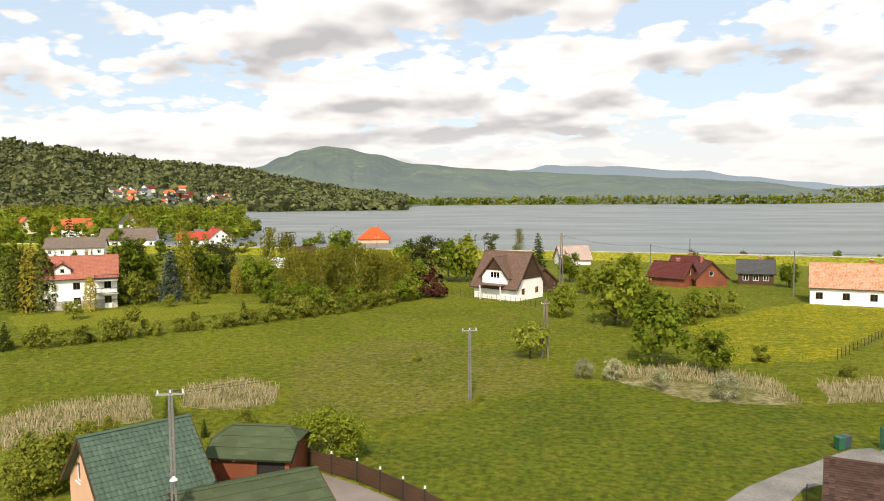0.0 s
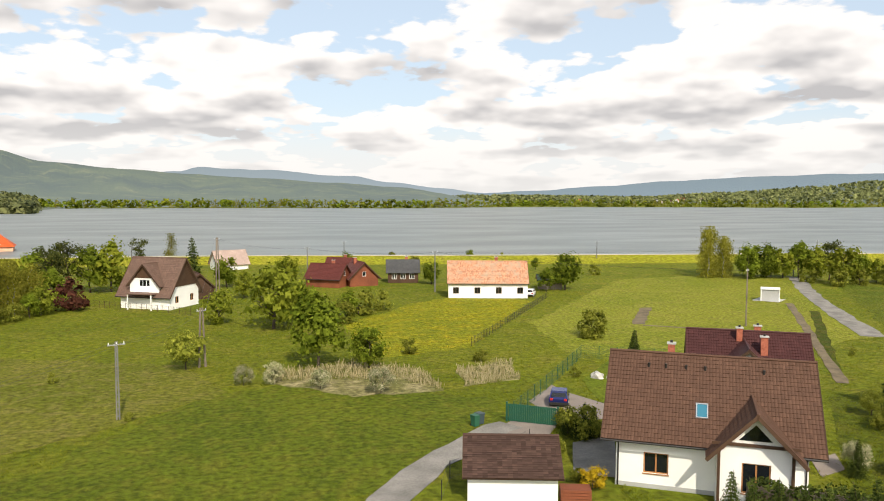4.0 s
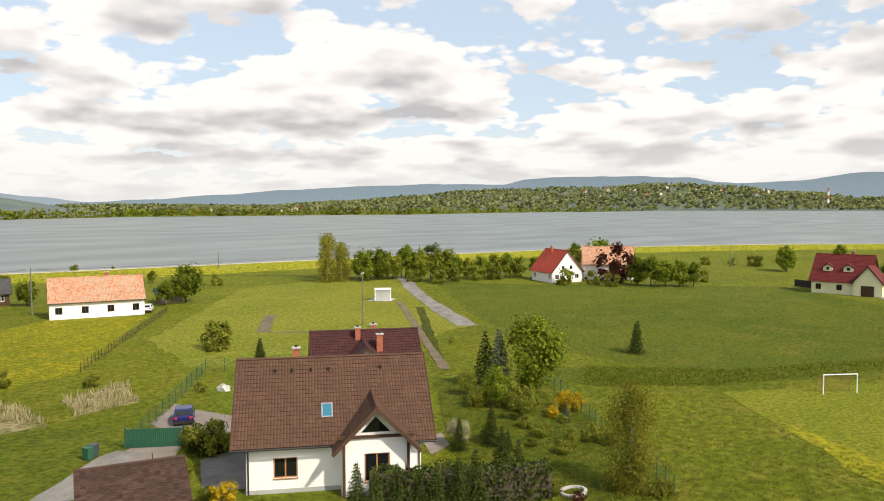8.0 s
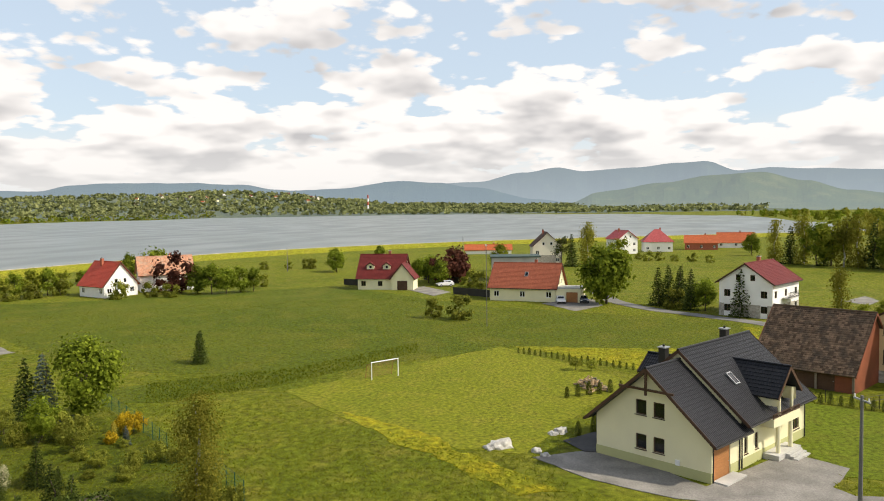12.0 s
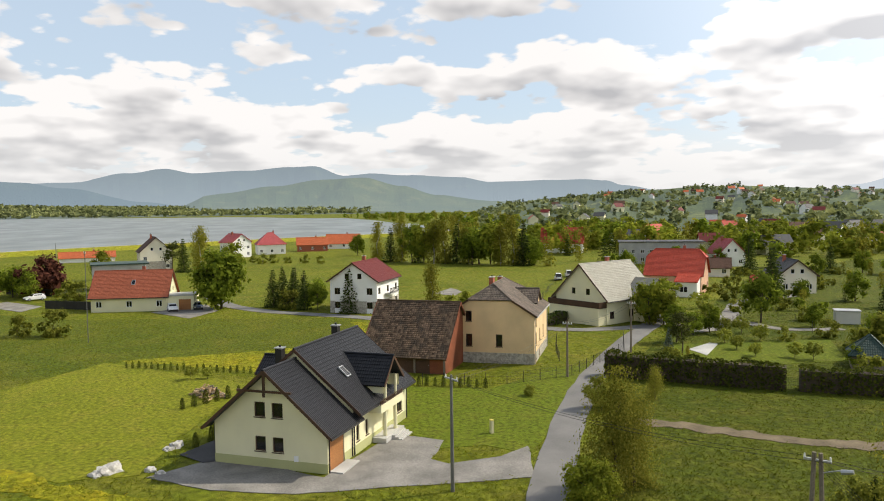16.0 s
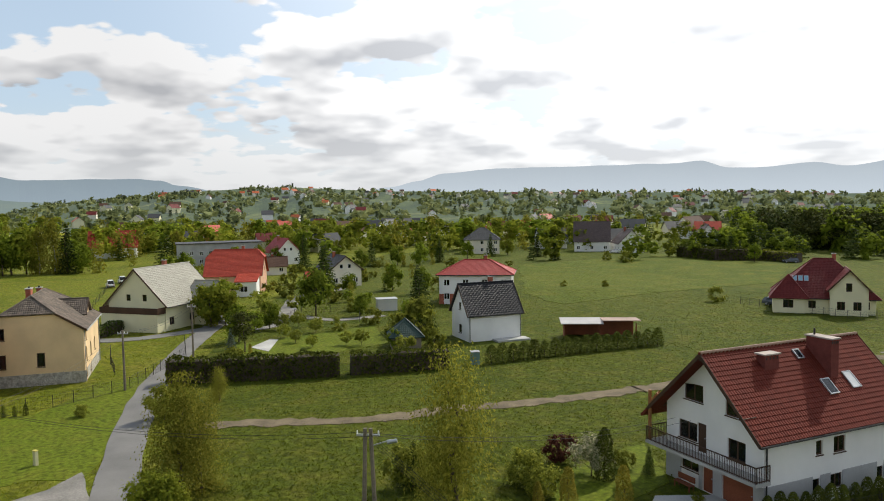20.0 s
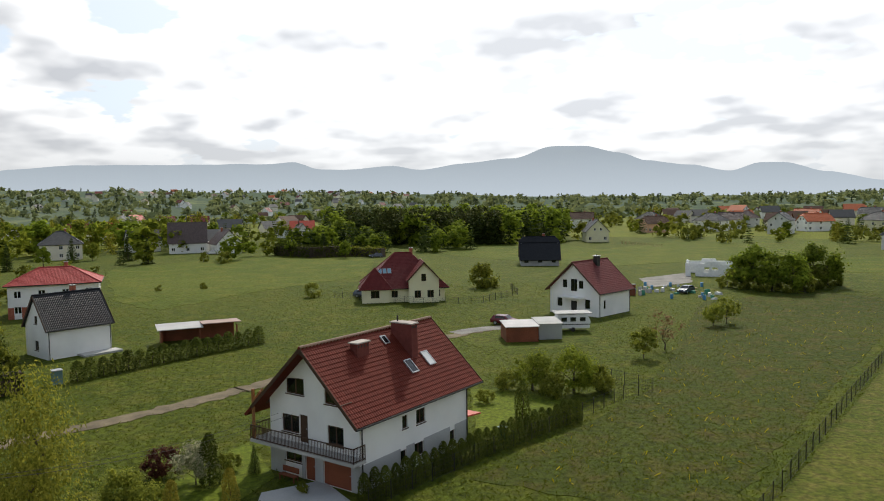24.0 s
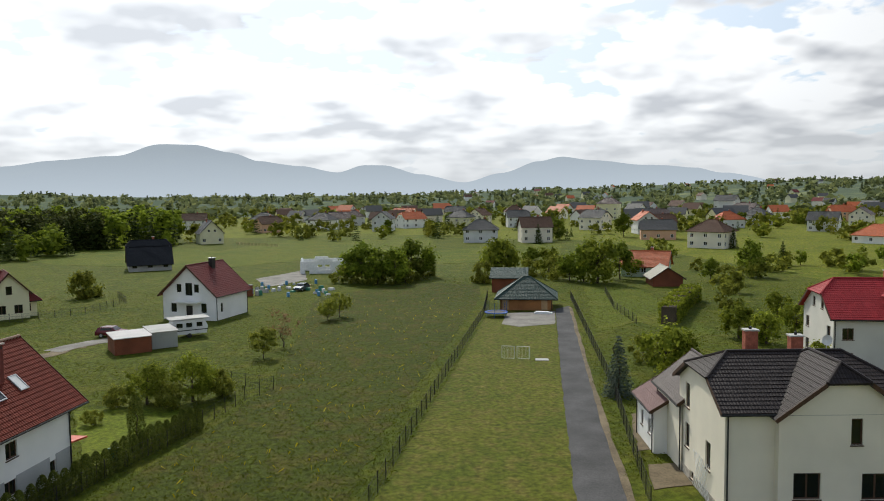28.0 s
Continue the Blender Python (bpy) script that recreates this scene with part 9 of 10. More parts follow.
fence("wire fence along the thuja row", [(15.0, -45.2), (12.0, -50.4), (8.6, -56.8), (4.8, -62.6), (2.2, -66.9)], 1.3, 2.4)
fence("dark fence round the bungalow plot", [(53.0, -141), (31.1, -133.2), (22.5, -137.5), (17.5, -149), (20.0, -158)], 1.3, 2.2)
fence("low dark fence before the chalet", [(-25.2, 149.4), (-16.5, 142.2), (-5.3, 132.6)], 1.2, 1.2, WOOD_DARK, 3)
fence("fence of the garden plots", [(102, -72), (112, -85), (104, -92), (95, -84)], 1.2, 2.5)
fence("wire fence of the far meadow", [(135, -55), (190, -85)], 1.2, 3.0, mesh=False)
fence("wire fence beside the field track", [(-70, -130), (-62, -112), (-58, -98)], 1.3, 2.5)
fence("wire fence of the garden below the house", [(63.5, -60.6), (69.2, -53.6), (75, -46.5)], 1.4, 2.2)
fence("wire posts at the garden corner", [(46.9, 25.4), (49.5, 28.2), (53.5, 33.0)], 1.4, 2.2, FENCE_GREEN, 4)
fence("low fence posts beside the garage", [(13.6, 46.8), (15.2, 50.2), (19.8, 52.6), (23.5, 55.5)], 1.3, 2.6, METAL_DARK, 2, mesh=False)
fence("pale picket fence before the yellow house", [(-5.0, -302), (-19.3, -284)], 1.1, 0.8, TIMBER, 2, "picket_fence", 0.06, False)
for label, a, b in (("dark board fence beside the dormer house", (190.5, 72), (183.0, 54.5)), ("dark board fence behind the forecourt", (206, 54), (197, 42)), ("dark board fence beside the lane", (172, 38), (166, 27.5))):
    f = thing("board_fence", label, "fence")
    ln = math.hypot(b[0] - a[0], b[1] - a[1])
    n = int(ln / 2.2)
    for k in range(n):
        x0, y0 = a[0] + (b[0] - a[0]) * k / n, a[1] + (b[1] - a[1]) * k / n
        part("panel", Mesh().box(0.05, -0.03, 0.05, ln / n - 0.05, 0.03, 1.7, pose(x0, y0, 0, 0, 0, math.degrees(math.atan2(b[1] - a[1], b[0] - a[0])))), METAL_DARK, f)
        part("post", Mesh().box(x0 - 0.06, y0 - 0.06, 0, x0 + 0.06, y0 + 0.06, 1.8), METAL_DARK, f)

gate = thing("sliding_gate", "dark green slatted sliding gate", "gate", 24.2, 62.0, -36)
for k in range(26):
    part("slat", Mesh().box(k * 0.165, -0.02, 0.1, k * 0.165 + 0.15, 0.02, 1.65), FENCE_GREEN, gate)
part("rail", Mesh().box(-0.05, 0.025, 0.2, 4.35, 0.08, 0.3).box(-0.05, 0.025, 1.45, 4.35, 0.08, 1.55).bar((0.1, 0.05, 0.3), (2.1, 0.05, 1.45), 0.06).bar((2.1, 0.05, 0.3), (4.2, 0.05, 1.45), 0.06), FENCE_GREEN, gate)
for u in (-0.15, 4.45):
    part("post", Mesh().box(u - 0.08, -0.08, 0, u + 0.08, 0.08, 1.8), FENCE_GREEN, gate)

hedge("tall clipped dark thuja hedge beside the meadow", [(79.7, -41.6), (73.9, -48.2), (67.2, -56.2)], 2.9, 1.9, "thuja", 26, 0.34)
hedge("clipped dark hedge with a gap", [(66.6, -57.4), (60.0, -67.0)], 2.6, 1.8, "thuja", 26, 0.34)
hedge("dense dark conifer hedge before the porch", [(30.9, 38.6), (34.5, 36.2), (38.2, 33.6), (41.0, 31.6)], 2.4, 1.9, "spruce", 40, 0.26)
hedge("dark hedge along the field edge", [(112, -243), (95, -234), (84, -241)], 4.0, 3.0, "thuja", 7, 0.6)
hedge("loose green hedge behind the bungalow", [(84, -242), (72, -238)], 3.2, 3.0, "bush", 7, 0.6)
hedge("dark hedge beside the crimson-roofed house", [(-41, -50), (-48, -56), (-54, -62)], 2.6, 1.8, "bush", 20, 0.34)
hedge("overgrown hedge beside the far garden", [(-62, -96), (-72, -108), (-80, -116)], 3.0, 2.6, "wide", 12, 0.45)
hedge("low hedge on the terrace of the cream house", [(114.5, -47.5), (119.5, -55.0)], 1.9, 1.6, "spruce", 20, 0.34)

for k in range(17):                                   # row of clipped columns beside the meadow
    s = k / 16
    tree("thuja", 57.3 + (46.7 - 57.3) * s + 0.4 * math.sin(s * 3), -72.0 + (-94.8 + 72.0) * s, 2.35 + 0.15 * math.sin(k * 2.1), 1.75, group="thuja row by the meadow")
for k in range(26):                                   # row beside the red-roofed house
    s = k / 25
    tree("thuja", 15.4 + (2.6 - 15.4) * s + 0.35 * math.sin(s * 3.1), -45.6 + (-66.6 + 45.6) * s, 2.15 + 0.15 * math.sin(k * 1.7), 1.15, group="thuja row by the red-roofed house")
for (ax, ay), (bx, by), n, h in (((83.1, -17.0), (78.2, -26.2), 12, 1.2), ((103, 13.7), (93.5, -3.1), 22, 0.9), ((79.5, 5.5), (83.2, 0.0), 6, 1.4), ((66.0, 3.6), (69.0, 1.0), 3, 1.6)):
    for k in range(n):
        s = k / (n - 1)
        tree("thuja", ax + (bx - ax) * s, ay + (by - ay) * s, h * (0.85 + 0.3 * ((k * 7) % 5) / 5), 1.1, group="young thujas round the cream house")


# ---- things in the meadow and yards ----
def goal():
    g = thing("football_goal", "white metal football goal with a net", "goal", 85.1, 27.25, -38)
    part("post", Mesh().tube((-1.9, 0, 0), (-1.9, 0, 2.1), 0.06, n=10), WHITE_PAINT, g)
    part("post", Mesh().tube((1.9, 0, 0), (1.9, 0, 2.1), 0.06, n=10), WHITE_PAINT, g)
    part("crossbar", Mesh().tube((-1.95, 0, 2.1), (1.95, 0, 2.1), 0.06, n=10), WHITE_PAINT, g)
    for s in (-1.9, 1.9):
        part("stay", Mesh().tube((s, 0, 2.05), (s, 1.0, 1.6), 0.03, n=6).tube((s, 1.0, 1.6), (s, 1.4, 0), 0.03, n=6), mat("rust", (0.30, 0.13, 0.06), 0.8, vary=0.3), g)
    net = Mesh()
    for k in range(28):
        u = -1.9 + 3.8 * k / 27
        net.tube((u, 1.0, 1.6), (u, 1.4, 0), 0.008, n=3, caps=False).tube((u, 0, 2.05), (u, 1.0, 1.6), 0.008, n=3, caps=False)
    for k in range(12):
        v = k / 11
        net.tube((-1.9, 1.0 + 0.4 * v, 1.6 * (1 - v)), (1.9, 1.0 + 0.4 * v, 1.6 * (1 - v)), 0.008, n=3, caps=False)
    part("net", net, mat("net_ochre", (0.36, 0.22, 0.08), 0.8, vary=0.2), g)


def car(x, y, ang, paint, label, s=1.0, van=False):
    """A hatchback: body with cabin, glass, wheels and lamps; it points along local x."""
    c = thing("car", label, "car", x, y, ang)
    L, W = 4.3 * s, 1.78
    roofz = 1.48 if not van else 1.9
    prof = [(-L / 2, 0.35), (-L / 2, 0.85), (-L / 2 + 0.12, 1.0), (-L * 0.40, roofz - 0.06), (-L * 0.30, roofz), (L * 0.06, roofz), (L * 0.2, 1.02), (L * 0.46, 0.82), (L / 2, 0.62), (L / 2, 0.35)]
    b = Mesh()
    def ring(y0, tuck):
        return [(px, y0 * (1 - tuck * max(0, (pz - 0.9)) / 0.6), pz) for px, pz in prof]
    l, r = ring(W / 2, 0.2), ring(-W / 2, 0.2)
    b.face(r)
    b.face(l[::-1])
    for i in range(len(prof)):
        j = (i + 1) % len(prof)
        b.face([r[j], r[i], l[i], l[j]])
    body = part("body", b.weld(), paint, c)
    for sy in (-1, 1):
        y0 = sy * (W / 2 * 0.9 + 0.012)
        y1 = sy * (W / 2 * 0.835 + 0.012)
        part("side_window", Mesh().face_pair([(-L * 0.33, y0, 1.04), (L * 0.13, y0, 1.04), (L * 0.04, y1, roofz - 0.1), (-L * 0.29, y1, roofz - 0.1)], 0.01 * sy), GLASS, c)
        for px in (-L * 0.3, L * 0.31):
            w = part("wheel", Mesh().tube((px, sy * (W / 2 - 0.2), 0.32), (px, sy * (W / 2 + 0.02), 0.32), 0.32, n=16), METAL_DARK, c)
            part("rim", Mesh().tube((px, sy * (W / 2 + 0.021), 0.32), (px, sy * (W / 2 + 0.035), 0.32), 0.2, n=12), METAL_GREY, w)
        part("headlight", Mesh().box(L / 2 - 0.12, sy * 0.62 - 0.18, 0.62, L / 2 + 0.012, sy * 0.62 + 0.18, 0.76), WHITE_PAINT, c)
        part("tail_light", Mesh().box(-L / 2 - 0.015, sy * 0.66 - 0.14, 0.72, -L / 2 + 0.05, sy * 0.66 + 0.14, 0.92), mat("lamp_red", (0.45, 0.02, 0.02), 0.3, vary=0.05, bump=0), c)
    part("windscreen", Mesh().face_pair([(L * 0.19, -W * 0.4, 1.06), (L * 0.19, W * 0.4, 1.06), (L * 0.075, W * 0.36, roofz - 0.06), (L * 0.075, -W * 0.36, roofz - 0.06)], 0.0, 0.02), GLASS, c)
    part("rear_window", Mesh().face_pair([(-L / 2 + 0.13, W * 0.4, 1.03), (-L / 2 + 0.13, -W * 0.4, 1.03), (-L * 0.405, -W * 0.36, roofz - 0.1), (-L * 0.405, W * 0.36, roofz - 0.1)], 0.0, 0.03, -0.025), GLASS, c)
    for e in (-L / 2, L / 2):
        part("bumper", Mesh().box(e - 0.05, -W / 2 + 0.05, 0.3, e + 0.05, W / 2 - 0.05, 0.55), METAL_DARK, c)
    return c


def face_pair(self, pts, dy=0.0, dz=0.0, dx=0.0):
    """A thin pane with a front and a back."""
    o = Vector((dx, dy, dz))
    a = [Vector(p) + o for p in pts]
    n = (a[1] - a[0]).cross(a[2] - a[0]).normalized() * 0.008
    self.face([p + n for p in a])
    self.face([p - n for p in a][::-1])
    for i in range(4):
        j = (i + 1) % 4
        self.face([a[i] - n, a[j] - n, a[j] + n, a[i] + n])
    return self.weld()


Mesh.face_pair = face_pair
PAINT_BLUE = mat("paint_blue", (0.012, 0.02, 0.11), 0.2, 0.3, vary=0.03, bump=0, spec=0.6)
PAINT_WHITE = mat("paint_white", (0.75, 0.75, 0.74), 0.25, vary=0.02, bump=0, spec=0.6)
PAINT_GREY = mat("paint_grey", (0.10, 0.115, 0.14), 0.25, 0.4, vary=0.03, bump=0, spec=0.6)
PAINT_RED = mat("paint_wine", (0.12, 0.012, 0.02), 0.2, 0.3, vary=0.03, bump=0, spec=0.6)
goal()
car(31.2, 66.4, 62, PAINT_BLUE, "dark blue hatchback parked behind the gate", 0.88)
car(158.5, 12.2, -170, PAINT_WHITE, "white car parked beside the lane")
car(159.9, 7.6, -170, PAINT_GREY, "grey-blue car parked before a garage")
car(189.5, 44.0, 120, PAINT_WHITE, "white car on a pale forecourt")
car(15.4, -114.6, 160, PAINT_RED, "wine red car parked on the lane")
car(47.2, -142.5, 175, PAINT_GREY, "grey car beside the bungalow")
car(59.5, 141.0, 60, PAINT_WHITE, "white car beside the farmhouse")
car(138, -246, 20, PAINT_WHITE, "white car in front of the white houses")
car(74.0, -236, 30, PAINT_GREY, "dark car by the hedge")
car(-15.0, -155.5, 60, PAINT_GREY, "grey car on the building plot")


def bin_(x, y, ang, material, label, h=1.05):
    b = thing("wheelie_bin", label, "bin", x, y, ang)
    part("body", Mesh().solid([(-0.24, -0.27, 0.06), (0.24, -0.27, 0.06), (0.24, 0.27, 0.06), (-0.24, 0.27, 0.06), (-0.29, -0.34, h - 0.1), (0.29, -0.34, h - 0.1), (0.29, 0.34, h - 0.1), (-0.29, 0.34, h - 0.1)],
                              [(0, 3, 2, 1), (4, 5, 6, 7), (0, 1, 5, 4), (1, 2, 6, 5), (2, 3, 7, 6), (3, 0, 4, 7)]), material, b)
    part("lid", Mesh().box(-0.31, -0.38, h - 0.095, 0.31, 0.36, h - 0.02), material, b)
    for s in (-0.22, 0.22):
        part("wheel", Mesh().tube((s - 0.03, 0.3, 0.1), (s + 0.03, 0.3, 0.1), 0.1, n=10), METAL_DARK, b)


BIN_GREEN = mat("bin_green", (0.025, 0.11, 0.06), 0.5, vary=0.08)
bin_(20.9, 61.5, 20, BIN_GREEN, "green wheelie bin on the grass verge")
bin_(21.5, 62.0, 20, mat("bin_grey", (0.05, 0.07, 0.08), 0.5, vary=0.08), "dark grey wheelie bin beside another")
bin_(8.4, -60.4, 60, BIN_GREEN, "green wheelie bin behind the red-roofed house")


def rock(x, y, r, h, seed, label, material):
    rng = random.Random(seed)
    bm = bmesh.new()
    bmesh.ops.create_icosphere(bm, subdivisions=3, radius=1.0)
    for v in bm.verts:
        n = noise.fractal(v.co * 1.6 + Vector((seed, 0, 0)), 1.0, 2.0, 3)
        v.co = Vector((v.co.x * r * (1 + 0.35 * n), v.co.y * r * 0.7 * (1 + 0.35 * n), max(-0.05, v.co.z * h * (1 + 0.4 * n))))
    me = bpy.data.meshes.new("rock")
    bm.to_mesh(me)
    bm.free()
    me.materials.append(material)
    ob = tagged(new("rock", me), label, "rock", "boulders in the grass")
    ob.matrix_basis = pose(x, y, 0, 0, 0, rng.random() * 360)


ROCK = mat("pale_rock", (0.48, 0.46, 0.42), 0.95, vary=0.3, scale=0.5, fine=6, bump=0.6)
for k, (x, y, r, h) in enumerate([(61.9, 9.7, 1.1, 0.75), (61.2, 10.6, 0.6, 0.4), (67.0, 5.2, 0.8, 0.5), (61.1, 6.7, 0.5, 0.35), (60.2, 5.9, 0.4, 0.3), (66.2, 5.9, 0.45, 0.3), (39.6, 74.6, 0.9, 0.7), (40.8, 73.9, 0.5, 0.4), (61.0, 67.5, 0.8, 0.5), (46.6, 62.0, 0.6, 0.4), (47.7, 60.6, 0.5, 0.35)]):
    rock(x, y, r, h, k, "pale boulder lying in the grass", ROCK)
pile = thing("woodpile", "heap of split firewood in the grass", "woodpile", 84.4, 3.2, 20)
rnd = random.Random(3)
for k in range(90):
    a, b = rnd.uniform(-2.2, 2.2), rnd.uniform(-1.3, 1.3)
    top = 1.25 * max(0, 1 - (a / 2.4) ** 2) * max(0, 1 - (b / 1.5) ** 2)
    z = rnd.uniform(0.05, max(0.1, top))
    d = Vector((rnd.uniform(-1, 1), rnd.uniform(-1, 1), rnd.uniform(-0.3, 0.3))).normalized() * 0.28
    part("log", Mesh().tube(Vector((a, b, z)) - d, Vector((a, b, z)) + d, 0.1, n=6), TIMBER if k % 3 else WOOD_GREY, pile)
post = thing("marker_post", "short yellow gas marker post on the lawn", "post", 62.3, -21.4, 10)
part("box", Mesh().box(-0.18, -0.12, 0.0, 0.18, 0.12, 1.15), mat("marker_yellow", (0.62, 0.58, 0.36), 0.6, vary=0.06), post)
part("cap", Mesh().box(-0.2, -0.14, 1.153, 0.2, 0.14, 1.22), mat("marker_cap", (0.60, 0.50, 0.12), 0.6, vary=0.06), post)
hut = thing("pump_house", "small grey cabin with a white frame in the field", "shed", 101.8, 122.4, -40)
part("body", Mesh().box(-1.5, -1.3, 0, 1.5, 1.3, 2.3), PLASTER_GREY, hut)
part("frame", Mesh().box(-1.75, -1.5, 2.303, 1.75, 1.5, 2.5).box(-1.7, -1.42, 0, -1.52, -1.31, 2.3).box(1.52, -1.42, 0, 1.7, -1.31, 2.3), WHITE_PAINT, hut)
sheet("concrete_slab", [(98.5, 123.5), (101.5, 119.6), (105.5, 122.5), (102.5, 126.5)], 0.1, CONCRETE, "pale concrete apron round the cabin", wob=0.05)

# garages, caravan and clutter by the new house
for x, y, w, top, wall_m, roof_m, label in ((12.0, -103.6, 4.4, 2.2, WOOD_RED, mat("sheet_light", (0.46, 0.44, 0.43), 0.7, vary=0.15), "red-brown metal garage with a white roof"), (8.4, -106.0, 3.2, 2.3, METAL_GREY, CONCRETE, "grey metal garage beside a caravan")):
    g = thing("metal_garage", label, "garage", x, y, -163)
    part("body", Mesh().box(-w / 2, -2.4, 0, w / 2, 2.4, top - 0.1), wall_m, g)
    part("roof", Mesh().box(-w / 2 - 0.15, -2.6, top - 0.097, w / 2 + 0.15, 2.6, top, pose(0, 0, 0, 1.5)), roof_m, g)
    part("door", Mesh().box(-w / 2 + 0.4, -2.44, 0.05, w / 2 - 0.4, -2.405, top - 0.4), wall_m, g)
cv = thing("caravan", "white caravan under an awning roof", "caravan", 5.2, -111.0, -165)
part("body", Mesh().solid([(-2.4, -1.05, 0.5), (2.4, -1.05, 0.5), (2.4, 1.05, 0.5), (-2.4, 1.05, 0.5), (-2.55, -1.05, 1.5), (2.55, -1.05, 1.5), (2.55, 1.05, 1.5), (-2.55, 1.05, 1.5), (-2.1, -1.0, 2.5), (2.1, -1.0, 2.5), (2.1, 1.0, 2.5), (-2.1, 1.0, 2.5)],
                           [(0, 3, 2, 1), (0, 1, 5, 4), (1, 2, 6, 5), (2, 3, 7, 6), (3, 0, 4, 7), (4, 5, 9, 8), (5, 6, 10, 9), (6, 7, 11, 10), (7, 4, 8, 11), (8, 9, 10, 11)]), PAINT_WHITE, cv)
for u in (-1.7, -0.4, 1.0):
    part("window", Mesh().box(u, -1.08, 1.5, u + 0.8, -1.04, 2.1), GLASS, cv)
part("awning", Mesh().box(-2.6, -1.2, 2.6, 2.8, 1.9, 2.7), CONCRETE, cv)
part("stripe", Mesh().box(-2.5, -1.075, 1.0, 2.5, -1.06, 1.12), METAL_DARK, cv)
for s in (-1, 1):
    part("wheel", Mesh().tube((0, s * 0.9, 0.32), (0, s * 1.06, 0.32), 0.32, n=14), METAL_DARK, cv)
tramp = thing("trampoline", "round blue trampoline with a safety net", "trampoline", -41.0, -111.4)
ringm = Mesh()
for k in range(20):
    a0, a1 = 2 * math.pi * k / 20, 2 * math.pi * (k + 1) / 20
    for r0, r1, z0, z1 in ((1.45, 1.85, 0.82, 0.82), (1.85, 1.85, 0.72, 0.82)):
        ringm.face([(r0 * math.cos(a0), r0 * math.sin(a0), z1), (r1 * math.cos(a0), r1 * math.sin(a0), z0), (r1 * math.cos(a1), r1 * math.sin(a1), z0), (r0 * math.cos(a1), r0 * math.sin(a1), z1)])
part("pad", ringm.weld(), mat("pad_blue", (0.03, 0.10, 0.42), 0.6, vary=0.1), tramp)
bed = Mesh()
bed.tube((0, 0, 0.78), (0, 0, 0.8), 1.46, n=20)
part("bed", bed, METAL_DARK, tramp)
netm = Mesh()
for k in range(60):
    a = 2 * math.pi * k / 60
    netm.tube((1.75 * math.cos(a), 1.75 * math.sin(a), 0.85), (1.75 * math.cos(a), 1.75 * math.sin(a), 2.4), 0.007, n=3, caps=False)
part("net", netm, METAL_DARK, tramp)
for k in range(6):
    a = 2 * math.pi * k / 6
    part("leg", Mesh().tube((1.7 * math.cos(a), 1.7 * math.sin(a), 0), (1.7 * math.cos(a), 1.7 * math.sin(a), 2.45), 0.03, n=6), mat("pole_blue", (0.04, 0.12, 0.35), 0.5, vary=0.1), tramp)
for k, (x, y) in enumerate(((-32.0, -83.0), (-33.6, -82.2))):
    t_ = thing("mesh_stand", "white wire mesh panel standing on the plot", "panel", x, y, 150)
    pm = Mesh().bar((-0.75, 0, 0), (-0.75, 0, 1.5), 0.06).bar((0.75, 0, 0), (0.75, 0, 1.5), 0.06).bar((-0.75, 0, 1.5), (0.75, 0, 1.5), 0.06).bar((-0.75, 0, 0.03), (0.75, 0, 0.03), 0.06)
    part("frame", pm, WHITE_PAINT, t_)
    wm = Mesh()
    for j in range(1, 9):
        wm.bar((-0.75 + j * 0.167, 0, 0), (-0.75 + j * 0.167, 0, 1.5), 0.012)
    part("wires", wm, WHITE_PAINT, t_)
sheet("concrete_slab", [(-34.5, -80.6), (-36.0, -80.0), (-36.4, -81.0), (-35.0, -81.6)], 0.11, CONCRETE, "pale slab left in the grass", wob=0.2)
pl = thing("boards", "stack of pale boards before the timber hall", "boards", -49.0, -111.3, 150)
part("stack", Mesh().box(-1.4, -0.6, 0, 1.4, 0.6, 0.25).box(-1.2, -0.5, 0.253, 0.9, 0.3, 0.42), WHITE_PAINT, pl)
rnd = random.Random(8)
SITE = [mat("tarp_white", (0.6, 0.6, 0.58), 0.6, vary=0.2), mat("tarp_blue", (0.10, 0.28, 0.48), 0.6, vary=0.2), mat("tarp_green", (0.06, 0.25, 0.16), 0.6, vary=0.2), TIMBER, CONCRETE]
NAMES = [("sack", "pale sacks of building material in a heap"), ("barrel", "blue plastic barrel on the plot"), ("crate", "green plastic crate on the plot"), ("pallet", "wooden pallet on the building plot"), ("block_stack", "stack of grey building blocks")]
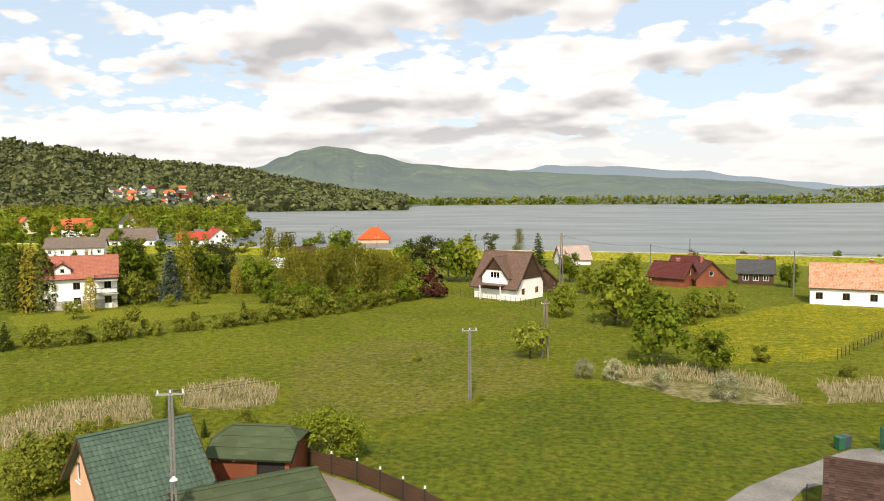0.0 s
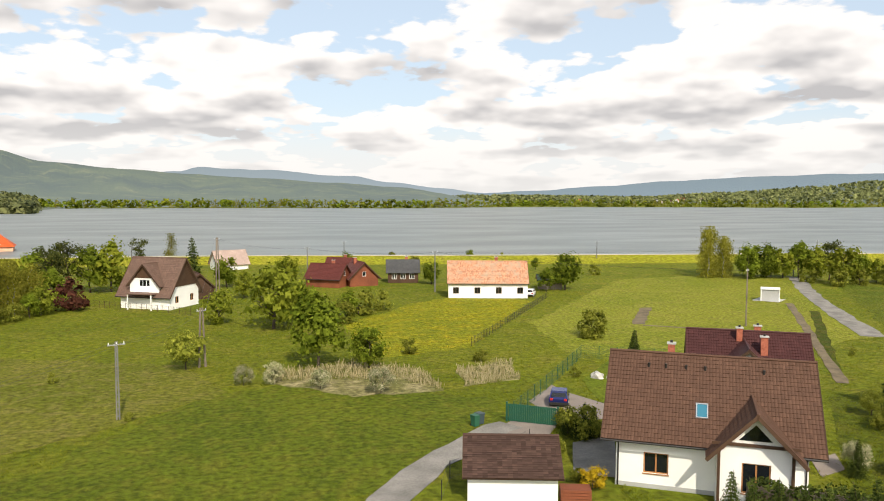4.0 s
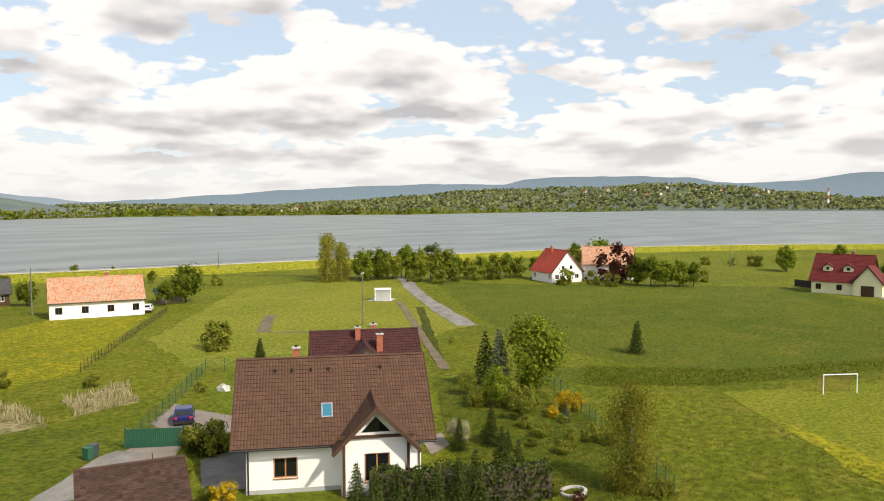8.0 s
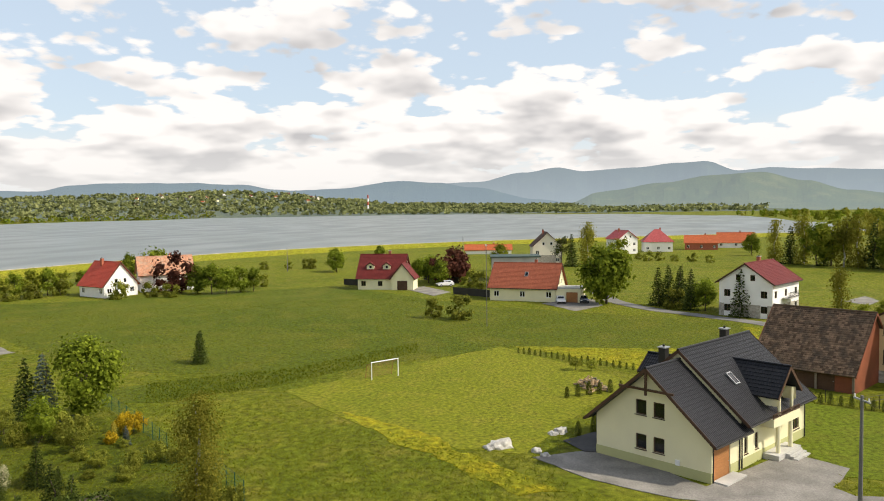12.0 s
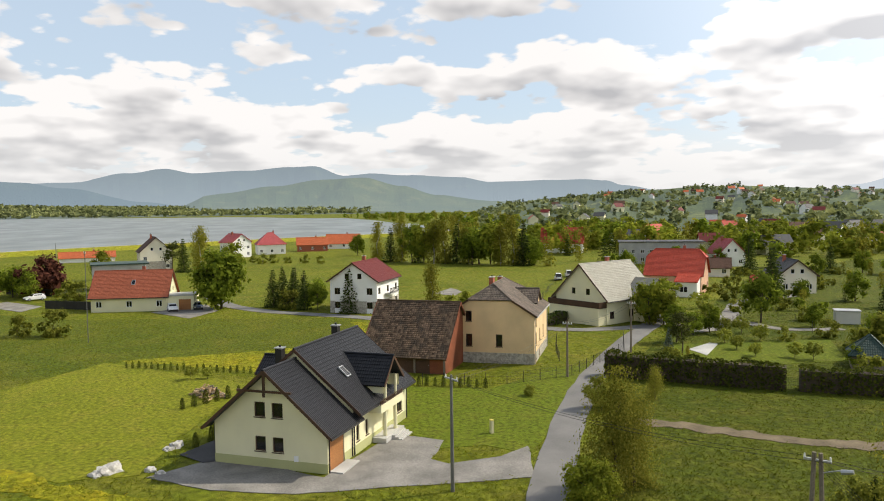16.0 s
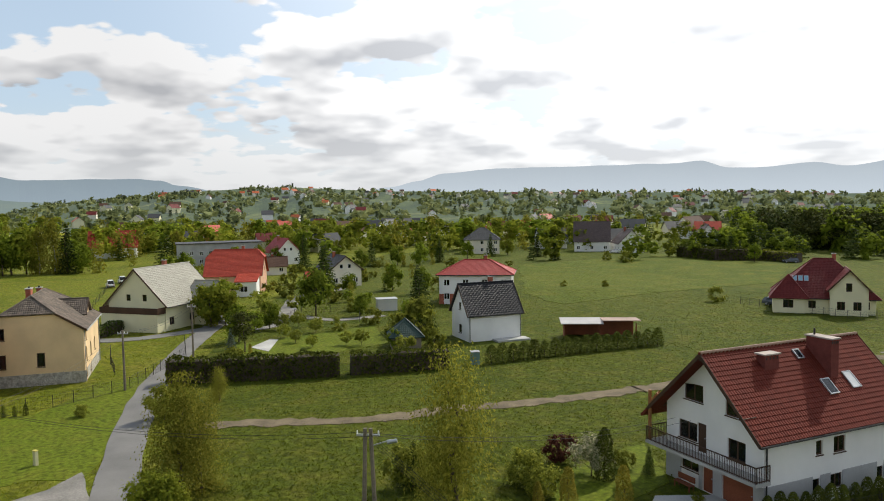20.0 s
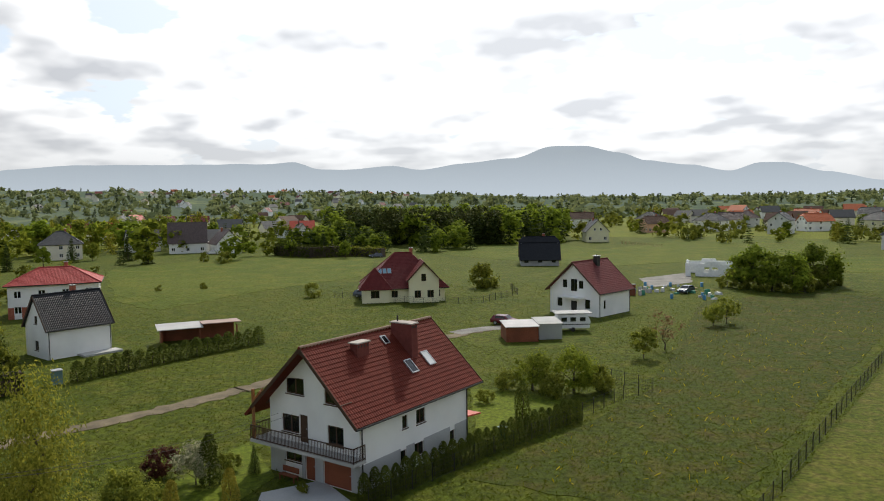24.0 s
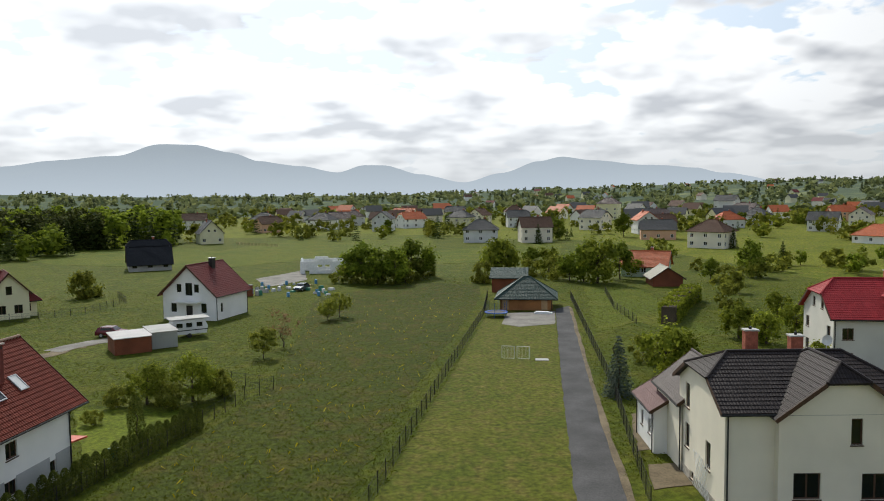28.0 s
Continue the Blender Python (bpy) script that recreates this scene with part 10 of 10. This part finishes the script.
for k in range(34):
    x, y = -12 + rnd.uniform(-9, 7), -156 + rnd.uniform(-12, 11)
    i = rnd.randrange(5)
    nm, lb = NAMES[i]
    t_ = thing(nm, lb, nm.replace("_", " "), x, y, rnd.uniform(0, 180), group="clutter on the building plot")
    w, d, hh = rnd.uniform(0.5, 1.3), rnd.uniform(0.4, 1.0), rnd.uniform(0.3, 1.1)
    if nm == "barrel":
        part("body", Mesh().tube((0, 0, 0), (0, 0, 0.9), 0.3, n=12), SITE[1], t_)
    elif nm == "pallet":
        for j in range(6):
            part("board", Mesh().box(-0.6, -0.5 + j * 0.17, 0.1, 0.6, -0.5 + j * 0.17 + 0.12, 0.13), TIMBER, t_)
        part("bearer", Mesh().box(-0.6, -0.5, 0, -0.5, 0.47, 0.1).box(0.5, -0.5, 0, 0.6, 0.47, 0.1), TIMBER, t_)
    else:
        part("body", Mesh().solid([(-w / 2, -d / 2, 0), (w / 2, -d / 2, 0), (w / 2, d / 2, 0), (-w / 2, d / 2, 0), (-w * 0.4, -d * 0.42, hh), (w * 0.43, -d * 0.4, hh * 0.9), (w * 0.4, d * 0.4, hh), (-w * 0.42, d * 0.43, hh * 1.05)],
                                  [(0, 3, 2, 1), (4, 5, 6, 7), (0, 1, 5, 4), (1, 2, 6, 5), (2, 3, 7, 6), (3, 0, 4, 7)]), SITE[i], t_)
privy = thing("privy", "brown wooden site privy", "shed", -4.5, -151, 10)
part("body", Mesh().box(-0.6, -0.6, 0, 0.6, 0.6, 2.1), WOOD_RED, privy)
part("roof", Mesh().box(-0.7, -0.7, 2.103, 0.7, 0.7, 2.18), METAL_DARK, privy)
gs = thing("garden_shed", "small pale metal garden shed", "shed", 101.5, -96.5, -125)
part("body", Mesh().box(-1.8, -1.3, 0, 1.8, 1.3, 2.1), mat("metal_pale", (0.58, 0.57, 0.50), 0.5, vary=0.1), gs)
part("roof", Mesh().box(-1.95, -1.45, 2.103, 1.95, 1.45, 2.2), METAL_GREY, gs)
gz = thing("gazebo", "garden house with a grey pyramid roof", "gazebo", 73.2, -73.0, -130)
block(gz, 4.0, 4.0, 2.1, 4.0, WOOD_GREY, R_TEAL, "hip", over=0.4, gutter=None)
gb = thing("garden_box", "small teal garden box beside the hedge", "box", 58.8, -70.6, -130)
part("body", Mesh().box(-0.5, -0.5, 0, 0.5, 0.5, 1.5), mat("box_teal", (0.12, 0.2, 0.19), 0.6, vary=0.1), gb)
part("lid", Mesh().box(-0.55, -0.55, 1.503, 0.55, 0.55, 1.6), METAL_GREY, gb)
for x, y, a, lb in ((186, -83, -20, "white camper van parked by the meadow"), (193.5, -89.5, -20, "second white van parked by the meadow"), (240, -1, -10, "white trailer parked beneath the trees")):
    car(x, y, a, PAINT_WHITE, lb, 1.15, True)
ct = thing("garden_boxes", "grey concrete garden bunker", "bunker", 76.5, -51.5, -130)
part("body", Mesh().box(-2.0, -1.2, 0, 2.0, 1.2, 1.3), PLASTER_GREY, ct)
part("roof", Mesh().box(-2.2, -1.4, 1.303, 2.2, 1.4, 1.42), CONCRETE, ct)
bed_ = thing("flower_bed", "round stone-edged flower bed in the lawn", "flower bed", 42.5, 30.6)
for k in range(18):
    a = 2 * math.pi * k / 18
    part("stone", Mesh().box(-0.14, -0.1, 0, 0.14, 0.1, 0.16, pose(1.0 * math.cos(a), 0.75 * math.sin(a), 0.05, 0, 0, math.degrees(a) + 90)), ROCK, bed_)
box = thing("brick_planter", "brown timber planter beside the garage", "planter", 22.2, 44.6, -20)
for k in range(4):
    part("plank", Mesh().box(-1.0, -0.6, 0.02 + k * 0.2, 1.0, 0.6, 0.19 + k * 0.2), WOOD_RED, box)
tw = thing("chimney_stack", "tall red and white banded chimney on the far shore", "chimney", *yaw_dir(-71.2, 2700).xy, 0, 0)
for k in range(6):
    part("band", Mesh().tube((0, 0, 12 * k), (0, 0, 12 * k + 11.9), 4.2 - 0.3 * k, 3.9 - 0.3 * k, n=12), mat("band_red", (0.5, 0.12, 0.08), 0.8, vary=0.1) if k % 2 else WHITE_PAINT, tw)

# ---- woods and far villages ----
def scatter(n, a0, a1, r0, r1, h0, h1, seed, hill=None, keep=None):
    rng = random.Random(seed)
    out = []
    while len(out) < n:
        a = rng.uniform(a1, a0)
        r = math.sqrt(rng.uniform(r0 * r0, r1 * r1))
        p = yaw_dir(a, r)
        if keep and not keep(a, r):
            continue
        out.append((p.x, p.y, 0.0, rng.uniform(h0, h1)))
    return out


def on_hill(n, i, a0, a1, s0, s1, h0, h1, seed, bare=None, fields=False):
    """Trees on a hillside; bare (a0, a1, s0, s1) is a clearing with few of them."""
    rng = random.Random(seed)
    out = []
    for _ in range(n):
        a, s = rng.uniform(a1, a0), rng.uniform(s0, s1)
        if bare and bare[1] < a < bare[0] and bare[2] < s < bare[3] and rng.random() < 0.85:
            continue
        if fields and noise.noise(Vector((a * 0.55, s * 5.0, seed))) > 0.12:
            continue
        x, y, z = hill_height(i, a, s)
        out.append((x, y, z - 2, rng.uniform(h0, h1)))
    return out


LEAFY, MIXED, DARK = ["broad", "fresh", "birch", "wide"], ["broad", "spruce", "birch", "spruce", "fresh"], ["spruce", "spruce", "spruce", "broad"]
woods("woods", "mixed green trees behind the village", scatter(380, 46, 24, 330, 800, 8, 14, 1), LEAFY + ["spruce"], 1)
woods("woods", "trees between the village gardens", scatter(110, 46, 16, 165, 330, 3, 6, 2), MIXED, 2)
woods("woods", "trees along the far lake shore", [(*yaw_dir(a, smooth_at(SHORE, a) + 12 + 30 * ((k * 7919) % 10) / 10).xy, 0, 10 + (k * 31) % 9) for k, a in enumerate(np.linspace(20, -72, 420))], LEAFY, 3, 3)
woods("woods", "trees on the low eastern shore", scatter(180, -78, -112, 640, 1500, 8, 14, 4, keep=lambda a, r: r > smooth_at(SHORE, a) + 20 if a > -106 else True), LEAFY, 4)
woods("woods", "mixed trees east of the lane", scatter(110, -104, -122, 300, 640, 7, 13, 5), MIXED, 5)
woods("woods", "mixed trees between the houses", scatter(360, -112, -158, 250, 640, 5, 10, 6), MIXED + ["broad", "fresh"], 6)
woods("woods", "row of fresh green trees", [(*yaw_dir(a, 330 + 25 * math.sin(a)).xy, 0, 11 + (k * 13) % 4) for k, a in enumerate(np.linspace(-112, -150, 60))], ["fresh", "broad", "birch", "wide"], 7)
woods("woods", "dark edge of conifer forest", scatter(240, -159, -177, 300, 480, 12, 16, 8), DARK, 8)
woods("woods", "dark stand of young trees", scatter(70, -156, -170, 265, 330, 7, 12, 9), ["broad", "spruce", "spruce"], 9)
woods("woods", "trees of the town gardens", scatter(520, -178, -240, 300, 700, 4, 9, 10), MIXED + ["bush", "bush"], 10)
woods("woods", "trees behind the lane gardens", scatter(18, -212, -236, 140, 240, 4, 6, 11), ["wide", "broad", "bush"], 11)
woods("woods", "shrubs and small trees in the lane gardens", scatter(75, -117, -143, 135, 250, 1.6, 4, 15), ["bush", "fruit", "broad", "spruce", "bush", "birch"], 15)
woods("woods", "pines in a close dark stand", scatter(110, -161, -172, 300, 345, 11, 15, 16), ["spruce", "pine"], 16)
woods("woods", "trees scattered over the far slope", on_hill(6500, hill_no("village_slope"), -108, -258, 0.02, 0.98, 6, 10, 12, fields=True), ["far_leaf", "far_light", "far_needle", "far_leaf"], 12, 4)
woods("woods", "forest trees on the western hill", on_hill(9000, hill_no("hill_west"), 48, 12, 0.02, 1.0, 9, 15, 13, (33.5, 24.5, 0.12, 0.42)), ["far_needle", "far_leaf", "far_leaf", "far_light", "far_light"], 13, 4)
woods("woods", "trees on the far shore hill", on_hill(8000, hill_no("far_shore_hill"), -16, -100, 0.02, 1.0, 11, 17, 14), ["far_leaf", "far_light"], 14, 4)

rnd = random.Random(21)
FAR_ROOFS = [R_ORANGE, R_GREY, R_BROWN, R_GREY, R_WINE]


def far_house(x, y, z, ang, s, wall, roof, label):
    h = thing("house", label, "house", x, y, ang, z, group="houses on the far slopes")
    L, W = 11 * s, 9 * s
    part("wall", Mesh().box(-L / 2, -W / 2, -6, L / 2, W / 2, 4.6 * s).solid([(-L / 2, -W / 2, 4.6 * s), (-L / 2, W / 2, 4.6 * s), (-L / 2, 0, 8 * s), (L / 2, -W / 2, 4.6 * s), (L / 2, W / 2, 4.6 * s), (L / 2, 0, 8 * s)], [(0, 2, 1), (3, 4, 5)]).weld(), wall, h)
    for sy in (-1, 1):
        rm = Mesh()
        rm.face([(-L / 2 - 0.5, sy * (W / 2 + 0.6), 4.2 * s), (L / 2 + 0.5, sy * (W / 2 + 0.6), 4.2 * s), (L / 2 + 0.5, 0, 8.25 * s), (-L / 2 - 0.5, 0, 8.25 * s)][::sy])
        rm.face([(-L / 2 - 0.5, sy * (W / 2 + 0.6), 4.0 * s), (L / 2 + 0.5, sy * (W / 2 + 0.6), 4.0 * s), (L / 2 + 0.5, 0, 8.05 * s), (-L / 2 - 0.5, 0, 8.05 * s)][::-sy])
        part("roof_slope", rm, roof, h)


def village(n, hill, a0, a1, s0, s1, label, size=1.0):
    """Many small houses on a far hillside, too many to tell apart, as one mass with walls and roofs."""
    walls, roofs = [PLASTER_WHITE, PLASTER_CREAM, PLASTER_BEIGE], FAR_ROOFS
    m, slot = Mesh(), []
    for k in range(n):
        x, y, z = hill_height(hill, rnd.uniform(a1, a0), rnd.uniform(s0, s1))
        f, q = size * rnd.uniform(0.8, 1.15), pose(x, y, z, 0, 0, rnd.uniform(0, 180))
        L, W, e, t = 5.5 * f, 4.5 * f, 4.6 * f, 8 * f
        m.solid([(-L, -W, -6), (L, -W, -6), (L, W, -6), (-L, W, -6), (-L, -W, e), (L, -W, e), (L, W, e), (-L, W, e), (-L, 0, t), (L, 0, t)],
                [(0, 1, 5, 4), (2, 3, 7, 6), (1, 2, 6, 9, 5), (3, 0, 4, 8, 7)], q)
        slot += [k % 3] * 4
        o = 0.6 * f
        for sy in (-1, 1):
            m.solid([(-L - o, sy * (W + o), e - 0.4 * f), (L + o, sy * (W + o), e - 0.4 * f), (L + o, 0, t + 0.25), (-L - o, 0, t + 0.25),
                     (-L - o, sy * (W + o), e - 0.65 * f), (L + o, sy * (W + o), e - 0.65 * f)], [(0, 1, 2, 3)[::-sy], (4, 5, 1, 0)[::-sy]], q)
            slot += [3 + k % 5] * 2
    ob = part("far_houses", m, None)
    for w in walls + roofs:
        ob.data.materials.append(w)
    ob.data.polygons.foreach_set("material_index", slot)
    tagged(ob, label, "houses", "", "stuff")


village(46, hill_no("hill_west"), 33.5, 24.5, 0.14, 0.42, "small white houses on the wooded western hill")
village(30, hill_no("far_shore_hill"), -54, -68, 0.35, 0.92, "small pale houses on the far lake shore", 1.25)
village(16, hill_no("far_shore_hill"), -22, -36, 0.02, 0.25, "small pale houses low on the far shore", 1.2)
village(110, hill_no("village_slope"), -112, -166, 0.05, 0.95, "small houses among trees on the far slope", 0.78)
village(30, hill_no("village_slope"), -196, -236, 0.05, 0.9, "small houses on the slope behind the town", 0.78)


# houses between the gardens and the slope
for k in range(40):
    a, r = rnd.uniform(-158, -112), rnd.uniform(300, 620)
    p = yaw_dir(a, r)
    far_house(p.x, p.y, 0, a + rnd.uniform(-50, 50), rnd.uniform(0.85, 1.1), [PLASTER_WHITE, PLASTER_CREAM, PLASTER_BEIGE, PLASTER_WHITE][k % 4], [R_BROWN, R_GREY, R_BRIGHT, R_GREY, R_WINE][k % 5],
              ("white", "cream", "beige", "white")[k % 4] + " village house with a " + ("brown", "grey", "red", "grey", "wine red")[k % 5] + " roof")

# ---- the rest of the town, row behind row ----
for k in range(54):
    a, r = rnd.uniform(-236, -184), rnd.uniform(400, 660)
    p = yaw_dir(a, r)
    far_house(p.x, p.y, 0, a + rnd.uniform(-50, 50), rnd.uniform(0.9, 1.15), [PLASTER_WHITE, PLASTER_WHITE, PLASTER_CREAM, PLASTER_BEIGE][k % 4], [R_GREY, R_BROWN, R_GREY, R_ORANGE, R_BROWN][k % 5],
              ("white", "white", "cream", "beige")[k % 4] + " town house with a " + ("grey", "brown", "grey", "orange", "brown")[k % 5] + " roof far off")


# ---- tall grass, reeds and flowers ----
def inside(pts, poly):
    """Which of the points lie in the outline."""
    x, y = pts[:, 0], pts[:, 1]
    px, py = np.array([p[0] for p in poly]), np.array([p[1] for p in poly])
    near = (x > px.min()) & (x < px.max()) & (y > py.min()) & (y < py.max())
    hit = np.zeros(len(x), bool)
    idx = np.nonzero(near)[0]
    if not len(idx):
        return hit
    xx, yy = x[idx], y[idx]
    res = np.zeros(len(idx), bool)
    for i in range(len(poly)):
        j = (i + 1) % len(poly)
        c = (py[i] > yy) != (py[j] > yy)
        with np.errstate(divide="ignore", invalid="ignore"):
            res ^= c & (xx < (px[j] - px[i]) * (yy - py[i]) / (py[j] - py[i]) + px[i])
    hit[idx] = res
    return hit


def grass(name, label, n, a0, a1, r0, r1, h0, h1, w, material, seed, only=None, power=0.8, lean=0.9):
    rng = np.random.default_rng(seed)
    a = np.radians(rng.uniform(a1, a0, n))
    r = r0 * (r1 / r0) ** (rng.random(n) ** power)
    p = np.column_stack([-np.sin(a) * r, np.cos(a) * r])
    ok = np.ones(n, bool)
    if only is not None:
        ok = np.zeros(n, bool)
        for poly in only:
            ok |= inside(p, poly)
    for poly in BLOCKED:
        ok &= ~inside(p, poly)
    for ob in HOUSES:
        q = ob.matrix_basis.inverted() @ Vector((0, 0, 0))
        t = ob.matrix_basis.translation
        ok &= np.hypot(p[:, 0] - t.x, p[:, 1] - t.y) > 7.5
    p = p[ok]
    k = len(p)
    h = rng.uniform(h0, h1, k)
    ww = w * rng.uniform(0.6, 1.4, k)
    b = rng.random(k) * 6.283
    dx, dy = np.cos(b) * ww / 2, np.sin(b) * ww / 2
    lx, ly = rng.normal(size=k) * lean * h, rng.normal(size=k) * lean * h
    z0 = np.full(k, 0.0)
    v = np.stack([np.column_stack([p[:, 0] - dx * 0.6, p[:, 1] - dy * 0.6, z0]), np.column_stack([p[:, 0] + dx * 0.6, p[:, 1] + dy * 0.6, z0]),
                  np.column_stack([p[:, 0] + dx + lx, p[:, 1] + dy + ly, h * 0.9]), np.column_stack([p[:, 0] - dx + lx, p[:, 1] - dy + ly, h])], 1).reshape(-1, 3)
    tagged(part(name, quads(name, v, material), None), label, "grass", "", "stuff")


HOUSES = [o for o in scene.objects if o.type == "EMPTY" and o.get("category") in ("house", "barn", "garage", "shed")]
TUFT = leaf_mat("grass_tuft", (0.120, 0.145, 0.010), (0.235, 0.245, 0.024), 0.5)
TUFT_DRY = leaf_mat("grass_straw", (0.42, 0.35, 0.17), (0.74, 0.63, 0.38), 0.4)
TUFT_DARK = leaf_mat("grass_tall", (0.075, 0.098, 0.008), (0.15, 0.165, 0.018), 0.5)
FLOWER = leaf_mat("flower_yellow", (0.45, 0.36, 0.01), (0.62, 0.50, 0.02), 0.2)


def outline(name):
    """Outlines of the ground patches of that name."""
    out = []
    for o in scene.objects:
        if o.type == "MESH" and o.name.split(".")[0] == name and o.get("kind") == "structure":
            out.append([tuple(o.data.vertices[i].co[:2]) for i in o.data.polygons[0].vertices])
    return out


grass("meadow_grass", "tufts of green meadow grass", 230000, 40, -118, 36, 170, 0.06, 0.20, 0.075, TUFT, 31, None, 0.8, 1.4)
# southern tufts use the dark tone in place of cloud shade
grass("meadow_grass", "tufts of meadow grass with cloud shade put into their colour", 170000, -118, -232, 36, 170, 0.06, 0.20, 0.075, TUFT_DARK, 32, None, 0.8, 1.4)
grass("reeds", "tall straw-coloured dry reeds", 130000, 45, -30, 40, 110, 0.25, 0.8, 0.06, TUFT_DRY, 33, outline("dry_grass"), 1.0, 0.22)
grass("tall_grass", "strip of tall dark green grass across the field", 90000, -55, -100, 60, 190, 0.1, 0.28, 0.16, TUFT_DARK, 36, outline("tall_grass"), 1.0, 0.5)
grass("buttercups", "small yellow flowers in the meadow", 12000, 40, -205, 40, 190, 0.2, 0.26, 0.06, FLOWER, 34, outline("yellow_grass") + outline("field_grass")[:1])
grass("buttercups", "scattered yellow flowers in the unmown strip", 1300, -150, -205, 40, 140, 0.25, 0.32, 0.09, FLOWER, 35, outline("brown_meadow"))
